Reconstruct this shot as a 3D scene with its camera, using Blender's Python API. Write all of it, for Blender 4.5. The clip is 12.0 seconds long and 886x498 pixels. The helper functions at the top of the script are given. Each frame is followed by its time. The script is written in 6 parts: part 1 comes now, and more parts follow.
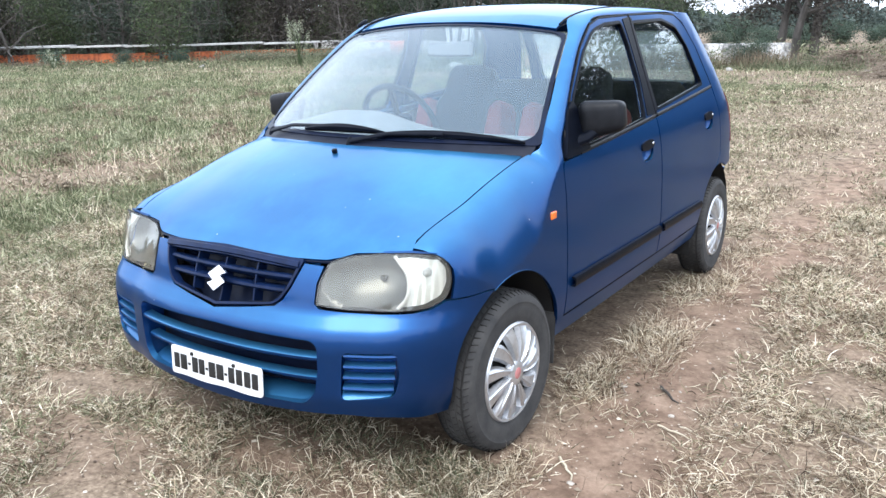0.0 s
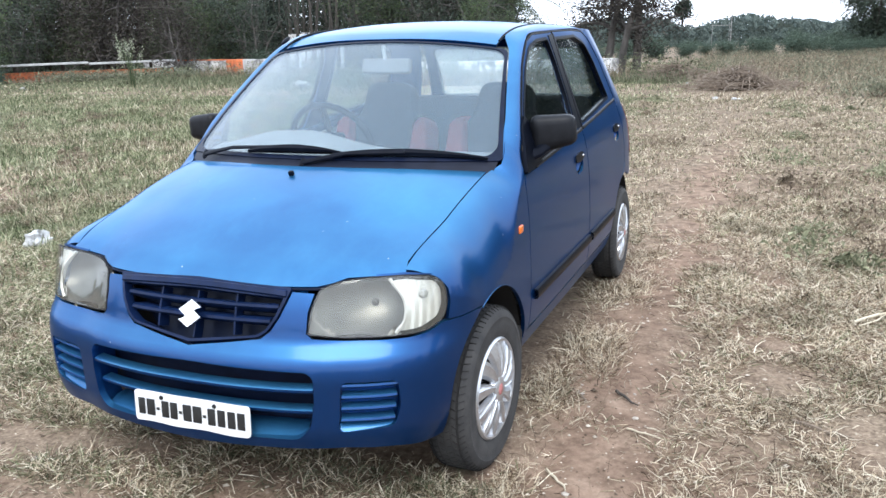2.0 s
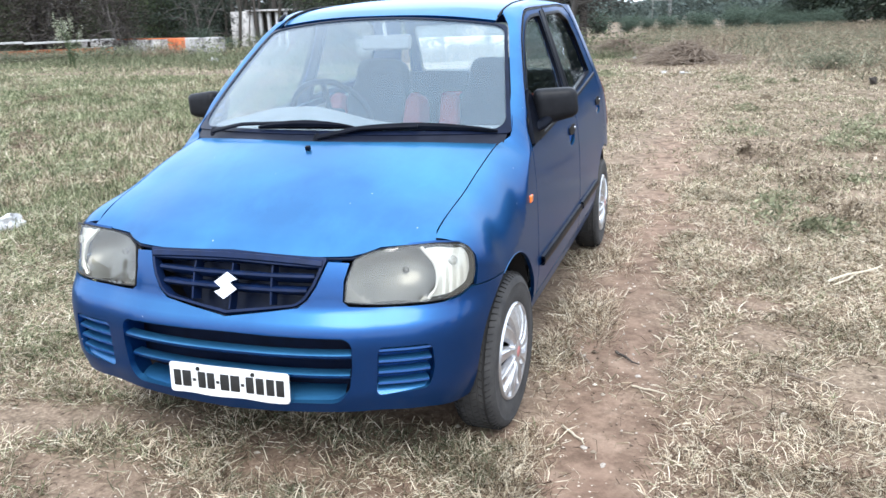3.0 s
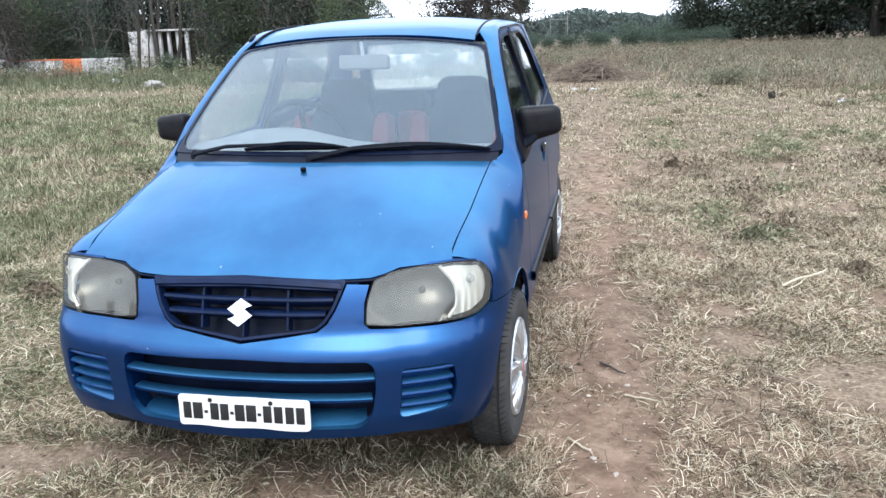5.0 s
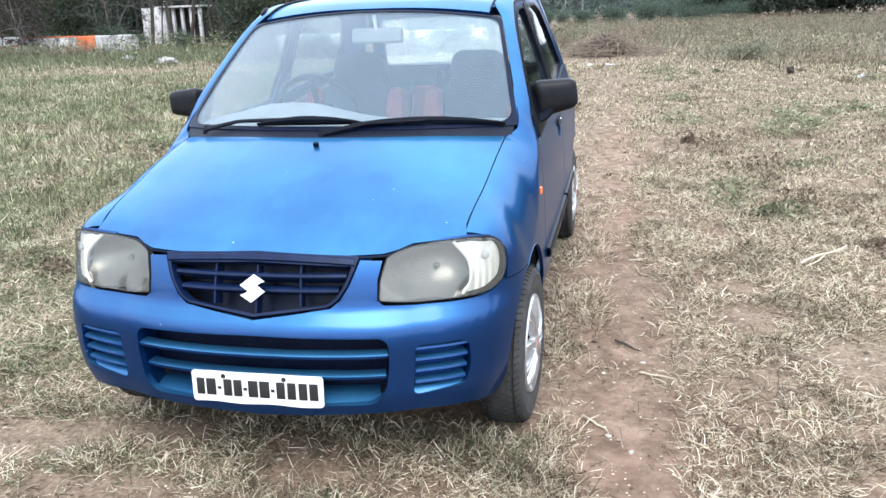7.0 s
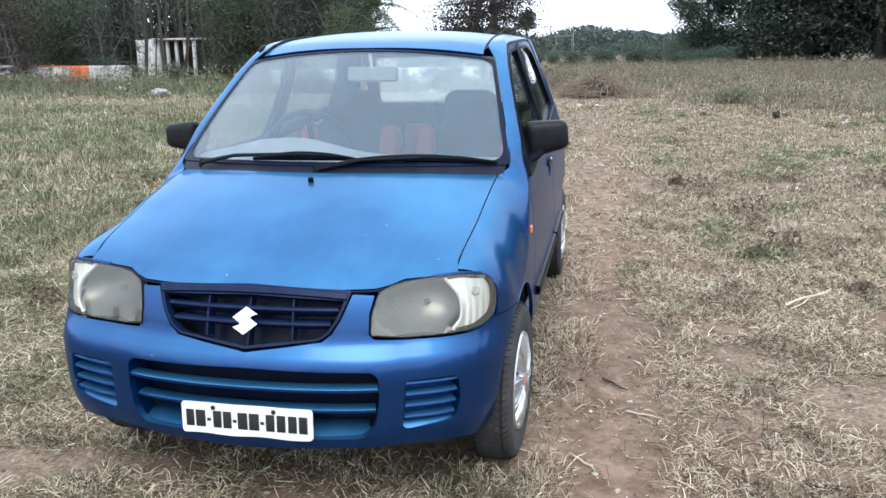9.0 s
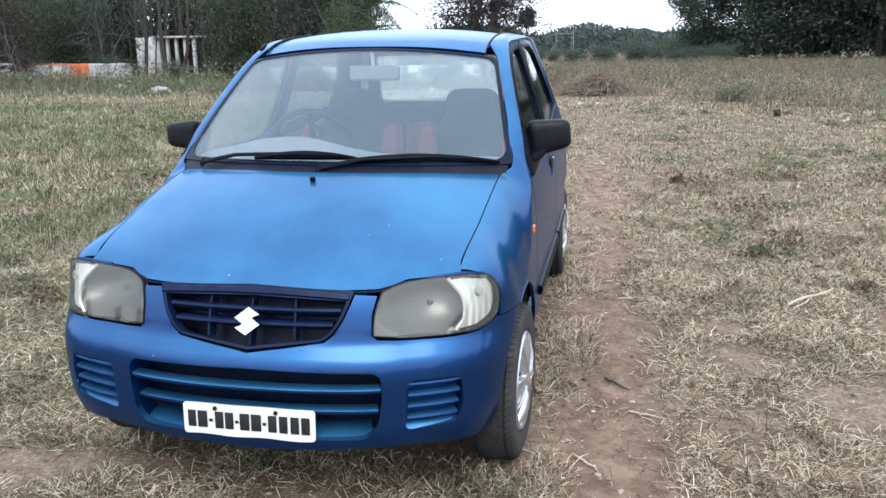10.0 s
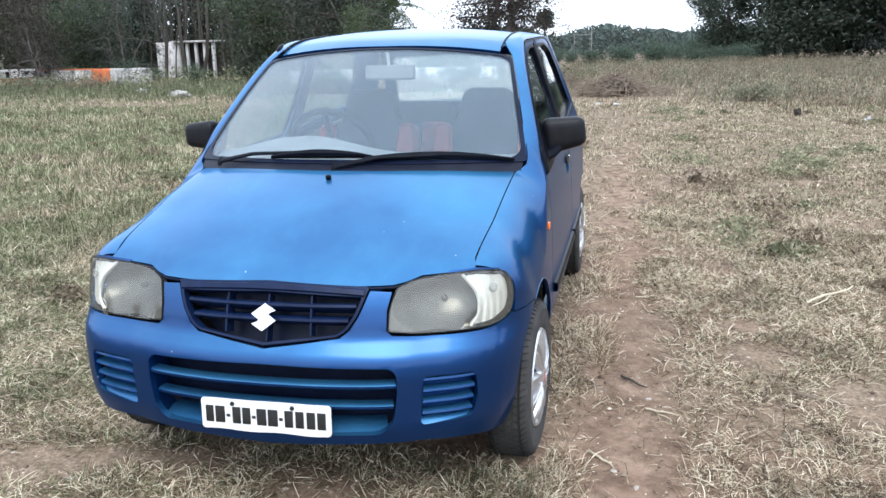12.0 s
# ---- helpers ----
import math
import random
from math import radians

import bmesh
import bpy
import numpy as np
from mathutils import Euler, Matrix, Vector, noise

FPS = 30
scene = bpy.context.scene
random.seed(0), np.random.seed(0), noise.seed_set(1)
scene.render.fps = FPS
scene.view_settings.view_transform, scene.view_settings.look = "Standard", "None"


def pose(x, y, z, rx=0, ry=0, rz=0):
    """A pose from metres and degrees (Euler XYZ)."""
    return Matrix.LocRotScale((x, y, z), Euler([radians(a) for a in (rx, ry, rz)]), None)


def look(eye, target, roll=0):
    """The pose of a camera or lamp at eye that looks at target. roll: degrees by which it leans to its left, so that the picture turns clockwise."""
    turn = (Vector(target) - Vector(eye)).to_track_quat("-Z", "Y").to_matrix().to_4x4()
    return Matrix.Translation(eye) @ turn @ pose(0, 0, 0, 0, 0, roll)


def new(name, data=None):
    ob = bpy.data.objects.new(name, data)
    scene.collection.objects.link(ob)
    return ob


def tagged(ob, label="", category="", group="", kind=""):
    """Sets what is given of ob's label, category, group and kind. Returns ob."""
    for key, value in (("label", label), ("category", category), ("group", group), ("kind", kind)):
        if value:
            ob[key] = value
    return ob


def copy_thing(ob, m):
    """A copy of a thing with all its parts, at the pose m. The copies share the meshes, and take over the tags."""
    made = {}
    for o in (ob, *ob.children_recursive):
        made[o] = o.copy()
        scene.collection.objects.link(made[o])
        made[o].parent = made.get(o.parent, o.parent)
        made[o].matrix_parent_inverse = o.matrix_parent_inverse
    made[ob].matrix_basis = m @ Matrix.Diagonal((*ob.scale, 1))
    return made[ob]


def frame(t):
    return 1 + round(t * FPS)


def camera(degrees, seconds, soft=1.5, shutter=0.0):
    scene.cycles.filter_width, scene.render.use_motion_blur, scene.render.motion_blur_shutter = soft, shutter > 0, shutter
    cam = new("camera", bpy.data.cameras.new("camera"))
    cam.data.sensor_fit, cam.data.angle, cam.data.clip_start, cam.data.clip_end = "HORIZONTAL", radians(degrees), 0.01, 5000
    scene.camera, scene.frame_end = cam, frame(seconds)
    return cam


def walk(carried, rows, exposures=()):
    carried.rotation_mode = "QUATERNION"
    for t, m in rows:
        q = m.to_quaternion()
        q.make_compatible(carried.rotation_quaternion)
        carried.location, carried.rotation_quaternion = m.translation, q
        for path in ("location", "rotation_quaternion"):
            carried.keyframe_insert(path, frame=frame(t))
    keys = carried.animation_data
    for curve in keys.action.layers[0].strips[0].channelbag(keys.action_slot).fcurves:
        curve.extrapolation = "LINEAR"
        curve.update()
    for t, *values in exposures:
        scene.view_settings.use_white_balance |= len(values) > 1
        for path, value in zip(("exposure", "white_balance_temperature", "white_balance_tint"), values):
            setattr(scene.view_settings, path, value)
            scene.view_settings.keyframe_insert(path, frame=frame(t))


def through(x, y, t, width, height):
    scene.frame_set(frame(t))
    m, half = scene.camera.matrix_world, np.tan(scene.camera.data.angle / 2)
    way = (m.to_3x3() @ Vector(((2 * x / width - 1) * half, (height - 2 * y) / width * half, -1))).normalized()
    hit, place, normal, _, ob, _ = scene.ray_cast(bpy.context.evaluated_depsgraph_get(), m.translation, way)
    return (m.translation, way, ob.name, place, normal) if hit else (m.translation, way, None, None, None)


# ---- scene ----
cam = camera(56.1, 12.0, shutter=0.4)
PATH = [
    (0, (1.904, -1.561, 1.347), (0.852, 0.06, 0.833), -0.9),
    (0.5, (1.888, -1.57, 1.35), (0.864, 0.069, 0.837), -0.9),
    (1, (1.824, -1.567, 1.347), (0.905, 0.135, 0.837), -0.2),
    (1.5, (1.637, -1.633, 1.342), (0.847, 0.135, 0.842), -0.9),
    (2, (1.502, -1.718, 1.351), (0.783, 0.085, 0.869), -1.2),
    (2.5, (1.423, -1.819, 1.35), (0.742, -0.006, 0.851), -1.4),
    (3, (1.317, -1.897, 1.355), (0.722, -0.065, 0.819), -1.6),
    (3.2, (1.236, -1.905, 1.358), (0.689, -0.056, 0.827), -2.0),
    (4.8, (1.004, -1.985, 1.367), (0.623, -0.086, 0.87), -1.8),
    (5, (1.008, -1.975, 1.366), (0.627, -0.077, 0.865), -1.8),
    (5.5, (1.027, -1.959, 1.365), (0.639, -0.064, 0.857), -1.8),
    (6, (1.024, -1.963, 1.359), (0.622, -0.075, 0.834), -2.0),
    (6.5, (1.019, -1.948, 1.357), (0.61, -0.069, 0.808), -2.1),
    (6.7, (1.012, -1.945, 1.353), (0.602, -0.069, 0.794), -2.1),
    (8.5, (0.972, -2.001, 1.368), (0.564, -0.1, 0.9), -1.0),
    (9, (0.997, -1.984, 1.365), (0.611, -0.079, 0.895), -0.7),
    (9.5, (0.99, -1.967, 1.36), (0.612, -0.062, 0.882), -0.7),
    (10, (0.987, -1.974, 1.369), (0.601, -0.07, 0.894), -0.7),
    (10.5, (0.988, -1.995, 1.367), (0.574, -0.093, 0.906), -1.1),
    (11, (0.993, -1.997, 1.367), (0.573, -0.096, 0.907), -1.0),
    (11.5, (1.006, -1.997, 1.365), (0.585, -0.096, 0.906), -1.1),
    (12, (1.002, -1.988, 1.355), (0.572, -0.092, 0.886), -1.2),
]
walk(cam, [(t, look(eye, target, roll)) for t, eye, target, roll in PATH],
     [(0, 1.17), (1.0, 1.14), (1.5, 1.10), (2.0, 0.98), (2.5, 1.00), (3.0, 1.17), (5.0, 0.93), (5.5, 0.98), (6.5, 1.20), (8.5, 1.16), (9.0, 0.79), (9.5, 0.88), (10.0, 0.70), (10.5, 0.64), (11.0, 0.62), (11.5, 0.66), (12, 0.88)])

# ---- light ----
SUN_AZ, SUN_EL = 165, 55
world = bpy.data.worlds.new("sky")
scene.world = world
world.use_nodes = True
wn = world.node_tree
sky = wn.nodes.new("ShaderNodeTexSky")
sky.sky_type, sky.sun_disc = "NISHITA", False
sky.sun_elevation, sky.sun_rotation = radians(SUN_EL), radians(SUN_AZ)
sky.air_density, sky.dust_density, sky.ozone_density = 1.0, 1.0, 1.0
grey = wn.nodes.new("ShaderNodeHueSaturation")      # an overcast sky: the colour nearly gone
grey.inputs["Saturation"].default_value = 0.3
wn.links.new(sky.outputs[0], grey.inputs["Color"])
veil = wn.nodes.new("ShaderNodeMix")                 # the even white cloud layer
veil.data_type = "RGBA"
veil.inputs[0].default_value = 0.72
veil.inputs[7].default_value = (8.7, 10.0, 12.1, 1)
wn.links.new(grey.outputs[0], veil.inputs[6])
wn.links.new(veil.outputs[2], wn.nodes["Background"].inputs[0])
wn.nodes["Background"].inputs[1].default_value = 0.145
sun = new("sun", bpy.data.lights.new("sun", "SUN"))
sun.data.energy, sun.data.angle, sun.data.color = 1.45, radians(38), (1, 0.995, 0.985)
sun.matrix_world = look((40 * math.sin(radians(SUN_AZ)), 40 * math.cos(radians(SUN_AZ)), 40 * math.tan(radians(SUN_EL))), (0, 0, 0))


# ---- materials ----
def nodes_of(name):
    m = bpy.data.materials.new(name)
    m.use_nodes = True
    nt = m.node_tree
    return m, nt, nt.nodes["Principled BSDF"]


def noise_node(nt, scale, detail=4, rough=0.55, coord="Object", stretch=None):
    tc = nt.nodes.new("ShaderNodeTexCoord")
    src = tc.outputs[coord]
    if stretch:
        mp = nt.nodes.new("ShaderNodeMapping")
        mp.inputs["Scale"].default_value = stretch
        nt.links.new(src, mp.inputs[0])
        src = mp.outputs[0]
    n = nt.nodes.new("ShaderNodeTexNoise")
    n.inputs["Scale"].default_value, n.inputs["Detail"].default_value, n.inputs["Roughness"].default_value = scale, detail, rough
    nt.links.new(src, n.inputs["Vector"])
    return n.outputs["Fac"]


def ramp(nt, fac, stops):
    r = nt.nodes.new("ShaderNodeValToRGB")
    r.color_ramp.elements[0].position, r.color_ramp.elements[0].color = stops[0][0], (*stops[0][1], 1)
    r.color_ramp.elements[1].position, r.color_ramp.elements[1].color = stops[-1][0], (*stops[-1][1], 1)
    for p, c in stops[1:-1]:
        e = r.color_ramp.elements.new(p)
        e.color = (*c, 1)
    nt.links.new(fac, r.inputs[0])
    return r.outputs[0]


def mixed(nt, fac, a, b, kind="MIX"):
    m = nt.nodes.new("ShaderNodeMix")
    m.data_type, m.blend_type = "RGBA", kind
    for k, v in ((0, fac), (6, a), (7, b)):
        if isinstance(v, (int, float)):
            m.inputs[k].default_value = v
        elif isinstance(v, tuple):
            m.inputs[k].default_value = (*v, 1)
        else:
            nt.links.new(v, m.inputs[k])
    return m.outputs[2]


def surface(name, a, b, scale=8, rough=0.6, metal=0.0, bump=0.0, bump_scale=None, coat=0.0, fine=None, rough_var=0.0, stretch=None, spec=0.5, random=0.0):
    """Two colours mixed by a coarse and a fine grain, with relief."""
    m, nt, p = nodes_of(name)
    coarse = noise_node(nt, scale, 5, 0.6, stretch=stretch)
    col = ramp(nt, coarse, [(0.32, a), (0.68, b)])
    grain = noise_node(nt, fine or scale * 9, 3, 0.6, stretch=stretch)
    col = mixed(nt, 0.35, col, ramp(nt, grain, [(0.3, (0.55,) * 3), (0.7, (1.0,) * 3)]), "MULTIPLY")
    if random:
        info = nt.nodes.new("ShaderNodeObjectInfo")
        col = mixed(nt, random, col, ramp(nt, info.outputs["Random"], [(0, (0.45,) * 3), (1, (1.0,) * 3)]), "MULTIPLY")
    nt.links.new(col, p.inputs["Base Color"])
    p.inputs["Roughness"].default_value, p.inputs["Metallic"].default_value = rough, metal
    p.inputs["Coat Weight"].default_value, p.inputs["Specular IOR Level"].default_value = coat, spec
    p.inputs["Coat Roughness"].default_value = 0.08
    if rough_var:
        rr = nt.nodes.new("ShaderNodeMapRange")
        rr.inputs["To Min"].default_value, rr.inputs["To Max"].default_value = rough - rough_var, rough + rough_var
        nt.links.new(coarse, rr.inputs[0])
        nt.links.new(rr.outputs[0], p.inputs["Roughness"])
    if bump:
        bp = nt.nodes.new("ShaderNodeBump")
        bp.inputs["Strength"].default_value, bp.inputs["Distance"].default_value = bump, 0.004
        nt.links.new(noise_node(nt, bump_scale or scale * 6, 4, stretch=stretch), bp.inputs["Height"])
        nt.links.new(bp.outputs[0], p.inputs["Normal"])
    return m


def glass(name, tint, ior=1.5, rough=0.0, haze=None, film=(0.58, 0.74, 0.86), lit="BsdfDiffuse"):
    """A thin pane: clear with a Fresnel gloss, and a dusty film of its own colour that scatters a little."""
    m = bpy.data.materials.new(name)
    m.use_nodes = True
    nt = m.node_tree
    nt.nodes.remove(nt.nodes["Principled BSDF"])
    clear, gloss, face, mix = (nt.nodes.new("ShaderNode" + k) for k in ("BsdfTransparent", "BsdfGlossy", "LayerWeight", "MixShader"))
    clear.inputs[0].default_value = (*tint, 1)
    gloss.inputs["Roughness"].default_value = rough
    face.inputs["Blend"].default_value = 0.5
    steep, scaled = nt.nodes.new("ShaderNodeMath"), nt.nodes.new("ShaderNodeMapRange")
    steep.operation, steep.inputs[1].default_value = "POWER", 5.0
    nt.links.new(face.outputs["Facing"], steep.inputs[0])
    nt.links.new(steep.outputs[0], scaled.inputs[0])
    scaled.inputs["To Min"].default_value = ((ior - 1) / (ior + 1)) ** 2
    body = clear.outputs[0]
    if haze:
        dust_sheen, mx = nt.nodes.new("ShaderNode" + lit), nt.nodes.new("ShaderNodeMixShader")
        dust_sheen.inputs[0].default_value = (*film, 1)
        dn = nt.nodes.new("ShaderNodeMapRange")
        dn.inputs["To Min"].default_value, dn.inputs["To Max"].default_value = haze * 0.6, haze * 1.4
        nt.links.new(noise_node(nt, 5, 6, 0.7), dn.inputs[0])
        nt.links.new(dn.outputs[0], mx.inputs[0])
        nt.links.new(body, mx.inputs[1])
        nt.links.new(dust_sheen.outputs[0], mx.inputs[2])
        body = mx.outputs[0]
    nt.links.new(scaled.outputs[0], mix.inputs[0])
    nt.links.new(body, mix.inputs[1])
    nt.links.new(gloss.outputs[0], mix.inputs[2])
    nt.links.new(mix.outputs[0], nt.nodes["Material Output"].inputs[0])
    return m




def car_paint():
    """Metallic blue under a worn clear coat, with small chips, an uneven dusty film and painted sky sheen."""
    m, nt, p = nodes_of("blue metallic paint")
    flake = noise_node(nt, 1400, 2, 0.5)
    col = ramp(nt, flake, [(0.3, (0.002, 0.026, 0.116)), (0.7, (0.004, 0.048, 0.192))])
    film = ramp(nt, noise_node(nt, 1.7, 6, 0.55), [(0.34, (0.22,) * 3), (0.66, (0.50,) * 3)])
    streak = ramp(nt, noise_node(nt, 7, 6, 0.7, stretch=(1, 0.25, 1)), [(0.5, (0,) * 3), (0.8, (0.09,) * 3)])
    dust_sheen = mixed(nt, 1.0, film, streak, "ADD")
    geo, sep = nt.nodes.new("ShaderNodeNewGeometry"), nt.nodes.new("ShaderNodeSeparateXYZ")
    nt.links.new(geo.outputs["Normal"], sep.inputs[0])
    lies = ramp(nt, sep.outputs["Z"], [(0.0, (0.03,) * 3), (0.30, (0.13,) * 3), (0.58, (0.46,) * 3), (0.88, (1,) * 3)])      # what faces up is paled: sky sheen in the colour of the dusty film
    dust_sheen = mixed(nt, 1.0, dust_sheen, lies, "MULTIPLY")
    col = mixed(nt, dust_sheen, col, (0.092, 0.380, 0.605))
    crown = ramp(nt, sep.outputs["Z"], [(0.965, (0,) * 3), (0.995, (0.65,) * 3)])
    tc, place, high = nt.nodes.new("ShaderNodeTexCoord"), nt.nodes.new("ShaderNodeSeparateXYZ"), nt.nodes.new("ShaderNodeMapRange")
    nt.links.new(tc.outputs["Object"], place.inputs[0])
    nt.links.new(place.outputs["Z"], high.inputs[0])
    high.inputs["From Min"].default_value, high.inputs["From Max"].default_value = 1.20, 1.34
    crown = mixed(nt, 1.0, crown, high.outputs[0], "MULTIPLY")                                          # the sky's low-angle reflection painted grey on the roof
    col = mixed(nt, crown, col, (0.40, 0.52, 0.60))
    chips = ramp(nt, noise_node(nt, 60, 2, 0.4), [(0.80, (0,) * 3), (0.82, (0.7,) * 3)])
    col = mixed(nt, chips, col, (0.5, 0.55, 0.6))
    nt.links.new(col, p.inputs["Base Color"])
    p.inputs["Metallic"].default_value = 0.82
    p.inputs["Specular Tint"].default_value = (0.42, 0.62, 0.97, 1)
    rr = nt.nodes.new("ShaderNodeMapRange")
    rr.inputs["From Max"].default_value = 0.7
    rr.inputs["To Min"].default_value, rr.inputs["To Max"].default_value = 0.40, 0.44
    nt.links.new(dust_sheen, rr.inputs[0])
    nt.links.new(rr.outputs[0], p.inputs["Roughness"])
    p.inputs["Coat Weight"].default_value, p.inputs["Coat Roughness"].default_value = 0.46, 0.14
    bp = nt.nodes.new("ShaderNodeBump")
    bp.inputs["Strength"].default_value, bp.inputs["Distance"].default_value = 0.05, 0.004
    nt.links.new(noise_node(nt, 5, 3, 0.5), bp.inputs["Height"])
    nt.links.new(bp.outputs[0], p.inputs["Normal"])
    nt.links.new(bp.outputs[0], p.inputs["Coat Normal"])
    return m


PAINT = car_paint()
MIRRORBLACK = surface("weathered black plastic", (0.004, 0.0045, 0.006), (0.010, 0.011, 0.014), 20, rough=0.45, spec=0.2, bump=0.08, bump_scale=500)
TAILRED = surface("dark red lamp lens", (0.10, 0.012, 0.012), (0.16, 0.02, 0.02), 20, rough=0.2, coat=0.3)
BLACK = surface("black plastic", (0.002, 0.003, 0.006), (0.005, 0.0065, 0.012), 20, rough=0.36, spec=0.07, bump=0.08, bump_scale=500)
NAVY = surface("navy black plastic", (0.003, 0.006, 0.017), (0.006, 0.011, 0.030), 20, rough=0.36, spec=0.12, bump=0.08, bump_scale=500)
GRILLE = surface("navy grille plastic", (0.003, 0.009, 0.032), (0.006, 0.016, 0.056), 20, rough=0.34, spec=0.16, bump=0.08, bump_scale=500)
SCUTTLE = surface("dusty black scuttle plastic", (0.004, 0.006, 0.014), (0.009, 0.012, 0.024), 16, rough=0.45, spec=0.16, bump=0.1, bump_scale=400)
DARK = surface("black underseal", (0.008, 0.008, 0.009), (0.018, 0.016, 0.014), 9, rough=0.9)
RUBBER = surface("tyre rubber", (0.021, 0.021, 0.022), (0.048, 0.046, 0.044), 14, rough=0.85, bump=0.2, bump_scale=160)
SEAL = surface("black rubber seal", (0.003, 0.003, 0.005), (0.007, 0.007, 0.009), 30, rough=0.5, spec=0.12)
SILVER = surface("silver hubcap plastic", (0.50, 0.51, 0.53), (0.64, 0.65, 0.67), 12, rough=0.30, metal=0.75, rough_var=0.08)
CHROME = surface("chrome", (0.75, 0.76, 0.78), (0.82, 0.83, 0.85), 10, rough=0.12, metal=1.0)
WHITE = surface("white plate", (0.72, 0.72, 0.72), (0.82, 0.82, 0.81), 14, rough=0.4)
INK = surface("black lettering", (0.01, 0.01, 0.01), (0.02, 0.02, 0.02), 40, rough=0.5)
RED = surface("red plastic", (0.36, 0.10, 0.10), (0.48, 0.20, 0.19), 20, rough=0.5)
AMBER = surface("amber indicator plastic", (0.75, 0.13, 0.02), (0.9, 0.2, 0.03), 30, rough=0.25, coat=0.5)
REFLECTOR = surface("lamp reflector", (0.74, 0.74, 0.73), (0.88, 0.88, 0.86), 18, rough=0.30, metal=0.55)
FOGGED = surface("fogged lamp bowl", (0.085, 0.082, 0.076), (0.17, 0.165, 0.152), 10, rough=0.30, metal=0.85)
GREYTRIM = surface("grey dashboard plastic", (0.33, 0.34, 0.345), (0.42, 0.43, 0.435), 10, rough=0.75, bump=0.1, bump_scale=300)
DASH = surface("dashboard top", (0.115, 0.122, 0.126), (0.165, 0.172, 0.176), 10, rough=0.75, bump=0.1, bump_scale=300)
SEATCLOTH = surface("dark seat cloth", (0.012, 0.013, 0.018), (0.026, 0.028, 0.036), 25, rough=0.95, bump=0.3, bump_scale=300)
REDCLOTH = surface("red seat cloth", (0.26, 0.045, 0.042), (0.38, 0.085, 0.075), 25, rough=0.95, bump=0.3, bump_scale=300)
# film tinted blue: the sky's veil painted into the dusty glass
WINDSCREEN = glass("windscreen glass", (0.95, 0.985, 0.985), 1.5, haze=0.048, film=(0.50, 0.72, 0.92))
SIDEGLASS = glass("side glass", (0.78, 0.83, 0.84), 1.6, 0.02)
REARGLASS = glass("rear window glass", (0.95, 0.97, 0.97), 1.5, haze=0.10, film=(0.80, 0.86, 0.84), lit="BsdfTranslucent")
LAMPGLASS = glass("lamp lens", (0.93, 0.93, 0.90), 1.5, 0.04, haze=0.035, film=(0.74, 0.73, 0.67))


# ---- building helpers ----
from mathutils.geometry import delaunay_2d_cdt


def link_mesh(name, me, material, parent=None, label="", sharp=35):
    me.materials.append(material)
    if sharp:
        me.shade_smooth()
        me.set_sharp_from_angle(angle=radians(sharp))
    ob = new(name, me)
    if parent:
        ob.parent = parent
    if label:
        ob["label"] = label
    return ob


def part(name, bm, material, parent=None, label="", sharp=35):
    """Links a bmesh as one mesh object under a thing or under a part."""
    me = bpy.data.meshes.new(name)
    bmesh.ops.recalc_face_normals(bm, faces=bm.faces)
    bm.to_mesh(me)
    bm.free()
    return link_mesh(name, me, material, parent, label, sharp)


def thing(name, label, category, group="", kind="", m=None):
    ob = new(name)
    ob.empty_display_size = 0.1
    if m is not None:
        ob.matrix_world = m
    return tagged(ob, label, category, group, kind)


def add_box(bm, size, m=None, bevel=0.0, seg=2):
    geo = bmesh.ops.create_cube(bm, size=1.0, matrix=(m or Matrix()) @ Matrix.Diagonal((*size, 1)))
    if bevel:
        edges = list({e for v in geo["verts"] for e in v.link_edges})
        bmesh.ops.bevel(bm, geom=edges, offset=bevel, segments=seg, affect="EDGES", profile=0.6)
    return bm


def box_bm(size, m=None, bevel=0.0, seg=2):
    return add_box(bmesh.new(), size, m, bevel, seg)


def lathe_bm(profile, n=48, bm=None, axis="X"):
    """Turns (radius, along) pairs about an axis."""
    bm = bm or bmesh.new()
    rings = []
    for r, a in profile:
        ring = []
        for k in range(n):
            c, s = r * math.cos(2 * math.pi * k / n), r * math.sin(2 * math.pi * k / n)
            ring.append(bm.verts.new((a, c, s) if axis == "X" else (c, s, a)))
        rings.append(ring)
    for p, q in zip(rings, rings[1:]):
        for k in range(n):
            bm.faces.new((p[k], p[(k + 1) % n], q[(k + 1) % n], q[k]))
    return bm


def tube_bm(points, radius, n=8, bm=None, closed=False, flat=1.0):
    """A round or flattened rod along a line of points; radius may be a list."""
    bm = bm or bmesh.new()
    pts = [Vector(p) for p in points]
    rings = []
    side = None
    for i, p in enumerate(pts):
        a = pts[i - 1] if (i or closed) else p
        b = pts[(i + 1) % len(pts)] if (i < len(pts) - 1 or closed) else p
        d = (b - a).normalized()
        if side is None:
            side = d.orthogonal().normalized()
        side = (side - d * side.dot(d)).normalized()
        up = d.cross(side)
        r = radius[i] if isinstance(radius, (list, tuple)) else radius
        rings.append([bm.verts.new(p + r * (math.cos(2 * math.pi * k / n) * side + flat * math.sin(2 * math.pi * k / n) * up)) for k in range(n)])
    for i in range(len(rings) - (0 if closed else 1)):
        p, q = rings[i], rings[(i + 1) % len(rings)]
        for k in range(n):
            bm.faces.new((p[k], p[(k + 1) % n], q[(k + 1) % n], q[k]))
    if not closed:
        bm.faces.new(rings[0])
        bm.faces.new(rings[-1])
    return bm


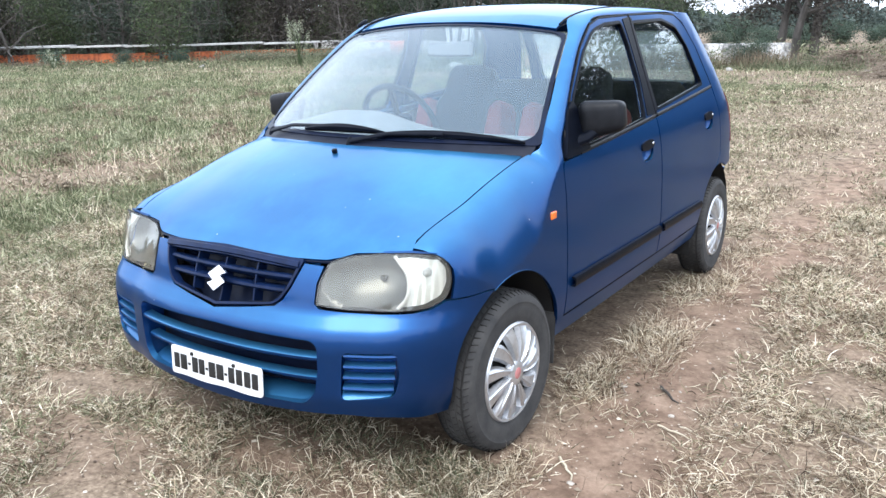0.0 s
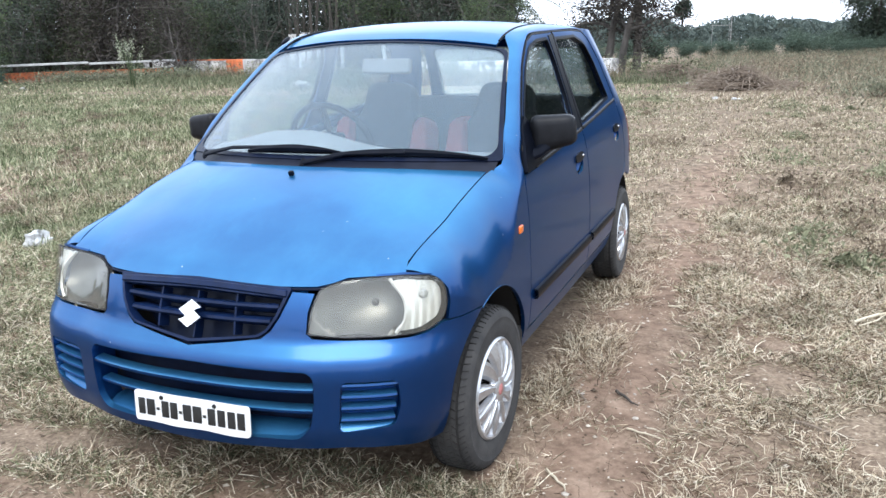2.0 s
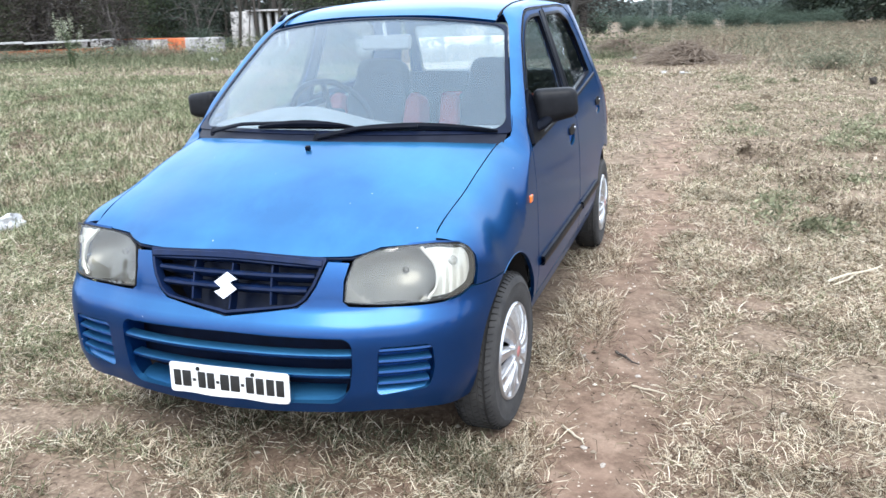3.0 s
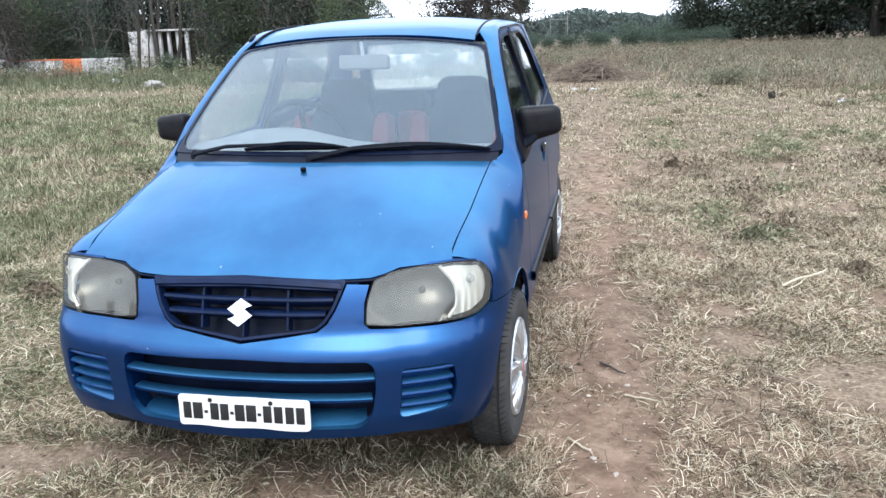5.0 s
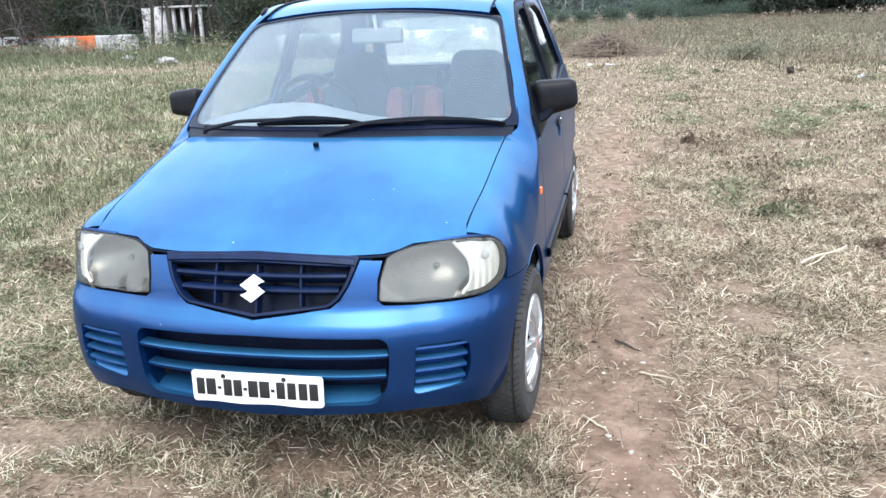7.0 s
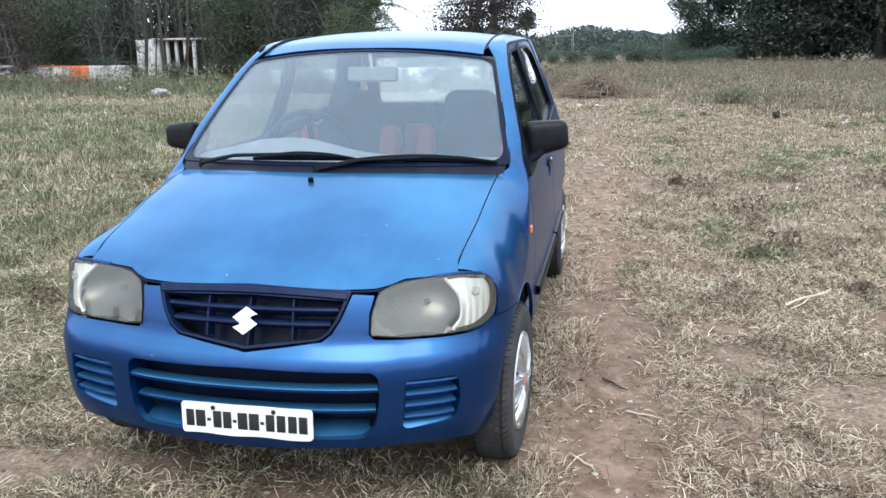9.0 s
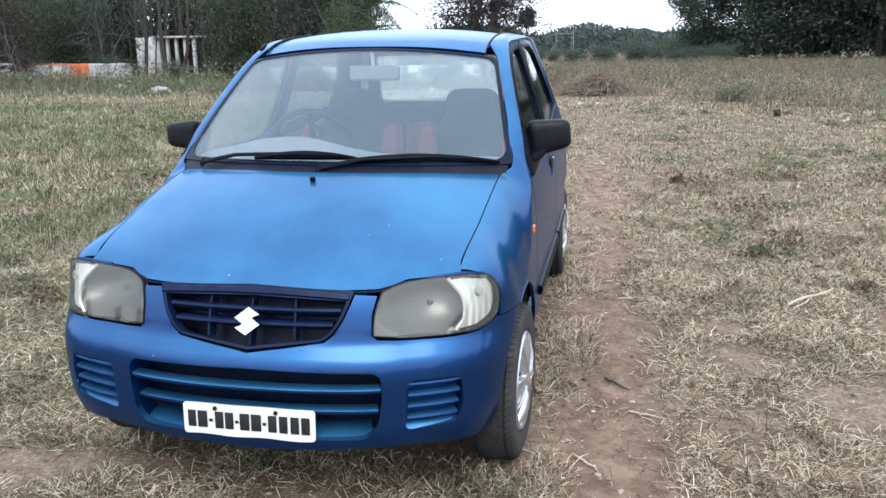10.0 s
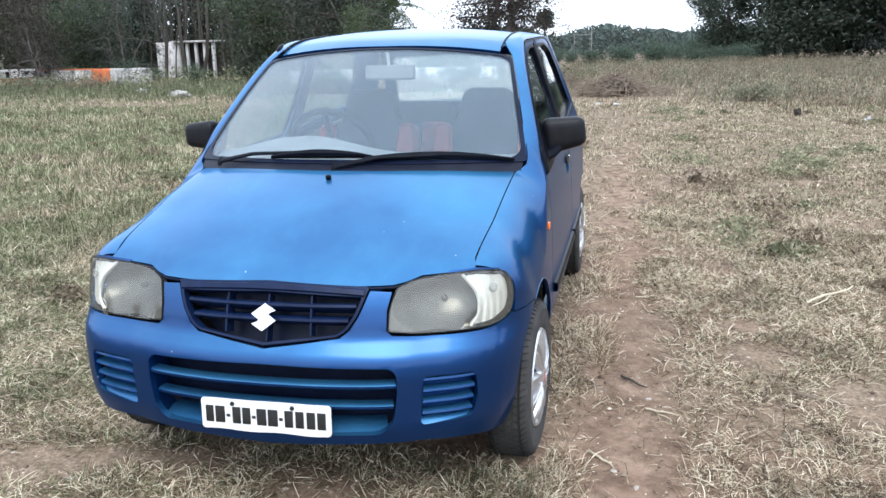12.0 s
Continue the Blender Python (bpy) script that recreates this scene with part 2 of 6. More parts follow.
def fillet(pts, r=0.0, n=5):
    """A closed outline with rounded corners: points are (u, v) or (u, v, radius)."""
    out = []
    m = len(pts)
    for i, p in enumerate(pts):
        rad = p[2] if len(p) > 2 else r
        c = np.array(p[:2], float)
        a, b = np.array(pts[i - 1][:2], float) - c, np.array(pts[(i + 1) % m][:2], float) - c
        la, lb = np.hypot(*a), np.hypot(*b)
        rad = min(rad, 0.48 * la, 0.48 * lb)
        if rad < 1e-5:
            out.append(c)
            continue
        p0, p1 = c + a / la * rad, c + b / lb * rad
        for k in range(n + 1):
            t = k / n
            out.append((1 - t) ** 2 * p0 + 2 * t * (1 - t) * c + t * t * p1)
    return np.array(out)


def inside(poly, pts):
    x, y = pts[:, 0], pts[:, 1]
    hit = np.zeros(len(pts), bool)
    for (x0, y0), (x1, y1) in zip(poly, np.roll(poly, -1, axis=0)):
        if y0 != y1:
            hit ^= ((y0 > y) != (y1 > y)) & (x < (x1 - x0) * (y - y0) / (y1 - y0) + x0)
    return hit


def resample(poly, step):
    out = []
    for a, b in zip(poly, np.roll(poly, -1, axis=0)):
        k = max(1, int(np.hypot(*(b - a)) / step))
        out += [a + (b - a) * i / k for i in range(k)]
    return np.array(out)


def panel(name, outline, f, material, parent=None, label="", step=0.03, holes=(), thick=0.012, flip=False, depth=None):
    """A sheet over an outline in (u, v), laid on the surface f(u, v), with thickness and turned edges."""
    loops = [resample(np.array([tuple(p)[:2] for p in o], float), step) for o in (outline, *holes)]
    lo, hi = loops[0].min(0), loops[0].max(0)
    gx, gy = np.meshgrid(np.arange(lo[0] + step / 2, hi[0], step), np.arange(lo[1] + step / 2, hi[1], step))
    grid = np.stack([gx.ravel(), gy.ravel()], 1)
    keep = inside(loops[0], grid)
    for h in loops[1:]:
        keep &= ~inside(h, grid)
    rim = np.vstack(loops)
    grid = grid[keep]
    if len(grid):
        near = np.sqrt(((grid[:, None] - rim[None]) ** 2).sum(-1)).min(1)
        grid = grid[near > 0.45 * step]
    pts = np.vstack([rim, grid])
    edges, at = [], 0
    for l in loops:
        edges += [(at + i, at + (i + 1) % len(l)) for i in range(len(l))]
        at += len(l)
    v2, _, tris, orig, _, _ = delaunay_2d_cdt([Vector(p) for p in pts], edges, [], 0, 1e-6)
    v2 = np.array([tuple(v) for v in v2])
    tris = np.array([t for t in tris])
    mid = v2[tris].mean(1)
    ok = inside(loops[0], mid)
    for h in loops[1:]:
        ok &= ~inside(h, mid)
    tris = tris[ok]
    e = 1e-3
    u, v = v2[:, 0], v2[:, 1]
    P = f(u, v)
    N = np.cross(f(u + e, v) - f(u - e, v), f(u, v + e) - f(u, v - e))
    N /= np.maximum(np.linalg.norm(N, axis=1), 1e-12)[:, None]
    core = np.stack([0 * u, np.clip(P[:, 1], 0.75, 2.9), 0 * u + 0.62], 1)
    if ((P - core) * N).sum() < 0:
        N = -N
    if flip:
        N = -N
    n = len(P)
    verts, norms = [P, P - thick * N], [N, -N]
    a, b, c = P[tris[:, 0]], P[tris[:, 1]], P[tris[:, 2]]
    turn = (np.cross(b - a, c - a) * N[tris[:, 0]]).sum(1) < 0
    tris[turn] = tris[turn][:, ::-1]
    faces = [tuple(t) for t in tris] + [tuple(n + t[::-1]) for t in tris]
    count = {}
    for t in tris:
        for i in range(3):
            count[(t[i], t[(i + 1) % 3])] = 1
    at = 2 * n
    for (i, j) in count:
        if (j, i) not in count:
            q = np.array([P[i], P[j], P[j] - thick * N[j], P[i] - thick * N[i]])
            w = np.cross(q[3] - q[0], q[1] - q[0])
            w /= max(np.linalg.norm(w), 1e-12)
            verts.append(q)
            norms.append(np.array([w] * 4))
            faces.append((at + 3, at + 2, at + 1, at))
            at += 4
    me = bpy.data.meshes.new(name)
    me.from_pydata(np.vstack(verts).tolist(), [], faces)
    me.shade_smooth()
    me.normals_split_custom_set_from_vertices(np.vstack(norms).tolist())
    return link_mesh(name, me, material, parent, label, sharp=0)


def loft(name, rows, material, parent=None, label="", thick=0.0):
    """A smooth skin through rows of points (an array of rows by columns by 3)."""
    g = np.asarray(rows, float)
    h, w = g.shape[:2]
    faces = [(i * w + j, i * w + j + 1, (i + 1) * w + j + 1, (i + 1) * w + j) for i in range(h - 1) for j in range(w - 1)]
    me = bpy.data.meshes.new(name)
    me.from_pydata(g.reshape(-1, 3).tolist(), [], faces)
    bm = bmesh.new()
    bm.from_mesh(me)
    bpy.data.meshes.remove(me)
    if thick:
        bmesh.ops.recalc_face_normals(bm, faces=bm.faces)
        bmesh.ops.solidify(bm, geom=bm.faces[:], thickness=thick)
    return part(name, bm, material, parent, label)


# ---- the car's surfaces ----
def curve(pts):
    """Smooth monotone curve through (a, b) pairs."""
    xs = np.array([p[0] for p in pts], float)
    ys = np.array([p[1] for p in pts], float)
    h = np.diff(xs)
    d = np.diff(ys) / h
    m = np.zeros(len(xs))
    m[0], m[-1] = d[0], d[-1]
    for i in range(1, len(xs) - 1):
        if d[i - 1] * d[i] > 0:
            w1, w2 = 2 * h[i] + h[i - 1], h[i] + 2 * h[i - 1]
            m[i] = (w1 + w2) / (w1 / d[i - 1] + w2 / d[i])

    def at(x):
        x = np.clip(np.asarray(x, float), xs[0], xs[-1])
        i = np.clip(np.searchsorted(xs, x) - 1, 0, len(xs) - 2)
        t = (x - xs[i]) / h[i]
        return ((1 + 2 * t) * (1 - t) ** 2 * ys[i] + t * (1 - t) ** 2 * h[i] * m[i]
                + t * t * (3 - 2 * t) * ys[i + 1] + t * t * (t - 1) * h[i] * m[i + 1])
    return at


def ease(a, b, x):
    t = np.clip((np.asarray(x, float) - a) / (b - a), 0, 1)
    return t * t * (3 - 2 * t)


# Half of the body's plan outline at bumper height, from the nose round to the tail.
PLAN = [(0, .058), (.15, .063), (.30, .083), (.40, .110), (.47, .141), (.54, .174), (.60, .213), (.648, .262), (.68, .318), (.704, .385),
        (.720, .46), (.728, .54), (.732, .64), (.736, .9), (.740, 1.5), (.740, 2.2), (.735, 2.7), (.735, 3.0), (.730, 3.17), (.715, 3.30), (.67, 3.405),
        (.55, 3.455), (.3, 3.475), (0, 3.48)]


def spline(pts, n):
    """Dense Catmull-Rom line through points of any dimension, as an array."""
    p = np.array(pts, float)
    p = np.vstack([2 * p[0] - p[1], p, 2 * p[-1] - p[-2]])
    out = []
    for i in range(1, len(p) - 2):
        for t in np.linspace(0, 1, n, endpoint=False):
            out.append(.5 * (2 * p[i] + (p[i + 1] - p[i - 1]) * t + (2 * p[i - 1] - 5 * p[i] + 4 * p[i + 1] - p[i + 2]) * t ** 2
                             + (3 * p[i] - p[i - 1] - 3 * p[i + 1] + p[i + 2]) * t ** 3))
    out.append(p[-2])
    return np.array(out)


_dense = spline(PLAN, 14)
_dense = np.vstack([_dense[1:15][::-1] * (-1, 1), _dense])
_arc = np.concatenate([[0], np.cumsum(np.hypot(*np.diff(_dense, axis=0).T))])
_arc -= _arc[14]
END = _arc[-1]
_tan = np.gradient(_dense, _arc, axis=0)
_tan /= np.hypot(_tan[:, 0], _tan[:, 1])[:, None]
front_inset = curve([(.18, .06), (.22, .03), (.26, .012), (.32, .0), (.45, .0), (.49, .004), (.52, .014), (.545, .034), (.565, .047), (.60, .056), (.65, .072), (.70, .095), (.75, .12)])
side_inset = curve([(.18, .085), (.24, .05), (.30, .024), (.36, .008), (.45, .0), (.55, .001), (.65, .004), (.75, .009), (.82, .016), (.88, .025), (.92, .035),
                    (.96, .048), (1.10, .096), (1.25, .148), (1.37, .188), (1.45, .216)])
tail_shift = curve([(.2, .0), (.75, 0), (.9, .01), (1.0, .04), (1.2, .145), (1.335, .26), (1.45, .40)])


def s_of_y(y):
    """Arc length on the flank at which the plan outline is y back from the nose."""
    a = (_arc > .3) & (_arc < END - .45)
    return np.interp(y, _dense[a, 1], _arc[a])


def swell(p):
    """The nearside front corner, pushed out of true by an old knock."""
    x, y = p[..., 0], p[..., 1]
    k = ease(.40, .66, -x) * (1 - ease(.35, 1.15, y))
    return p + np.stack([-.045 * k, -.022 * k, 0 * k], -1)


def shell(s, z):
    """Place on the lower body at arc length s from the nose, signed by side, and height z."""
    s, z = np.asarray(s, float), np.asarray(z, float)
    sg, a = np.where(s < 0, -1, 1), np.abs(s)
    x, y = np.interp(a, _arc, _dense[:, 0]), np.interp(a, _arc, _dense[:, 1])
    tx, ty = np.interp(a, _arc, _tan[:, 0]), np.interp(a, _arc, _tan[:, 1])
    w = ease(.50, .95, a)
    d = front_inset(z) * (1 - w) + side_inset(z) * w
    x, y = x - ty * d, y + tx * d
    y = y - tail_shift(z) * ease(2.55, 3.45, y)
    return swell(np.stack([sg * x, y, z + 0 * x], -1))


nose_y = lambda x: np.interp(np.abs(x), _dense[14:, 0][:160], _dense[14:, 1][:160]) + .120
hood_rise = curve([(-.05, .675), (0, .708), (.05, .744), (.12, .782), (.22, .830), (.35, .880), (.50, .925), (.585, .946), (.75, .972), (1, 1.0)])


def hood_top(x, y):
    d = np.asarray(y, float) - nose_y(x)
    r = (np.asarray(x, float) / .6) ** 2
    return hood_rise(d) + .012 * r * (1 - ease(0, .3, d)) - .032 * r * ease(0, .3, d)


seam_x = curve([(.2, .545), (.30, .560), (.5, .578), (.7, .591), (.957, .603), (1.2, .615)])


# the fender's upper edge behind the bonnet: round the scuttle's corner and up beside the windscreen
scuttle_x = curve([(.94, .6058), (.965, .612), (.985, .628), (1.005, .642), (1.03, .641), (1.06, .634), (1.10, .624)])
scuttle_z = curve([(.94, .9175), (.965, .923), (.985, .932), (1.005, .947), (1.03, .972), (1.06, .998), (1.10, 1.032)])


def inward(f, d):
    """The surface f set back by d towards the car's middle."""
    def g(u, v):
        e = 1e-3
        u, v = np.asarray(u, float), np.asarray(v, float)
        p = f(u, v)
        n = np.cross(f(u + e, v) - f(u - e, v), f(u, v + e) - f(u, v - e))
        n /= np.maximum(np.linalg.norm(n, axis=-1), 1e-12)[..., None]
        core = np.stack([0 * u, np.clip(p[..., 1], 0.75, 2.9), 0 * u + 0.62], -1)
        sg = np.where(((p - core) * n).sum(-1) < 0, -1.0, 1.0)
        return p - d * sg[..., None] * n
    return g


def flank(sg):
    return lambda y, z: shell(sg * s_of_y(y), z)


def fender_skin(sg):
    """The flank below the shoulder, rolled over above it to the bonnet's seam at v = 1.3."""
    def f(y, v):
        y, v = np.asarray(y, float), np.asarray(v, float)
        xt = np.where(y > .94, scuttle_x(y), seam_x(y) + .003)
        zt = np.where(y > .94, scuttle_z(y), hood_top(xt, y))
        back = ease(.78, 1.03, y)
        zs = (zt - .10 - .13 * ease(.34, .6, y)) * (1 - back) + .885 * back
        low = shell(sg * s_of_y(y), np.minimum(v, zs))
        t = np.clip((v - zs) / (1.3 - zs), 0, 1)
        edge = swell(np.stack([sg * xt, y, zt], -1))
        zc = zt - .012 - .034 * ease(.38, .6, y)
        ctrl = np.stack([low[..., 0] - sg * (.004 + .15 * (zc - zs)), low[..., 1], zc], -1)
        t = t[..., None]
        roll = (1 - t) ** 2 * low + 2 * t * (1 - t) * ctrl + t * t * edge
        return np.where((v > zs)[..., None], roll, low)
    return f


def hood_skin(x, y):
    return swell(np.stack([np.asarray(x, float), np.asarray(y, float), hood_top(x, y)], -1))


def screen_skin(u, v):
    """The windscreen: u from side to side (-1 to 1), v from the scuttle up to the roof."""
    u, v = np.asarray(u, float), np.asarray(v, float)
    b = np.stack([.640 * u, .805 + .202 * u * u, .962 - .012 * u * u], -1)
    t = np.stack([.522 * u, 1.405 + .056 * u * u, 1.360 - .042 * u * u], -1)
    p = b + (t - b) * v[..., None]
    k = .016 * 4 * v * (1 - v)
    return p + np.stack([0 * k, -.55 * k, .83 * k], -1)


roof_mid = curve([(1.36, 1.345), (1.42, 1.372), (1.55, 1.406), (1.7, 1.428), (1.85, 1.441), (2.1, 1.448), (2.5, 1.445), (2.8, 1.425), (2.95, 1.39), (3.1, 1.33)])
ditch_z = curve([(1.36, 1.29), (1.47, 1.340), (1.57, 1.374), (1.8, 1.406), (2.1, 1.418), (2.5, 1.415), (2.8, 1.395), (2.95, 1.36), (3.1, 1.30)])


def roof_skin(x, y):
    x, y = np.asarray(x, float), np.asarray(y, float)
    k = np.clip(np.abs(x) / .475, 0, 1.1) ** 2.4
    return np.stack([x, y, roof_mid(y) * (1 - k) + ditch_z(y) * k], -1)


def mirror_half(pts):
    """Closes an outline given for one half (from the middle out and back) over the other half."""
    return [tuple(p) for p in pts] + [(-p[0], *p[1:]) for p in reversed(pts) if abs(p[0]) > 1e-9]


def arc(cy, cz, r, a0, a1, n):
    return [(cy + r * math.cos(radians(a0 + (a1 - a0) * i / n)), cz + r * math.sin(radians(a0 + (a1 - a0) * i / n))) for i in range(n + 1)]


FRONT, REAR = (.663, .265), (3.024, .265)
S = lambda y: float(s_of_y(y))


def line_on(f, pts, n=6):
    """A smooth line through (u, v) points, laid on f."""
    q = spline(pts, n)
    return [Vector(p) for p in f(q[:, 0], q[:, 1])]


def ring_on(f, outline, step=.02):
    q = resample(np.asarray(outline, float), step)
    return [Vector(p) for p in f(q[:, 0], q[:, 1])]


def build_front(car):
    # bonnet
    rear = [(x, .760 + .192 * (x / .6) ** 2) for x in np.linspace(.6, -.6, 25)]
    fore = [(x, float(nose_y(x)) - .014 + .024 * float(ease(.37, .43, abs(x)))) for x in np.linspace(-.574, .574, 33)]
    sides = [(float(seam_x(y)), y) for y in np.linspace(.36, .93, 8)]
    out = fore + sides + rear + [(-x, y) for x, y in reversed(sides)]
    hood = panel("bonnet", out, hood_skin, PAINT, car, "dusty metallic blue bonnet with fine scratches and a painted sky sheen", .028)
    gap = [Vector(p) - Vector((0, -.004, .009)) for p in hood_skin(np.array([q[0] for q in fore]), np.array([q[1] for q in fore]))]
    # dark tube in place of the shadow line below the bonnet
    part("bonnet_shade_strip", tube_bm(gap, .0042, 6), NAVY, hood, "dark strip standing in for the shaded gap under the bonnet's edge")
    bm = box_bm((.018, .014, .016), pose(0, .682, .934, 20), .004)
    part("washer_nozzle", bm, BLACK, hood)

    top = mirror_half([(0, .690), (.35, .690), (.372, .722), (.60, .727), (.69, .727), (.69, .740), (.40, .736), (0, .735)])
    panel("slam_panel", top, inward(shell, .040), PAINT, car, "blue panel under the bonnet's edge", .03, thick=.004)

    for sg in (1, -1):
        panel("corner_filler", fillet([(.58, .7285), (.58, .7345), (.69, .7380), (.78, .7265), (.78, .7240), (.69, .7315)], .001) * (sg, 1), inward(shell, .014), PAINT, car, "", .03, thick=.003)

    # bumper with its intake and vents
    half = [(0, .245), (.29, .256), (.46, .260), (.61, .252), (.70, .238)]
    half += [(S(FRONT[0] + r * math.cos(radians(a))), FRONT[1] + r * math.sin(radians(a))) for a in np.linspace(187, 112, 13) for r in (.337 - .040 * float(ease(140, 187, a)),)]
    half += [(.94, .583), (.86, .584), (.805, .587), (.79, .587), (.74, .570), (.68, .563), (.58, .561), (.48, .562), (.383, .568, .01), (.366, .582),
             (.370, .638), (.389, .686), (.318, .690), (.303, .662), (.282, .622), (.256, .585), (.226, .563), (0, .533)]
    intake = fillet(mirror_half([(0, .283), (.345, .288, .03), (.378, .33), (.390, .40), (.390, .47, .03), (.37, .487), (0, .494)]), .012)
    vent = fillet([(.465, .457), (.622, .457), (.630, .385), (.612, .322), (.455, .310)], .02)
    vents = [vent, vent * (-1, 1)]
    bumper = panel("front_bumper", mirror_half(half), shell, PAINT, car, "metallic blue plastic bumper with scuffed corners", .022, [intake, *vents], .02)
    back = np.array(mirror_half([(0, .252), (.60, .256), (.60, .515), (0, .53)]))
    panel("intake_recess", back, inward(shell, .085), NAVY, bumper, "dark recess behind the lower intake", .05)
    for z, back in ((.436, 0), (.369, .014)):
        w = .388 if z > .4 else .380
        rows = []
        for dz, d in ((-.020, .036), (-.014, .014), (-.007, .004), (.000, .004), (.005, .010), (.008, .036)):
            u = np.linspace(-w, w, 41)
            rows.append(inward(shell, d + back)(u, u * 0 + z + dz))
        loft("slat", rows, PAINT, bumper)
    for sg in (1, -1):
        zz = np.linspace(.262, .505, 8)
        loft("intake_cheek", [inward(shell, d)(zz * 0 + sg * (.392 - .02 * ease(.34, .28, zz)), zz) for d in (.003, .03, .075)], PAINT, bumper)
    u = np.linspace(-.36, .36, 41)
    loft("intake_lip", [inward(shell, .004)(u, u * 0 + .283), inward(shell, .05)(u, u * 0 + .302), inward(shell, .08)(u, u * 0 + .306)], PAINT, bumper)
    for sg in (1, -1):
        panel("vent_recess", fillet([(.44, .47), (.645, .47), (.645, .30), (.44, .30)], .01) * (sg, 1), inward(shell, .032), PAINT, bumper, "", .04)
        for k in range(4):
            z = .449 - .0335 * k
            u = sg * np.linspace(.468 - .002 * k, .624 - .004 * k, 13)
            rows = [inward(shell, d)(u, u * 0 + z + dz) for dz, d in ((-.016, .030), (-.011, .011), (-.005, .003), (.001, .005), (.004, .011), (.007, .034))]
            loft("vent_slat", rows, PAINT, bumper)
        u = sg * np.linspace(.458, .612, 13)
        loft("vent_sill", [inward(shell, .002)(u, u * 0 + .312 + .0 * u), inward(shell, .022)(u, u * 0 + .332), inward(shell, .034)(u, u * 0 + .338)], PAINT, bumper)

    # grille
    g_out = fillet(mirror_half([(0, .540), (.222, .568, .03), (.250, .588), (.277, .624), (.298, .664), (.316, .701, .008), (0, .714)]), .004)
    g_in = fillet(mirror_half([(0, .547), (.219, .574, .03), (.245, .594), (.270, .628), (.293, .675, .006), (0, .686)]), .004)
    frame_ = panel("grille", g_out, inward(shell, -.004), GRILLE, car, "black plastic grille with a chrome badge", .02, [g_in], .03)
    panel("grille_backing", g_out * (.97, 1), inward(shell, .075), NAVY, frame_, "", .05, thick=.004)
    for u in (-.135, .0, .135):
        f = inward(shell, .012)
        z0 = .553 + .115 * abs(u)
        zz = np.linspace(z0, .680, 6)
        rows = [inward(shell, d)(zz * 0 + u + w, zz) for w, d in ((-.003, .05), (-.003, .010), (.003, .010), (.003, .05))]
        loft("grille_bar", rows, GRILLE, frame_)
    for z, w in ((.652, .274), (.612, .250)):
        u = np.linspace(-w, w, 25)
        rows = [inward(shell, d)(u, u * 0 + z + dz) for dz, d in ((-.018, .055), (-.009, .012), (-.004, .006), (.003, .007), (.008, .014), (.012, .055))]
        loft("grille_louvre", rows, GRILLE, frame_)
    u = np.linspace(-.300, .300, 31)
    bow = .013 * (u / .3) ** 2
    loft("grille_top_bar", [inward(shell, d)(u, .687 - bow + dz) for dz, d in ((-.004, .03), (-.003, .002), (.004, -.010), (.017, -.009), (.021, -.003))], GRILLE, frame_, "satin black upper bar of the grille")
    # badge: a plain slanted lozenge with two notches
    bm = bmesh.new()
    zig = [(-.038, .008), (.002, .040), (.036, .020), (.020, .014), (.014, .008), (.038, -.008), (-.002, -.040), (-.036, -.020), (-.020, -.014), (-.014, -.008)]
    loops = [[bm.verts.new((x, y, z)) for x, z in zig] for y in (0, .008)]
    bm.faces.new(loops[0])
    bm.faces.new(loops[1])
    for i in range(len(zig)):
        bm.faces.new((loops[0][i], loops[0][(i + 1) % len(zig)], loops[1][(i + 1) % len(zig)], loops[1][i]))
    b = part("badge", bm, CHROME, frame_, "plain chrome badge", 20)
    b.matrix_basis = pose(0, .100, .622, -20)

    # number plate, its writing as plain bars
    bm = bmesh.new()
    rim = resample(fillet([(-.201, -.047), (.201, -.047), (.201, .047), (-.201, .047)], .012), .012)
    loops = []
    for y, k in ((-.002, .0), (-.003, .85), (-.003, .99), (-.001, 1), (.002, 1)):
        loops.append([bm.verts.new((p[0] * k, y, p[1] * k)) for p in rim] if k else [bm.verts.new((0, -.003, 0))])
    for p, q in zip(loops, loops[1:]):
        for i in range(len(rim)):
            j = (i + 1) % len(rim)
            bm.faces.new((p[0], q[j], q[i]) if len(p) == 1 else (p[i], p[j], q[j], q[i]))
    bm.faces.new(loops[-1])
    for v in bm.verts:
        v.co.z += .0018 * math.sin(v.co.x * 34) * (1 if v.co.z < 0 else .3)
        v.co.y += .05 * v.co.x ** 2
    plate = part("number_plate", bm, WHITE, car, "white number plate with black writing, slightly bent", 40)
    plate.matrix_basis = pose(.000, .064, .331, -2)
    for x, w in ((-.173, .024), (-.140, .029), (-.088, .025), (-.057, .025), (-.010, .029), (.025, .030), (.074, .025), (.107, .025), (.141, .025), (.173, .025)):
        part("writing_bar", box_bm((w, .002, .050), pose(x, -.0040 + .05 * x * x, 0), .002), INK, plate)
    for x in (-.114, -.034, .050):
        part("writing_bar", box_bm((.011, .002, .009), pose(x, -.0040 + .05 * x * x, -.002), .001), INK, plate)
    for x in (-.10, .085):
        part("plate_screw", lathe_bm([(.0, -.004), (.006, -.003), (.007, 0)], 12, axis="X"), DARK, plate).matrix_basis = pose(x, -.003, .034, 0, 0, 90)


LAMP = fillet([(.372, .580, .006), (.48, .569), (.58, .569), (.68, .571), (.74, .578), (.79, .598), (.810, .634), (.812, .676), (.800, .706), (.770, .723), (.69, .729), (.57, .724),
               (.48, .716), (.405, .695, .01), (.378, .640)], .02)


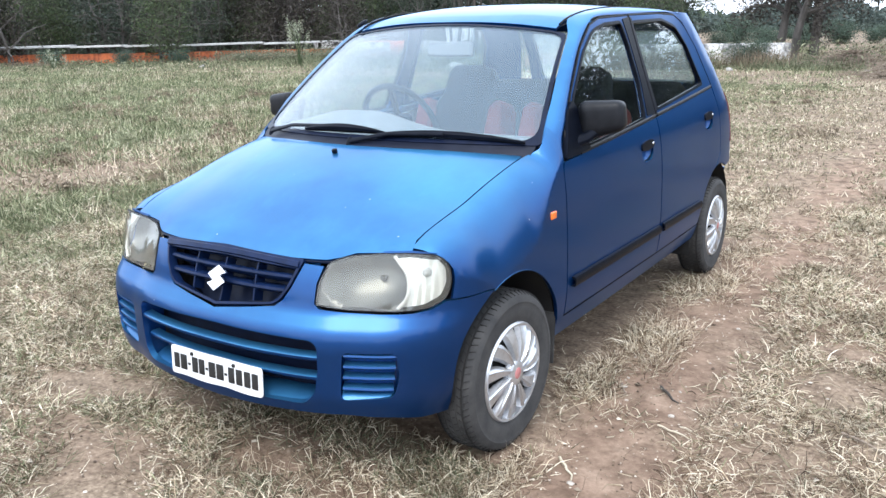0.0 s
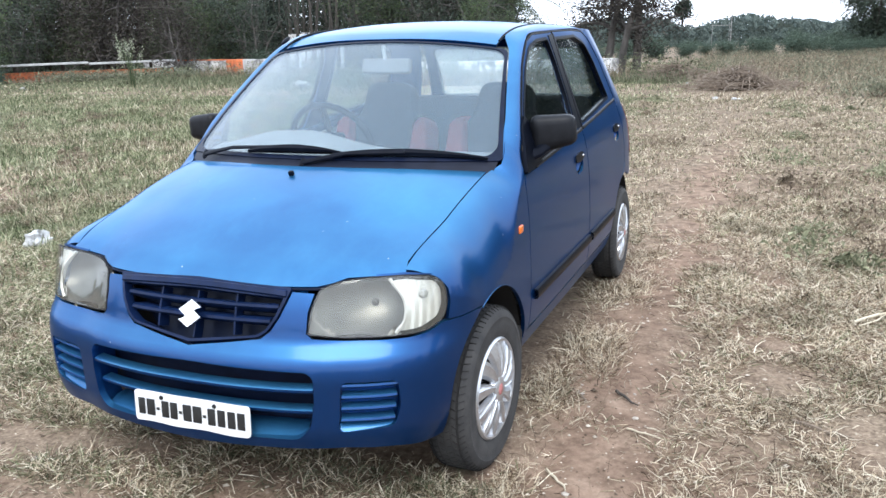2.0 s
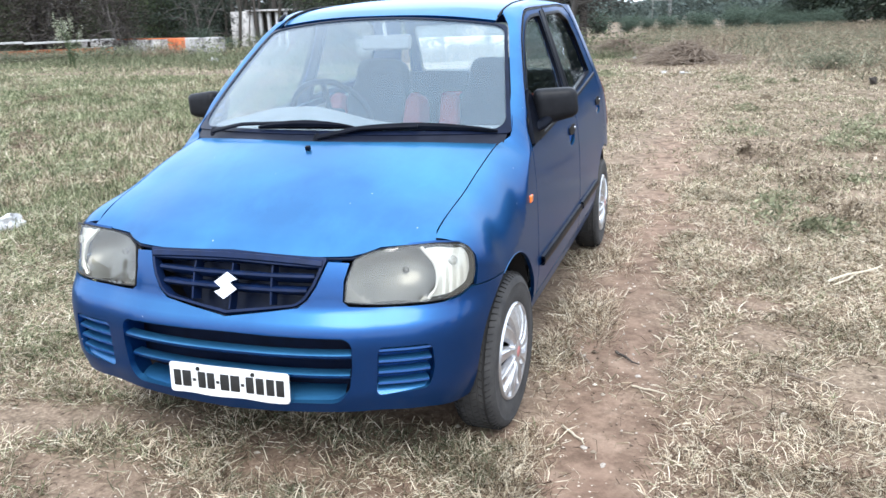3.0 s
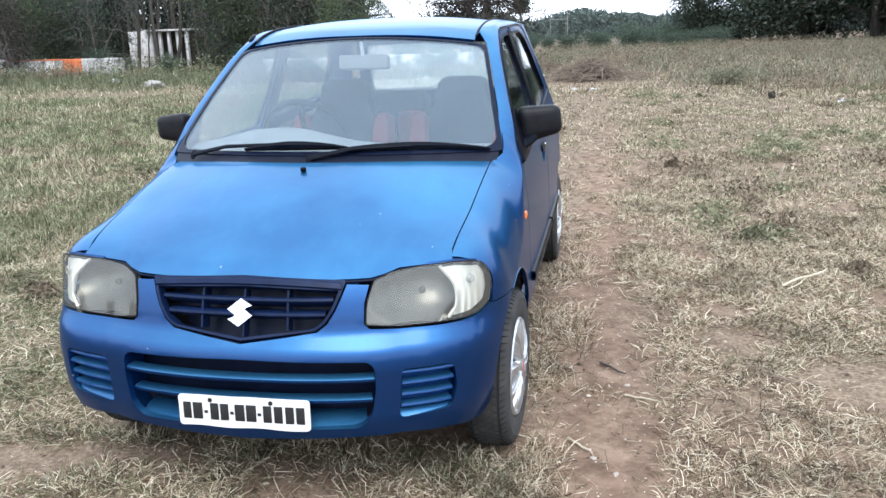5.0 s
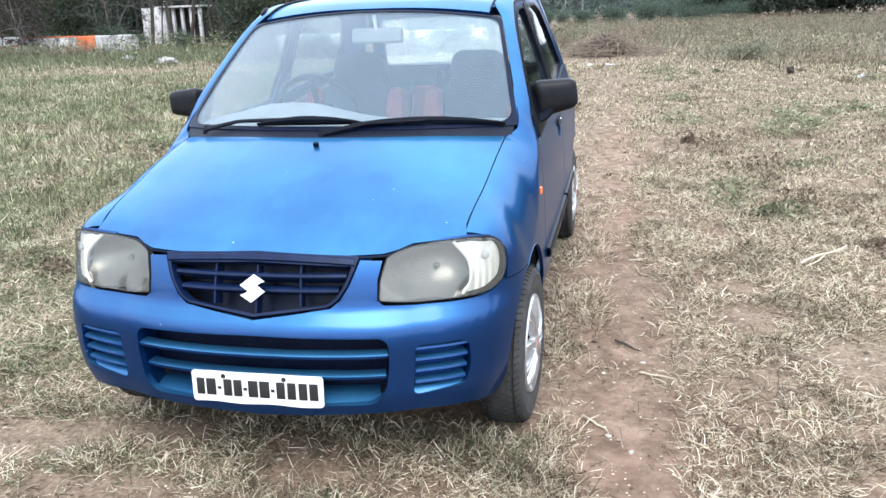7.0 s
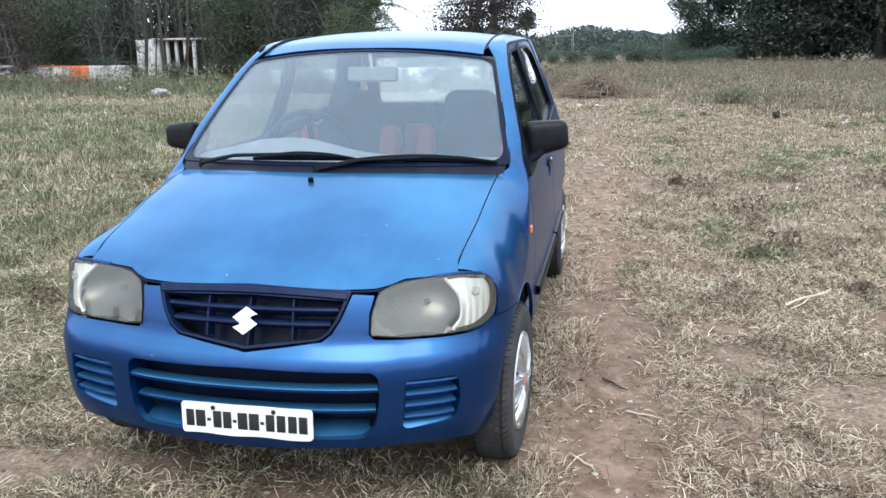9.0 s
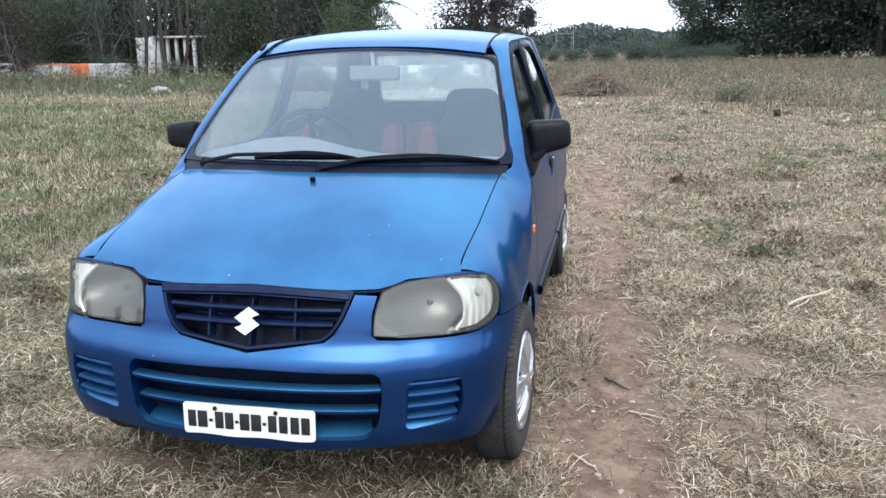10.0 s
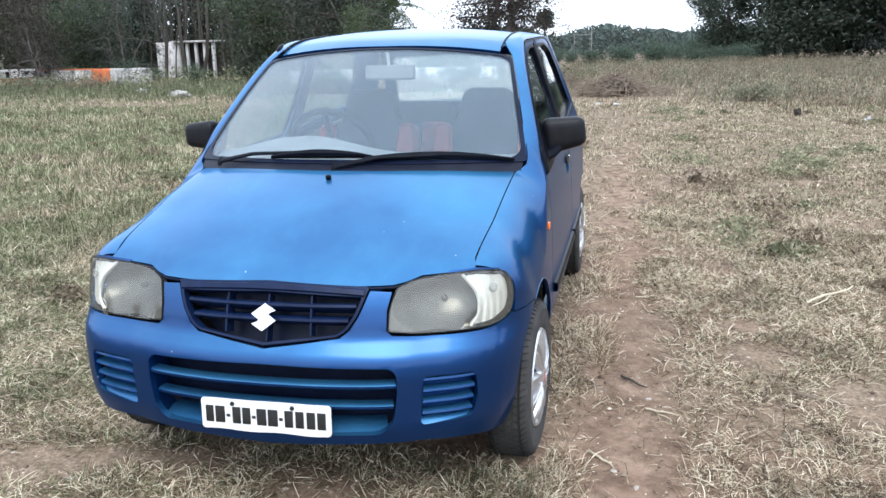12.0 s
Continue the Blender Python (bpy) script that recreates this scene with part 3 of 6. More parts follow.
def build_lamp(car, sg):
    o = LAMP * (sg, 1)
    lamp = panel("headlamp", resample(o, .02), inward(shell, .095), DARK, car, "fogged headlamp with a clear indicator corner", .04, thick=.004)
    bowl = [p for p in fillet([(.374, .578), (.60, .567), (.640, .572, .03), (.664, .612), (.666, .67), (.640, .724, .03), (.57, .726), (.48, .719), (.402, .697), (.376, .640)], .008)]
    f = lambda u, v: inward(shell, .012)(u, v) + np.stack([0 * u, .080 * np.clip(1 - ((np.abs(u) - .535) / .150) ** 2 - ((v - .648) / .088) ** 2, 0, 1) ** .8, 0 * u], -1)
    panel("reflector_bowl", np.array(bowl) * (sg, 1), f, FOGGED, lamp, "dull reflector bowl behind the fogged lens", .012, thick=.003)
    c = f(np.array([sg * .535]), np.array([.645]))[0]
    bulb = part("bulb", lathe_bm([(.0, 0), (.009, .002), (.010, .010), (.006, .02), (.008, .04)], 16, axis="X"), FOGGED, lamp)
    bulb.matrix_basis = pose(c[0], c[1] - .018, c[2], 0, 0, 90)
    corner = fillet([(.628, .579), (.72, .583, .02), (.785, .606, .02), (.802, .64), (.803, .68), (.788, .706, .02), (.69, .720), (.640, .718), (.672, .67), (.672, .612)], .01)
    g = lambda u, v: inward(shell, .016)(u, v) + np.stack([0 * u, .0022 * np.sin(220 * (np.abs(u) + 2.2 * (v - .66) ** 2)), 0 * u], -1)
    panel("indicator", corner * (sg, 1), g, REFLECTOR, lamp, "clear ribbed indicator corner of the headlamp", .008, thick=.003)
    p = g(np.array([sg * .742]), np.array([.676]))[0]
    part("indicator_bulb", lathe_bm([(.0, .016), (.010, .013), (.014, .004), (.014, -.01)], 14, axis="X"), GREYTRIM, lamp).matrix_basis = pose(p[0], p[1], p[2], 0, 0, -55 * sg)
    rib = line_on(inward(shell, .008), [(sg * .632, .576), (sg * .666, .612), (sg * .669, .67), (sg * .628, .722)], 8)
    part("divider", tube_bm(rib, .0055, 6), REFLECTOR, lamp)
    lens = panel("lens", o, inward(shell, -.003), LAMPGLASS, lamp, "yellowed and fogged plastic lens", .02, thick=.003)
    lens.visible_shadow = False
    part("gasket", tube_bm(ring_on(inward(shell, .002), o, .018), .0034, 6, closed=True), SEAL, lamp)


def build_fender(car, sg):
    out = [(.333, 1.29), (.42, 1.298), (.6, 1.298), (.955, 1.298), (1.0, 1.298), (1.074, 1.298), (1.074, 1.163), (1.066, 1.03), (1.052, .921), (1.040, .872), (1.040, .80), (1.040, .31)]
    out += [(.985, .30)] + arc(*FRONT, .335, 8, 110, 16)
    out += [(.50, .587), (.42, .588), (.362, .591), (.374, .640), (.376, .745), (.368, .844), (.348, .978)]
    fd = panel("fender", out, fender_skin(sg), PAINT, car, "metallic blue front fender with small dents", .018)
    part("arch_lip", tube_bm([Vector(p) for p in flank(sg)(*np.array(arc(*FRONT, .334, 10, 112, 20)).T)], .0018, 6), PAINT, fd)
    rows = []
    for d in (.006, .10, .24):
        q = np.array([(FRONT[0] + r * math.cos(radians(a)), FRONT[1] + r * math.sin(radians(a))) for a in np.linspace(-20, 188, 25) for r in (.345 - .040 * float(ease(138, 188, a)),)])
        p = flank(sg)(q[:, 0], np.clip(q[:, 1], .2, 1))
        p[:, 0] = sg * (np.minimum(np.abs(p[:, 0]), .722) - .006 - d)
        p[:, 2] = q[:, 1]
        rows.append(p)
    loft("arch_liner", rows, DARK, fd)
    f = flank(sg)
    c = f(np.array([.935]), np.array([.731]))[0]
    ind = part("side_indicator", box_bm((.012, .038, .026), None, .005, 3), AMBER, fd, "orange side indicator")
    ind.matrix_basis = Matrix.Translation(c)
    flap = part("mud_flap", box_bm((.165, .008, .19), pose(sg * .637, .984, .272, -4), .004), RUBBER, fd)


def strip_on(name, f, pts, hw, proud, material, parent, label=""):
    """A rounded moulding of half height hw along a line on the flank."""
    q = spline(pts, 8)
    rows = []
    for dz, d in ((-1, -.001), (-.9, proud * .8), (-.45, proud), (.45, proud), (.9, proud * .7), (1, -.001)):
        rows.append(inward(f, -d)(q[:, 0], q[:, 1] + dz * hw))
    rows = np.array(rows)
    rows = np.concatenate([rows[:, :1] * .5 + rows[:, :1].mean(0, keepdims=True) * .5, rows, rows[:, -1:] * .5 + rows[:, -1:].mean(0, keepdims=True) * .5], 1)
    return loft(name, rows, material, parent, label)


def handle_cup(y, z):
    return fillet([(y - .070, z - .028), (y - .040, z - .052), (y + .045, z - .048), (y + .074, z - .022), (y + .070, z + .030), (y - .066, z + .024)], .024)


def door_handle(f, y, z, parent, sg):
    cup = handle_cup(y, z)
    c = cup.mean(0)

    def bowl(u, v):
        k = np.clip(1 - ((u - c[0]) / .076) ** 2 - ((v - c[1]) / .054) ** 2, 0, 1) ** .55
        p = f(u, v)
        return p - np.stack([sg * .030 * k, 0 * k, 0 * k], -1)
    h = panel("door_handle", cup, bowl, PAINT, parent, "black pull handle over a scooped blue recess", .012, thick=.003)
    flap = fillet([(y - .076, z + .002), (y, z - .004), (y + .076, z + .008), (y + .068, z + .036), (y, z + .040), (y - .068, z + .030)], .02)
    panel("grip", flap, inward(f, -.007), BLACK, h, "black pull grip", .015, thick=.012)
    c = inward(f, -.007)(np.array([y + .056]), np.array([z + .020]))[0]
    part("lock", lathe_bm([(0, .004), (.005, .004), (.007, 0)], 14), CHROME, h).matrix_basis = pose(c[0], c[1], c[2], 0, 0 if sg > 0 else 180)


def grown(o, d):
    """An outline moved outwards by d."""
    o = np.asarray(o, float)
    e = np.roll(o, -1, 0) - np.roll(o, 1, 0)
    e /= np.maximum(np.hypot(*e.T), 1e-9)[:, None]
    turn = np.sign(np.sum(o[:, 0] * np.roll(o[:, 1], -1) - np.roll(o[:, 0], -1) * o[:, 1]))
    return o + d * turn * np.stack([e[:, 1], -e[:, 0]], 1)


def window_set(f, frame_out, hole, door, sg):
    fr = panel("window_frame", frame_out, f, PAINT, door, "metallic blue window frame", .03, [grown(hole, .007)], .02)
    gl = panel("window_glass", hole, inward(f, .012), SIDEGLASS, door, "tinted side window reflecting sky and trees", .05, thick=.004)
    gl.visible_shadow = False
    panel("window_trim", grown(hole, .012), inward(f, -.002), BLACK, fr, "black trim round the window", .03, [hole], .016)
    part("frame_seal", tube_bm(ring_on(inward(f, .003), frame_out, .03), .0055, 6, closed=True), SEAL, fr)


def build_side(car, sg):
    f = flank(sg)
    # front door
    out = fillet([(1.047, .345), (1.047, .86), (1.060, .893), (1.488, .916), (2.038, .950), (2.040, .70), (2.032, .345)], .006)
    door = panel("front_door", out, f, PAINT, car, "metallic blue front door with a rubbing strip", .035, [handle_cup(1.868, .834)])
    fo = fillet([(1.085, .905), (1.125, .985), (1.25, 1.110), (1.44, 1.264), (1.592, 1.350), (1.70, 1.376), (2.034, 1.388), (2.038, .960)], .008)
    ho = fillet([(1.235, .925), (1.22, 1.045), (1.275, 1.100), (1.46, 1.242), (1.605, 1.322, .05), (1.74, 1.346), (1.925, 1.354, .02), (1.948, 1.26), (1.948, 1.12), (1.905, .965)], .02)
    window_set(f, fo, ho, door, sg)
    panel("mirror_sail", fillet([(1.062, .899), (1.275, .912), (1.272, 1.045, .03), (1.225, 1.088), (1.165, 1.050), (1.115, .975)], .014), inward(f, -.010), BLACK, door, "", .03, thick=.02)
    panel("pillar_cover", fillet([(1.934, .968), (1.972, 1.12), (1.972, 1.26), (1.955, 1.372), (2.032, 1.380), (2.036, .966)], .004), inward(f, -.003), BLACK, door, "black centre pillar cover", .04, thick=.006)
    panel("corner_filler", fillet([(1.056, .88), (1.066, .93), (1.10, .975), (1.15, 1.02), (1.22, 1.03), (1.22, .90), (1.07, .85)], .01), inward(f, .016), BLACK, door, "", .03, thick=.004)
    strip_on("belt_moulding", f, [(1.20, .908), (1.6, .932), (2.030, .959)], .008, .006, MIRRORBLACK, door)
    strip_on("rubbing_strip", f, [(1.085, .459), (1.5, .459), (2.015, .458)], .019, .016, BLACK, door, "black plastic rubbing strip")
    door_handle(f, 1.868, .834, door, sg)
    # mirror
    bm = box_bm((.168, .085, .126), None, .036, 4)
    for v in bm.verts:
        v.co.z *= 1 - .15 * (v.co.x / .08)
        v.co.y += .10 * v.co.x ** 2 * 6
        v.co.x += .05 * v.co.z
    mir = part("door_mirror", bm, MIRRORBLACK, door, "black plastic door mirror", 50)
    mir.matrix_basis = pose(.752, 1.285, 1.024, 0, -9, 10) if sg > 0 else Matrix.Diagonal((-1, 1, 1, 1)) @ pose(.770, 1.255, 1.018, 0, 0, 8) @ Matrix.Scale(.88, 4)
    part("mirror_glass", box_bm((.135, .003, .09), pose(0, .052, 0), .0), CHROME, mir)
    arm = part("mirror_arm", tube_bm([(sg * .655, 1.17, .940), (sg * .685, 1.19, .945), (sg * .71, 1.225, .955), (sg * .735, 1.262, .978)], [.028, .026, .022, .022], 10, flat=.8), BLACK, door)
    # rear door
    arch = arc(*REAR, .350, 166, 102, 10)
    out = fillet([(2.042, .345), (2.050, .70), (2.048, .951), (3.022, 1.018), (3.030, .9), (3.018, .67)] + [(y, z) for y, z in reversed(arch)] + [(2.675, .345)], .006)
    rdoor = panel("rear_door", out, f, PAINT, car, "metallic blue rear door with a rubbing strip", .035, [handle_cup(2.82, .868)])
    fo = fillet([(2.048, .961), (2.044, 1.389), (2.45, 1.398), (2.72, 1.392), (2.88, 1.352, .05), (2.985, 1.24), (3.028, 1.03)], .008)
    ho = fillet([(2.085, .990), (2.070, 1.354, .02), (2.47, 1.364), (2.68, 1.328, .05), (2.79, 1.24), (2.86, 1.052, .02)], .015)
    window_set(f, fo, ho, rdoor, sg)
    panel("pillar_cover", fillet([(2.050, .966), (2.047, 1.382), (2.066, 1.372), (2.078, .985)], .004), inward(f, -.003), BLACK, rdoor, "black centre pillar cover", .04, thick=.006)
    strip_on("belt_moulding", f, [(2.055, .962), (2.5, .990), (3.00, 1.024)], .008, .006, MIRRORBLACK, rdoor)
    strip_on("rubbing_strip", f, [(2.06, .458), (2.35, .457), (2.665, .455)], .019, .016, BLACK, rdoor, "black plastic rubbing strip")
    door_handle(f, 2.82, .868, rdoor, sg)
    # sill
    u = np.linspace(.985, 2.69, 40)
    sill = loft("sill", [f(u, u * 0 + .338), f(u, u * 0 + .30), f(u, u * 0 + .262), inward(f, .05)(u, u * 0 + .235), inward(f, .15)(u, u * 0 + .23)], PAINT, car, "blue sill with dried mud")
    # quarter
    out = [(3.026, .67), (3.038, .9), (3.036, 1.03), (2.993, 1.245), (2.887, 1.358), (2.72, 1.398), (2.60, 1.405), (2.8, 1.408), (3.36, 1.40), (3.36, .60)]
    out += arc(*REAR, .348, 66, 100, 6)
    q = panel("quarter_panel", out, f, PAINT, car, "metallic blue rear quarter panel", .035)
    rows = []
    for d in (.02, .12, .26):
        a = np.array(arc(*REAR, .365, -15, 195, 22))
        p = np.stack([a[:, 0] * 0 + sg * (.715 - d), a[:, 0], a[:, 1]], 1)
        rows.append(p)
    loft("arch_liner", rows, DARK, q)
    panel("tail_lamp", fillet([(3.27, .70), (3.37, .70), (3.37, .97), (3.31, .98)], .02), inward(f, -.004), TAILRED, q, "dark red tail lamp", .03, thick=.01)
    # pillar and cant rail, from the scuttle up the screen and back along the roof
    vv = np.linspace(.03, 1.0, 17)
    c1 = [screen_skin(np.array([1.012]), np.array([v]))[0] for v in vv] + [np.array([.484, y, float(ditch_z(y)) + .006]) for y in (1.54, 1.62, 1.72, 1.85, 2.0, 2.2, 2.4, 2.6, 2.75, 2.9)]
    c1 = np.array(c1)
    c1[:, 0] *= sg
    c2 = f(*spline([(1.046, .880), (1.066, .912), (1.082, .945), (1.115, .992), (1.245, 1.117), (1.435, 1.272), (1.588, 1.358), (1.70, 1.384), (2.0, 1.393), (2.4, 1.404), (2.62, 1.406), (2.86, 1.406)], 4).T)
    n = 60

    def even(c):
        a = np.concatenate([[0], np.cumsum(np.linalg.norm(np.diff(c, axis=0), axis=1))])
        return np.stack([np.interp(np.linspace(0, a[-1], n), a, c[:, k]) for k in range(3)], 1)

    a, b = even(c1), even(c2)
    rows = []
    for t in np.linspace(0, 1, 9):
        p = a * (1 - t) + b * t
        k = 4 * t * (1 - t)
        out = np.stack([np.full(n, sg * .95), np.full(n, -.05), np.full(n, .25)], 1)
        rows.append(p + (.014 * k - .007 * (1 - ease(.05, .09, np.linspace(0, 1, n))))[:, None] * out)
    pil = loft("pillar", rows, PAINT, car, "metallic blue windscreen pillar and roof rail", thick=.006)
    top = [Vector((sg * .478, y, float(ditch_z(y)) + .006)) for y in np.linspace(1.49, 2.9, 30)]
    part("roof_moulding", tube_bm(top, .0042, 6), SEAL, pil)
    if sg < 0:
        part("aerial_base", lump_bm((.020, .075, .018), (-.500, 1.505, 1.372)), BLACK, pil, "black aerial base")


def lump_bm(size, at):
    bm = bmesh.new()
    bmesh.ops.create_uvsphere(bm, u_segments=12, v_segments=8, radius=.5)
    for v in bm.verts:
        v.co = Vector((v.co.x * size[0] + at[0], v.co.y * size[1] + at[1], v.co.z * size[2] + at[2] + v.co.y * .03))
    return bm


def build_roof(car):
    fore = [(x, 1.412 + .055 * (x / .475) ** 2) for x in np.linspace(-.474, .474, 25)]
    out = fore + [(.474, y) for y in np.linspace(1.52, 2.85, 15)] + [(x, 2.93 - .06 * (x / .47) ** 2) for x in np.linspace(.474, -.474, 13)] + [(-.474, y) for y in np.linspace(2.85, 1.52, 15)]
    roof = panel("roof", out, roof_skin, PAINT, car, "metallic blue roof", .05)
    panel("headlining", [(x * .95, y + (.03 if y < 2 else -.03)) for x, y in out], inward(roof_skin, .03), GREYTRIM, roof, "pale headlining", .08, thick=.004)
    # tailgate with its window

    def tail(u, v):
        s = END - np.abs(u)
        return shell(np.where(u < 0, -s, s), v)
    gate = fillet(mirror_half([(0, .55), (.60, .55), (.60, .95), (.52, 1.37), (0, 1.375)]), .03)
    win = fillet(mirror_half([(0, 1.03), (.50, 1.02), (.46, 1.32), (0, 1.33)]), .04)
    g = panel("tailgate", gate, tail, PAINT, car, "metallic blue tailgate", .05, [win])
    panel("rear_window", win, inward(tail, .01), REARGLASS, g, "rear window", .08, thick=.004).visible_shadow = False
    part("window_seal", tube_bm(ring_on(tail, win, .04), .01, 6, closed=True), SEAL, g)
    rb = mirror_half([(0, .27), (.60, .27), (.66, .53), (0, .54)])
    panel("rear_bumper", rb, inward(tail, -.012), PAINT, car, "metallic blue rear bumper", .05, thick=.02)


def wiper(parent, base, knee, clip, blade0, blade1, normal):
    """An arm from its pivot to the blade's clip, and a blade: rubber lip, long yoke and two short ones."""
    n = Vector(normal)
    arm = part("wiper", tube_bm([base, base.lerp(knee, .5) + n * .004, knee + n * .006, clip + n * .016], [.011, .0095, .0085, .007], 8, flat=.6), BLACK, parent, "black windscreen wiper")
    part("pivot_cap", lump_bm((.024, .024, .018), base), BLACK, arm)
    q = [blade0.lerp(blade1, t) for t in np.linspace(0, 1, 9)]
    blade = part("wiper_blade", tube_bm([p + n * .004 for p in q], .0045, 6, flat=1.6), SEAL, arm)
    yoke = [blade0.lerp(blade1, t) + n * (.008 + .015 * math.sin(math.pi * t) ** .7) for t in np.linspace(.06, .94, 11)]
    part("yoke", tube_bm(yoke, [.004, .008, .011, .013, .015, .0155, .015, .013, .011, .008, .004], 6, flat=.8), BLACK, blade)
    for t in (.16, .84):
        y = [blade0.lerp(blade1, t + d) + n * (.008 + .008 * (1 - abs(d) / .15)) for d in (-.15, -.07, 0, .07, .15)]
        part("small_yoke", tube_bm(y, [.004, .007, .008, .007, .004], 6, flat=.8), BLACK, blade)


def build_screen(car):
    o = fillet([(-1, 0, .03), (1, 0, .03), (1, 1), (-1, 1)], .05)
    i = fillet([(-.980, .024, .12), (.980, .024, .12), (.980, .984, .09), (-.980, .984, .09)], .06, 8)
    # build the outline in scaled units so that the mesh stays even
    f = lambda u, v: screen_skin(u / .55, v / .62)
    k = np.array([.55, .62])
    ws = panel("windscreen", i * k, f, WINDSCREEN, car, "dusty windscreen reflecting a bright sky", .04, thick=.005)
    ws.visible_shadow = False
    panel("screen_seal", o * k * (1.004, 1.0), inward(f, -.003), NAVY, ws, "black rubber seal round the windscreen", .03, [i * k], .012)
    # scuttle
    u = np.linspace(-.985, .985, 41)
    rows = [np.stack([.630 * u, .752 + .209 * u * u, hood_top(.630 * u, .752 + .209 * u * u) - .014], 1), np.stack([.634 * u, .778 + .206 * u * u, .946 - .016 * u * u], 1),
            np.stack([.638 * u, .795 + .203 * u * u, .953 - .012 * u * u], 1), screen_skin(u, u * 0 + .03)]
    sc = loft("scuttle", rows, SCUTTLE, car, "black plastic scuttle below the windscreen", thick=.004)
    P = lambda x, v, d=.016: Vector(inward(f, -d)(np.array([x / .632 * .55]), np.array([v * .62]))[0])
    away = (0, -.55, .83)
    wiper(sc, Vector((-.015, .783, .955)), P(.14, .020), P(.335, .028, .010), P(.085, .020, .010), P(.590, .002, .010), away)
    wiper(sc, Vector((-.515, .905, .955)), P(-.36, .030), P(-.115, .046, .010), P(-.275, .022, .010), P(.115, .034, .010), away)
    mir = part("inner_mirror", box_bm((.215, .03, .062), pose(.017, 1.43, 1.262, -8), .014, 3), DASH, ws, "interior mirror")
    part("mirror_stem", tube_bm([(.01, 1.415, 1.348), (.015, 1.42, 1.29)], .008, 6), GREYTRIM, mir)


def cushion(size, m, bevel):
    return box_bm(size, m, bevel, 3)


def pad_bm(pts, thick, m, corner):
    """A padded cushion: an outline in x and z, with rounded corners and edges."""
    o = resample(fillet(pts, corner), .03)
    c = o.mean(0)
    rows = []
    bm = bmesh.new()
    for y, k in ((-.5, .80), (-.46, .92), (-.28, 1), (.28, 1), (.46, .92), (.5, .80)):
        rows.append([bm.verts.new(m @ Vector((c[0] + (p[0] - c[0]) * k, y * thick, c[1] + (p[1] - c[1]) * k))) for p in o])
    for p, q in zip(rows, rows[1:]):
        for i in range(len(p)):
            j = (i + 1) % len(p)
            bm.faces.new((p[i], p[j], q[j], q[i]))
    bm.faces.new(rows[0][::-1])
    bm.faces.new(rows[-1])
    return bm


def build_cabin(car):
    # dashboard
    u = np.linspace(-.62, .62, 31)
    bump = .07 * np.exp(-((u + .28) / .24) ** 2)
    rows = [np.stack([u, .93 + .16 * (u / .62) ** 2, .955 + 0 * u], 1), np.stack([u, 1.10 + .05 * (u / .62) ** 2, .958 + bump], 1), np.stack([u, 1.26 + 0 * u, .945 + bump], 1),
            np.stack([u, 1.31 + 0 * u, .88 + bump * .5], 1), np.stack([u, 1.27 + 0 * u, .70 + 0 * u], 1), np.stack([u, 1.22 + 0 * u, .45 + 0 * u], 1)]
    loft("dashboard", rows, DASH, car, "grey plastic dashboard", thick=.004)
    ring = [(.185 * math.cos(a), .185 * math.sin(a), 0) for a in np.linspace(0, 2 * math.pi, 40, endpoint=False)]
    wheel = part("steering_wheel", tube_bm(ring, .014, 8, closed=True), BLACK, car, "black steering wheel")
    wheel.matrix_basis = pose(-.262, 1.45, .94, -65)
    part("wheel_hub", box_bm((.13, .10, .04), None, .02, 3), BLACK, wheel)
    for a in (10, 170, 270):
        part("spoke", tube_bm([(0, 0, 0), (.18 * math.cos(radians(a)), .18 * math.sin(radians(a)), 0)], .013, 6), BLACK, wheel)
    for sx, x in ((-1, -.275), (1, .32)):
        seat = part("front_seat", cushion((.47, .50, .16), pose(x, 1.70, .48, 6), .05), SEATCLOTH, car, "dark cloth front seat with red sides", 50)
        part("backrest", pad_bm([(-.20, -.34), (.20, -.34), (.215, .02), (.19, .20, .10), (.135, .27), (.125, .40, .09), (-.125, .40, .09), (-.135, .27), (-.19, .20, .10), (-.215, .02)], .12, pose(x, 2.02, .77, -15), .06), SEATCLOTH, seat, "tall dark backrest with its headrest in one piece")
        for k in (-1, 1):
            part("bolster", pad_bm([(-.045, -.30), (.045, -.30), (.05, .05), (.035, .23, .04), (-.035, .23, .04), (-.05, .05)], .17, pose(x + k * .205, 1.985, .77, -15), .03), REDCLOTH, seat, "red side bolster")
    seat = part("rear_seat", cushion((1.15, .45, .18), pose(0, 2.50, .48, 5), .05), SEATCLOTH, car, "rear bench in dark and red cloth", 50)
    for x in (-.29, .29):
        part("backrest", cushion((.55, .14, .60), pose(x, 2.80, .76, -18), .06), SEATCLOTH, seat)
    for x in (-.10, .10):
        part("red_panel", cushion((.16, .14, .40), pose(x, 2.745, .74, -18), .04), REDCLOTH, seat, "red panel of the rear bench")
    for sg in (1, -1):
        panel("door_trim", [(1.10, .36), (1.12, .86), (2.03, .935), (2.9, 1.01), (2.9, .62), (2.6, .36)], inward(flank(sg), .045), GREYTRIM, car, "grey inner door lining", .1, thick=.004)
    part("floor_pan", box_bm((1.28, 1.95, .16), pose(0, 1.80, .30), .02), DARK, car, "black underside")
    part("engine_bay", box_bm((.92, .62, .36), pose(0, .60, .44), .03), DARK, car)
    part("boot_floor", box_bm((1.0, .75, .3), pose(0, 2.95, .46), .02), DARK, car)
    for y in (FRONT[0], REAR[0]):
        part("axle", tube_bm([(-.62, y, .265), (.62, y, .265)], .03, 10), DARK, car)


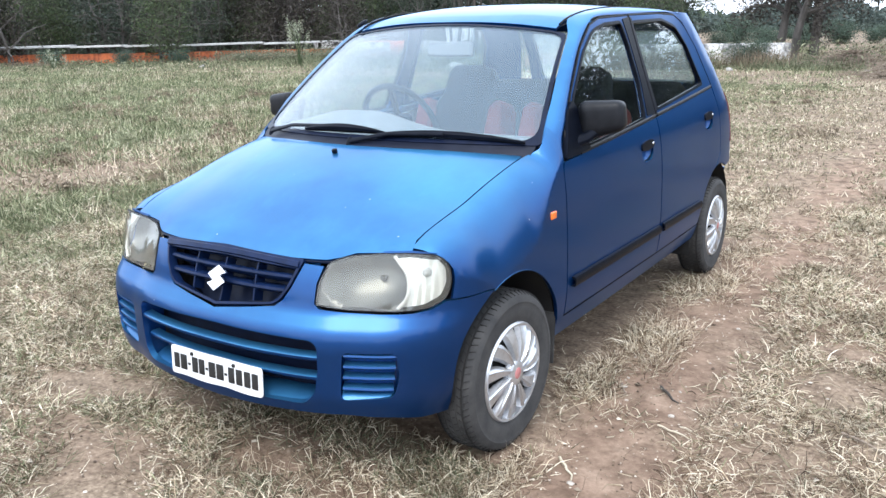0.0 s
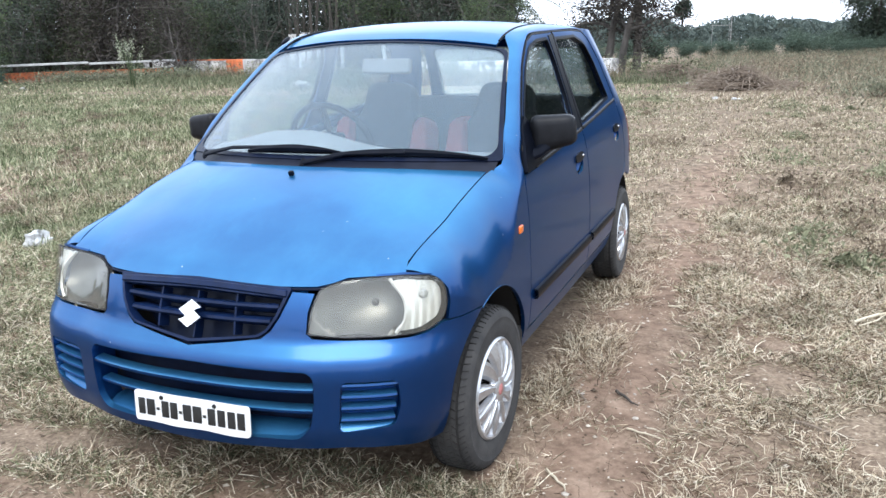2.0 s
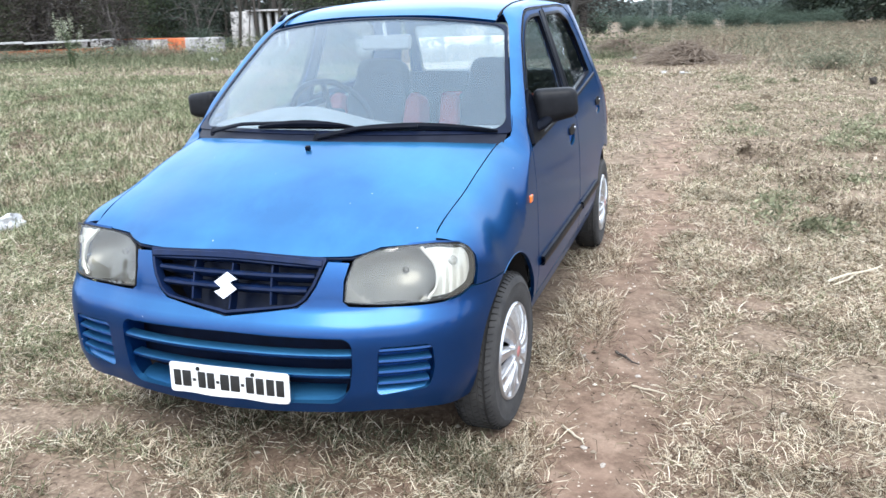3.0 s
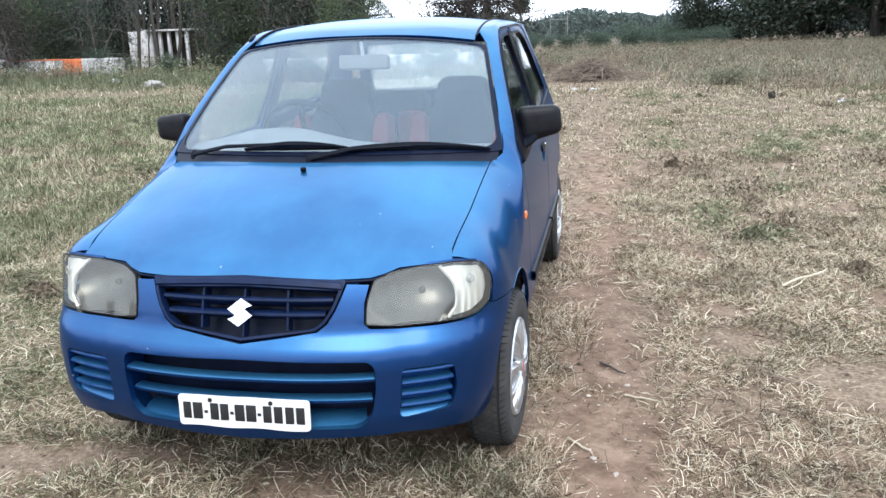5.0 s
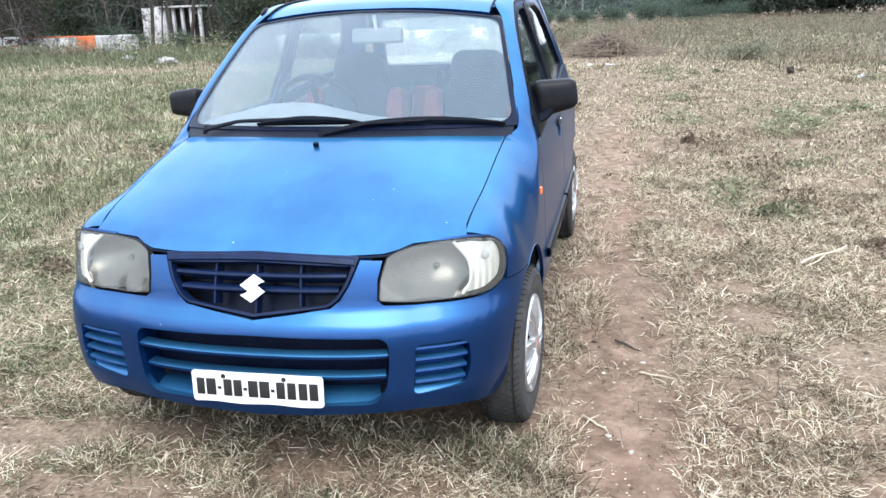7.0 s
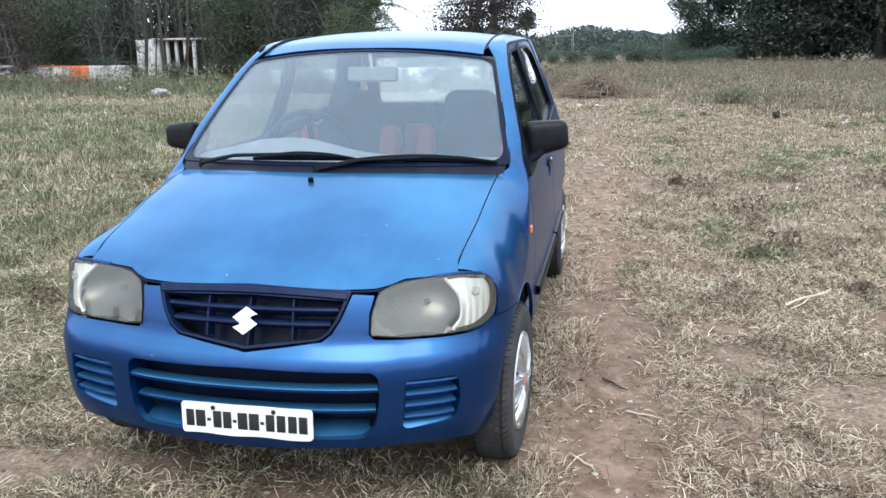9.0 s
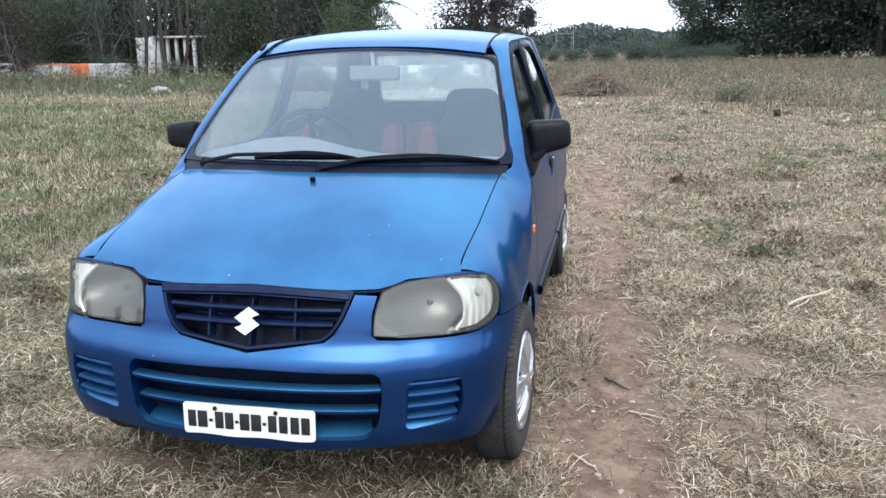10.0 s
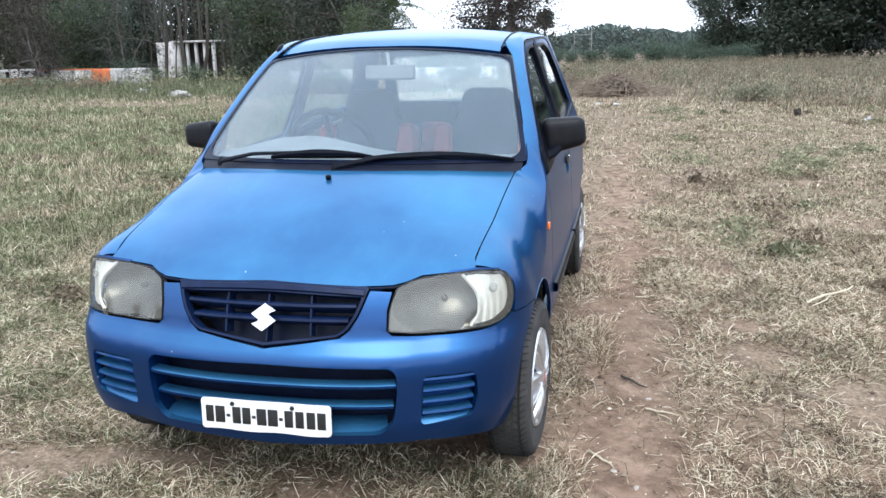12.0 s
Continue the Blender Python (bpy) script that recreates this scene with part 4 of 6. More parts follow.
def build_wheel(car, m, label):
    bm = lathe_bm([(.0, -.06), (.14, -.06), (.150, -.07), (.158, -.02), (.155, .03), (.150, .045), (.10, .03), (.0, .03)], 40)
    w = part("wheel", bm, DARK, car, label)
    w.matrix_basis = m
    prof = [(.155, -.068), (.175, -.072), (.215, -.073), (.245, -.070), (.258, -.060), (.266, -.042), (.2675, -.02), (.2675, .02), (.266, .042), (.258, .060), (.245, .070), (.232, .0735),
            (.228, .072), (.215, .073), (.190, .072), (.175, .068), (.160, .060)]
    tyre = part("tyre", lathe_bm(prof, 64), RUBBER, w, "worn dusty tyre")
    bm = bmesh.new()
    for x in (-.045, -.024, .0, .024, .045):
        lathe_bm([(.2682, x - .0032), (.2655, x), (.2682, x + .0032)], 64, bm)
    part("tread_groove", bm, DARK, tyre)
    bm = bmesh.new()
    for k in range(72):
        for sgn in (-1, 1):
            a = 360 * k / 72 + (2.5 if sgn > 0 else 0)
            add_box(bm, (.020, .0022, .006), pose(0, 0, 0, a) @ pose(sgn * .056, 0, .2595, 0, sgn * 38, 22 * sgn))
    for k in range(60):
        for row, x in enumerate((-.034, -.012, .012, .034)):
            add_box(bm, (.015, .0020, .004), pose(0, 0, 0, 6 * k + 1.7 * row) @ pose(x, 0, .2665, 0, 0, 26 - 52 * (row % 2)))
    tagged(part("tread_sipe", bm, DARK, tyre), kind="stuff")
    # hubcap: dished disc with raised fins
    cap = part("hubcap", lathe_bm([(.164, .058), (.167, .066), (.162, .073), (.155, .071), (.152, .050), (.148, .042)], 56), SILVER, w, "silver plastic hubcap with fins and a red centre")
    part("hubcap_shadow", lathe_bm([(.150, .040), (.11, .030), (.09, .040), (.04, .046), (.0, .046)], 32), DARK, cap)
    for k in range(11):
        wide = .74 if k % 2 else .80
        bm = bmesh.new()
        rows = []
        for r, x, hw in ((.035, .080, .009), (.06, .084, .013), (.10, .082, .0175 * wide / .6), (.135, .076, .0225 * wide / .6), (.157, .068, .025 * wide / .6)):
            sweep = .18 * (r / .156) ** 2
            row = []
            for t, dx in ((-1, -.018), (-.86, -.001), (-.62, .0), (-.48, .004), (-.30, .0), (.6, -.002), (1, -.018)):
                a = 2 * math.pi * k / 11 + sweep + t * hw / r
                row.append(bm.verts.new((x + dx, r * math.cos(a), r * math.sin(a))))
            rows.append(row)
        for p, q in zip(rows, rows[1:]):
            for j in range(6):
                bm.faces.new((p[j], p[j + 1], q[j + 1], q[j]))
        part("fin", bm, SILVER, cap)
    part("hub_boss", lathe_bm([(.050, .060), (.046, .078), (.038, .084), (.019, .085)], 28), SILVER, cap)
    part("red_centre", lathe_bm([(.019, .085), (.016, .0865), (.0, .087)], 24), RED, cap, "faded red centre disc")
    return w


def build_car():
    car = thing("car", "small metallic blue five-door hatchback parked on dry grass", "car")
    build_front(car)
    for sg in (1, -1):
        build_lamp(car, sg)
        build_fender(car, sg)
        build_side(car, sg)
    build_roof(car)
    build_screen(car)
    build_cabin(car)
    for (y, z), lab in ((FRONT, "front wheel"), (REAR, "rear wheel")):
        for sg in (1, -1):
            steer = 3 if y < 1 else 0
            m = pose(sg * .660, y, z, 20 * sg + 40 * (y < 1), 0, (0 if sg > 0 else 180) - steer)
            build_wheel(car, m, lab + " with a silver hubcap")
    return car


build_car()


# ---- the place: materials ----
def scatter_material(name, stops, rough=0.85, spec=0.2, through=0.0):
    """Blades and leaves: each island takes its own colour from the stops."""
    m, nt, p = nodes_of(name)
    geo = nt.nodes.new("ShaderNodeNewGeometry")
    col = ramp(nt, geo.outputs["Random Per Island"], stops)
    wide = noise_node(nt, 0.35, 3, 0.6)
    col = mixed(nt, 0.45, col, ramp(nt, wide, [(0.35, (0.62, 0.60, 0.55)), (0.65, (1, 1, 1))]), "MULTIPLY")
    close = noise_node(nt, 2.6, 3, 0.6)
    col = mixed(nt, 0.6, col, ramp(nt, close, [(0.38, (0.36, 0.355, 0.31)), (0.55, (1.12, 1.12, 1.12))]), "MULTIPLY")
    nt.links.new(col, p.inputs["Base Color"])
    p.inputs["Roughness"].default_value, p.inputs["Specular IOR Level"].default_value = rough, spec
    if through:
        tr, mx = nt.nodes.new("ShaderNodeBsdfTranslucent"), nt.nodes.new("ShaderNodeMixShader")
        nt.links.new(col, tr.inputs[0])
        mx.inputs[0].default_value = through
        nt.links.new(p.outputs[0], mx.inputs[1])
        nt.links.new(tr.outputs[0], mx.inputs[2])
        nt.links.new(mx.outputs[0], nt.nodes["Material Output"].inputs[0])
    return m


def earth_material():
    m, nt, p = nodes_of("dry earth")
    big = noise_node(nt, 0.55, 5, 0.6)
    mid = noise_node(nt, 4.5, 6, 0.65)
    fine = noise_node(nt, 55, 5, 0.7)
    col = ramp(nt, mid, [(0.30, (0.136, 0.085, 0.060)), (0.55, (0.225, 0.150, 0.108)), (0.75, (0.322, 0.232, 0.172))])
    straw = ramp(nt, fine, [(0.35, (0.12, 0.090, 0.064)), (0.55, (0.25, 0.197, 0.140)), (0.75, (0.42, 0.35, 0.255))])
    tc, sep, far = nt.nodes.new("ShaderNodeTexCoord"), nt.nodes.new("ShaderNodeSeparateXYZ"), nt.nodes.new("ShaderNodeMapRange")
    nt.links.new(tc.outputs["Object"], sep.inputs[0])
    nt.links.new(sep.outputs["Y"], far.inputs[0])
    far.inputs["From Min"].default_value, far.inputs["From Max"].default_value = 3.0, 9.0
    chaff = mixed(nt, far.outputs[0], ramp(nt, big, [(0.38, (0.15,) * 3), (0.60, (0.8,) * 3)]), ramp(nt, mid, [(0.34, (0.45,) * 3), (0.60, (1,) * 3)]))   # chaff lies thicker out on the field
    col = mixed(nt, chaff, col, straw)
    col = mixed(nt, 0.5, col, ramp(nt, fine, [(0.3, (0.5,) * 3), (0.65, (1,) * 3)]), "MULTIPLY")
    trod = nt.nodes.new("ShaderNodeMath")           # reddish earth trodden bare along the rut
    trod.operation, trod.inputs[1].default_value = "SUBTRACT", 0.98
    sway = nt.nodes.new("ShaderNodeMath")
    sway.operation, sway.inputs[1].default_value = "MULTIPLY_ADD", 0.9
    nt.links.new(noise_node(nt, 1.6, 5, 0.7), sway.inputs[0])
    shift = nt.nodes.new("ShaderNodeMath")
    shift.operation, shift.inputs[1].default_value = "SUBTRACT", 0.45
    nt.links.new(sep.outputs["X"], shift.inputs[0])
    nt.links.new(shift.outputs[0], sway.inputs[2])
    nt.links.new(sway.outputs[0], trod.inputs[0])
    aside, edge = nt.nodes.new("ShaderNodeMath"), nt.nodes.new("ShaderNodeMapRange")
    aside.operation = "ABSOLUTE"
    nt.links.new(trod.outputs[0], aside.inputs[0])
    nt.links.new(aside.outputs[0], edge.inputs[0])
    edge.interpolation_type = "SMOOTHSTEP"
    for k, v in (("From Min", 0.04), ("From Max", 0.36), ("To Min", 1.0), ("To Max", 0.0)):
        edge.inputs[k].default_value = v
    near = nt.nodes.new("ShaderNodeMapRange")
    nt.links.new(sep.outputs["Y"], near.inputs[0])
    for k, v in (("From Min", 6.0), ("From Max", 15.0), ("To Min", 0.62), ("To Max", 0.0)):
        near.inputs[k].default_value = v
    worn = nt.nodes.new("ShaderNodeMath")
    worn.operation = "MULTIPLY"
    nt.links.new(edge.outputs[0], worn.inputs[0])
    nt.links.new(near.outputs[0], worn.inputs[1])
    col = mixed(nt, worn.outputs[0], col, ramp(nt, mid, [(0.30, (0.130, 0.081, 0.057)), (0.55, (0.225, 0.150, 0.108)), (0.75, (0.330, 0.241, 0.180))]))
    clod = noise_node(nt, 11, 5, 0.7)
    rough = nt.nodes.new("ShaderNodeMapRange")      # rougher and more broken ground out on the field
    nt.links.new(sep.outputs["Y"], rough.inputs[0])
    for k, v in (("From Min", 3.0), ("From Max", 8.0), ("To Min", 0.45), ("To Max", 1.0)):
        rough.inputs[k].default_value = v
    col = mixed(nt, rough.outputs[0], col, ramp(nt, clod, [(0.40, (0.42, 0.40, 0.37)), (0.56, (1.2,) * 3)]), "MULTIPLY")
    nt.links.new(col, p.inputs["Base Color"])
    p.inputs["Roughness"].default_value, p.inputs["Specular IOR Level"].default_value = 0.95, 0.15
    bp = nt.nodes.new("ShaderNodeBump")
    bp.inputs["Strength"].default_value, bp.inputs["Distance"].default_value = 0.6, 0.005
    nt.links.new(noise_node(nt, 90, 6, 0.75), bp.inputs["Height"])
    nt.links.new(bp.outputs[0], p.inputs["Normal"])
    return m


def stained(name, dark, mid, pale, scale, rough=0.92, bump=0.5, bump_scale=20):
    """Old paint that has flaked and run: pale coat, grey plaster and black mould."""
    m, nt, p = nodes_of(name)
    blot = noise_node(nt, scale, 7, 0.68)
    col = ramp(nt, blot, [(0.36, dark), (0.44, mid), (0.50, pale), (0.75, tuple(c * 1.1 for c in pale))])
    runs = ramp(nt, noise_node(nt, 6, 4, 0.6, stretch=(1, 1, 0.12)), [(0.40, (0.45,) * 3), (0.60, (1,) * 3)])
    col = mixed(nt, 0.6, col, runs, "MULTIPLY")
    nt.links.new(col, p.inputs["Base Color"])
    p.inputs["Roughness"].default_value = rough
    bp = nt.nodes.new("ShaderNodeBump")
    bp.inputs["Strength"].default_value, bp.inputs["Distance"].default_value = bump, 0.004
    nt.links.new(noise_node(nt, bump_scale, 4), bp.inputs["Height"])
    nt.links.new(bp.outputs[0], p.inputs["Normal"])
    return m


EARTH = earth_material()
STRAW = scatter_material("dry straw", [(0, (0.036, 0.023, 0.016)), (0.28, (0.168, 0.116, 0.076)), (0.56, (0.549, 0.446, 0.319)), (1, (0.940, 0.860, 0.690))], through=0.15)
DULLGRASS = scatter_material("dull green grass", [(0, (0.030, 0.041, 0.020)), (0.4, (0.118, 0.143, 0.073)), (0.75, (0.305, 0.328, 0.186)), (1, (0.661, 0.649, 0.454))], through=0.2)
DUNGRASS = scatter_material("dun grass", [(0, (0.038, 0.029, 0.020)), (0.3, (0.167, 0.130, 0.087)), (0.65, (0.485, 0.402, 0.289)), (1, (0.871, 0.780, 0.621))], through=0.15)
GREEN = scatter_material("green grass", [(0, (0.057, 0.065, 0.040)), (0.5, (0.133, 0.155, 0.089)), (1, (0.314, 0.320, 0.210))], through=0.25)
WEED = scatter_material("grey green weeds", [(0, (0.082, 0.086, 0.060)), (0.4, (0.165, 0.175, 0.118)), (0.8, (0.259, 0.265, 0.187)), (1, (0.432, 0.415, 0.315))], through=0.2)
WITHERED = scatter_material("withered weeds", [(0, (0.095, 0.070, 0.052)), (0.5, (0.215, 0.168, 0.122)), (1, (0.39, 0.32, 0.235))], through=0.2)
HERB = scatter_material("grey green herbs", [(0, (0.10, 0.108, 0.066)), (0.5, (0.215, 0.225, 0.138)), (1, (0.40, 0.395, 0.26))], through=0.2)
LEAF_DARK = scatter_material("dark leaves", [(0, (0.016, 0.026, 0.018)), (0.5, (0.031, 0.048, 0.033)), (1, (0.070, 0.092, 0.060))], 0.55, 0.4, 0.2)
LEAF_DUSKY = scatter_material("dusky leaves", [(0, (0.020, 0.032, 0.026)), (0.5, (0.048, 0.068, 0.055)), (1, (0.13, 0.16, 0.13))], 0.6, 0.35, 0.2)
LEAF_GREEN = scatter_material("green leaves", [(0, (0.030, 0.050, 0.022)), (0.5, (0.060, 0.092, 0.038)), (1, (0.11, 0.145, 0.06))], 0.6, 0.35, 0.25)
LEAF_BROWN = scatter_material("brownish leaves", [(0, (0.026, 0.021, 0.020)), (0.5, (0.052, 0.043, 0.038)), (1, (0.10, 0.088, 0.068))], 0.7, 0.3, 0.2)
LEAF_HEDGE = scatter_material("hedge leaves", [(0, (0.042, 0.066, 0.052)), (0.5, (0.076, 0.112, 0.083)), (1, (0.125, 0.168, 0.120))], 0.7, 0.3, 0.25)
# paler and bluer for distance: the haze is put into the leaf colour
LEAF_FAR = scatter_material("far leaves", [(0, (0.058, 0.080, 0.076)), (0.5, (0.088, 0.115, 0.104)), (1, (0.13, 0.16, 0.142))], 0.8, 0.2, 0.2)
PLUME = scatter_material("pale plumes", [(0, (0.24, 0.27, 0.18)), (0.6, (0.38, 0.41, 0.30)), (1, (0.60, 0.61, 0.52))], through=0.2)
BARK = surface("bark", (0.050, 0.045, 0.041), (0.125, 0.112, 0.100), 5, rough=0.95, bump=0.8, bump_scale=22, stretch=(1, 1, 0.25))
BARK_DARK = surface("dark bark", (0.030, 0.026, 0.022), (0.07, 0.06, 0.05), 5, rough=0.95, bump=0.8, bump_scale=22, stretch=(1, 1, 0.25))
TWIG = surface("dry twigs", (0.14, 0.105, 0.08), (0.27, 0.215, 0.165), 8, rough=0.9)
ORANGE = stained("faded orange wall paint", (0.10, 0.06, 0.05), (0.42, 0.12, 0.055), (0.60, 0.16, 0.06), 1.3, rough=0.9, bump=0.4, bump_scale=25)
WHITEWASH = surface("fresh whitewash", (0.40, 0.40, 0.40), (0.66, 0.66, 0.66), 2.0, rough=0.9)
LIME = stained("stained whitewash", (0.10, 0.10, 0.105), (0.34, 0.33, 0.32), (0.66, 0.645, 0.63), 2.0, rough=0.92, bump=0.5, bump_scale=20)
SLAB = surface("weathered concrete slab", (0.30, 0.295, 0.285), (0.56, 0.55, 0.53), 1.4, rough=0.92, bump=0.5, bump_scale=20)
GREYED = stained("mouldy grey wall", (0.05, 0.05, 0.052), (0.20, 0.195, 0.19), (0.40, 0.39, 0.38), 1.6, rough=0.92, bump=0.5, bump_scale=20)
CEMENT = surface("grey cement render", (0.13, 0.13, 0.125), (0.36, 0.355, 0.345), 1.8, rough=0.92, bump=0.5, bump_scale=20)
ROCK = surface("pale rock", (0.20, 0.19, 0.17), (0.36, 0.345, 0.315), 4, rough=0.9, bump=0.7, bump_scale=18)
LITTER = surface("white plastic litter", (0.36, 0.36, 0.36), (0.60, 0.60, 0.59), 9, rough=0.6)
STONE = surface("small stones", (0.33, 0.28, 0.23), (0.55, 0.50, 0.43), 20, rough=0.9, random=0.5)
GRIT = scatter_material("grit", [(0, (0.08, 0.056, 0.042)), (0.45, (0.24, 0.175, 0.13)), (0.75, (0.48, 0.40, 0.32)), (1, (0.78, 0.70, 0.60))])
STALK = surface("pale stalk", (0.42, 0.36, 0.26), (0.60, 0.53, 0.40), 9, rough=0.8)
CHAR = surface("dark stump", (0.02, 0.017, 0.014), (0.05, 0.04, 0.032), 12, rough=0.95, bump=0.6)

rng = np.random.default_rng(7)


def vnoise(x, y, cell, seed):
    """Smooth value noise between 0 and 1."""
    t = np.random.default_rng(seed).random((64, 64))
    u, v = np.asarray(x) / cell + 17.3, np.asarray(y) / cell + 9.1
    i, j = np.floor(u).astype(int), np.floor(v).astype(int)
    a, b = u - i, v - j
    a, b = a * a * (3 - 2 * a), b * b * (3 - 2 * b)
    g = lambda p, q: t[p % 64, q % 64]
    return (g(i, j) * (1 - a) + g(i + 1, j) * a) * (1 - b) + (g(i, j + 1) * (1 - a) + g(i + 1, j + 1) * a) * b


def fbm(x, y, cell, seed):
    return (vnoise(x, y, cell, seed) + .5 * vnoise(x, y, cell / 2.1, seed + 1) + .25 * vnoise(x, y, cell / 4.3, seed + 2)) / 1.75


TRACK = curve([(-3, .90), (.5, .98), (1.2, 1.00), (1.7, 1.02), (2.4, .97), (3.0, .92), (4.3, .88), (7, .86), (12.7, .82), (18, .5), (24, -.2), (40, -3.5)])


WORN = [(-.95, .24, .30, .14), (-.36, -.06, .26, .17), (-.15, -.30, .28, .16), (.07, .20, .18, .13), (-.55, .34, .30, .10), (-.66, .02, .10, .07), (.98, .42, .16, .16), (1.55, 1.72, .12, .16), (1.60, 2.10, .16, .12), (1.95, 1.25, .12, .06), (-1.6, -.1, .22, .12)]


def bare(x, y):
    """How bare the earth lies (0 to 1): the trodden rut beside the car and worn patches."""
    d = np.abs(x - TRACK(y) - .16 * (vnoise(x * 0, y, .8, 5) - .5))
    w = .095 + .13 * vnoise(x, y, .45, 3) + .006 * np.clip(y, 0, 30)
    rut = (1 - ease(w * .6, w * 1.7, d)) * (.68 + .32 * ease(.16, .34, vnoise(x, y, .35, 4)))
    far = np.clip((y - 6) / 20, 0, 1)
    rut = rut * (1 - .55 * far)
    right = ease(-.2, .9, x) * (1 - .5 * ease(6, 16, y))
    patch = ease(.54, .70, fbm(x, y, .9, 11)) * (.30 + .10 * right)
    nose = 0 * d
    wob = .9 * (fbm(x, y, .22, 21) - .5)
    for cx, cy, rx, ry in WORN:
        nose = np.maximum(nose, 1 - ease(.75, 1.15, np.hypot((x - cx) / rx, (y - cy) / ry) + wob))
    return np.clip(np.maximum.reduce([rut, patch, nose]), 0, 1)


def ground_z(x, y):
    x, y = np.asarray(x, float), np.asarray(y, float)
    z = .03 * (fbm(x, y, .55, 31) - .5) + .05 * (fbm(x, y, 3.1, 41) - .5)
    d = np.abs(x - TRACK(y))
    z = z - .012 * (1 - ease(.1, .4, d))
    near = 1 - ease(2.0, 6.0, np.hypot(x, (y - 1.6)))
    z = z * (1 - .55 * near) - .004
    far = ease(20, 60, y)
    return z + .15 * far * (fbm(x, y, 14, 51) - .5)


def quick_mesh(name, verts, faces_per, material, tag=None):
    """A large mesh from arrays: verts (n, k, 3) with one face list shared by every group of k."""
    n, k = verts.shape[:2]
    me = bpy.data.meshes.new(name)
    me.vertices.add(n * k)
    me.vertices.foreach_set("co", verts.astype(np.float32).ravel())
    base = (np.arange(n) * k)[:, None]
    loops, starts, at = [], [], 0
    per = np.concatenate([np.array(f) for f in faces_per])
    sizes = np.array([len(f) for f in faces_per])
    loops = (base + per[None]).ravel()
    off = np.concatenate([[0], np.cumsum(sizes)[:-1]])
    starts = ((np.arange(n) * len(per))[:, None] + off[None]).ravel()
    me.loops.add(len(loops))
    me.loops.foreach_set("vertex_index", loops.astype(np.int32))
    me.polygons.add(len(starts))
    me.polygons.foreach_set("loop_start", starts.astype(np.int32))
    me.update(calc_edges=True)
    me.validate()
    return link_mesh(name, me, material, sharp=0)


def blades(name, xy, length, width, lean, material, z0=None, bend=.5, joints=2, az=None):
    """Grass blades that lean by so many radians from upright, curl sideways and droop."""
    n = len(xy)
    az = rng.random(n) * 2 * math.pi if az is None else az
    turn = rng.normal(0, 1.25, n)
    up = np.array([0, 0, 1.0])
    way = lambda q: np.stack([np.cos(q), np.sin(q), 0 * q], 1)
    tw = rng.normal(0, .9, n)
    s = way(az + math.pi / 2) * np.cos(tw)[:, None] + up * np.sin(tw)[:, None]
    L, W = length[:, None], width[:, None]
    z = ground_z(xy[:, 0], xy[:, 1]) if z0 is None else z0
    p = np.column_stack([xy, z])
    a = np.clip(lean, 0, 1.5)[:, None]
    b = bend * rng.random((n, 1))
    line = [p]
    for k, step in enumerate((.40, .33, .27)):
        e = np.clip(a + b * k * .6, 0, 1.66)
        line.append(line[-1] + L * step * (np.sin(e) * way(az + turn * k) + np.cos(e) * up))
    foot = [line[0] - s * W * .5, line[0] + s * W * .5]
    if joints == 3:
        return quick_mesh(name, np.stack(foot + [line[1] + s * W * .46, line[1] - s * W * .46, line[2] + s * W * .36, line[2] - s * W * .36, line[3]], 1), [(0, 1, 2, 3), (3, 2, 4, 5), (5, 4, 6)], material)
    if joints == 2:
        bow = line[1] * .6 + line[2] * .4
        return quick_mesh(name, np.stack(foot + [bow + s * W * .42, bow - s * W * .42, line[3]], 1), [(0, 1, 2, 3), (3, 2, 4)], material)
    return quick_mesh(name, np.stack(foot + [line[3]], 1), [(0, 1, 2)], material)


def field(n, x0, x1, y0, y1):
    return np.column_stack([rng.uniform(x0, x1, n), rng.uniform(y0, y1, n)])


def under_car(p):
    return (np.abs(p[:, 0]) < .60) & (p[:, 1] > .3) & (p[:, 1] < 3.3)


def on_wheel(p):
    return (np.abs(np.abs(p[:, 0]) - .664) < .085) & ((np.abs(p[:, 1] - .663) < .16) | (np.abs(p[:, 1] - 3.024) < .16))


def tufts(centres, k, spread):
    c = np.repeat(centres, k, axis=0)
    return c + rng.normal(0, spread, c.shape)


def rosettes(centres, k, spread):
    """Tufts whose blades lean away from the middle: rows of x, y and the way they lean."""
    c = np.repeat(centres, k, axis=0)
    o = rng.normal(0, spread, c.shape)
    return np.column_stack([c + o, np.arctan2(o[:, 1], o[:, 0]) + rng.normal(0, .55, len(c))])


def pick(p, chance):
    return p[rng.random(len(p)) < chance]


def cover(x, y):
    """How thickly the ground is grown over (0 to 1): clumps with earth between, thicker on the offside."""
    left = ease(.4, 1.6, -x)
    c = ease(.32, .50, .55 * fbm(x, y, .34, 61) + .45 * fbm(x, y, 1.3, 63) + .13 * left)
    return np.clip(c * (1 - bare(x, y)) ** 1.5, 0, 1)


def greenness(x, y):
    g = .15 + (.70 + .22 * ease(7, 18, y)) * ease(-.4, 2.0, -x) + .16 * ease(1.6, 3.5, x)
    return np.clip(g * (.55 + .80 * ease(.38, .62, fbm(x, y, 1.0, 71))), 0, .95)


def in_wedge(p):
    soft = 1.2 * rng.random(len(p)) ** 2
    return (p[:, 0] > 1 - 2.1 * (p[:, 1] + 3) - soft) & (p[:, 0] < 1.6 + .6 * (p[:, 1] + 3) + soft)


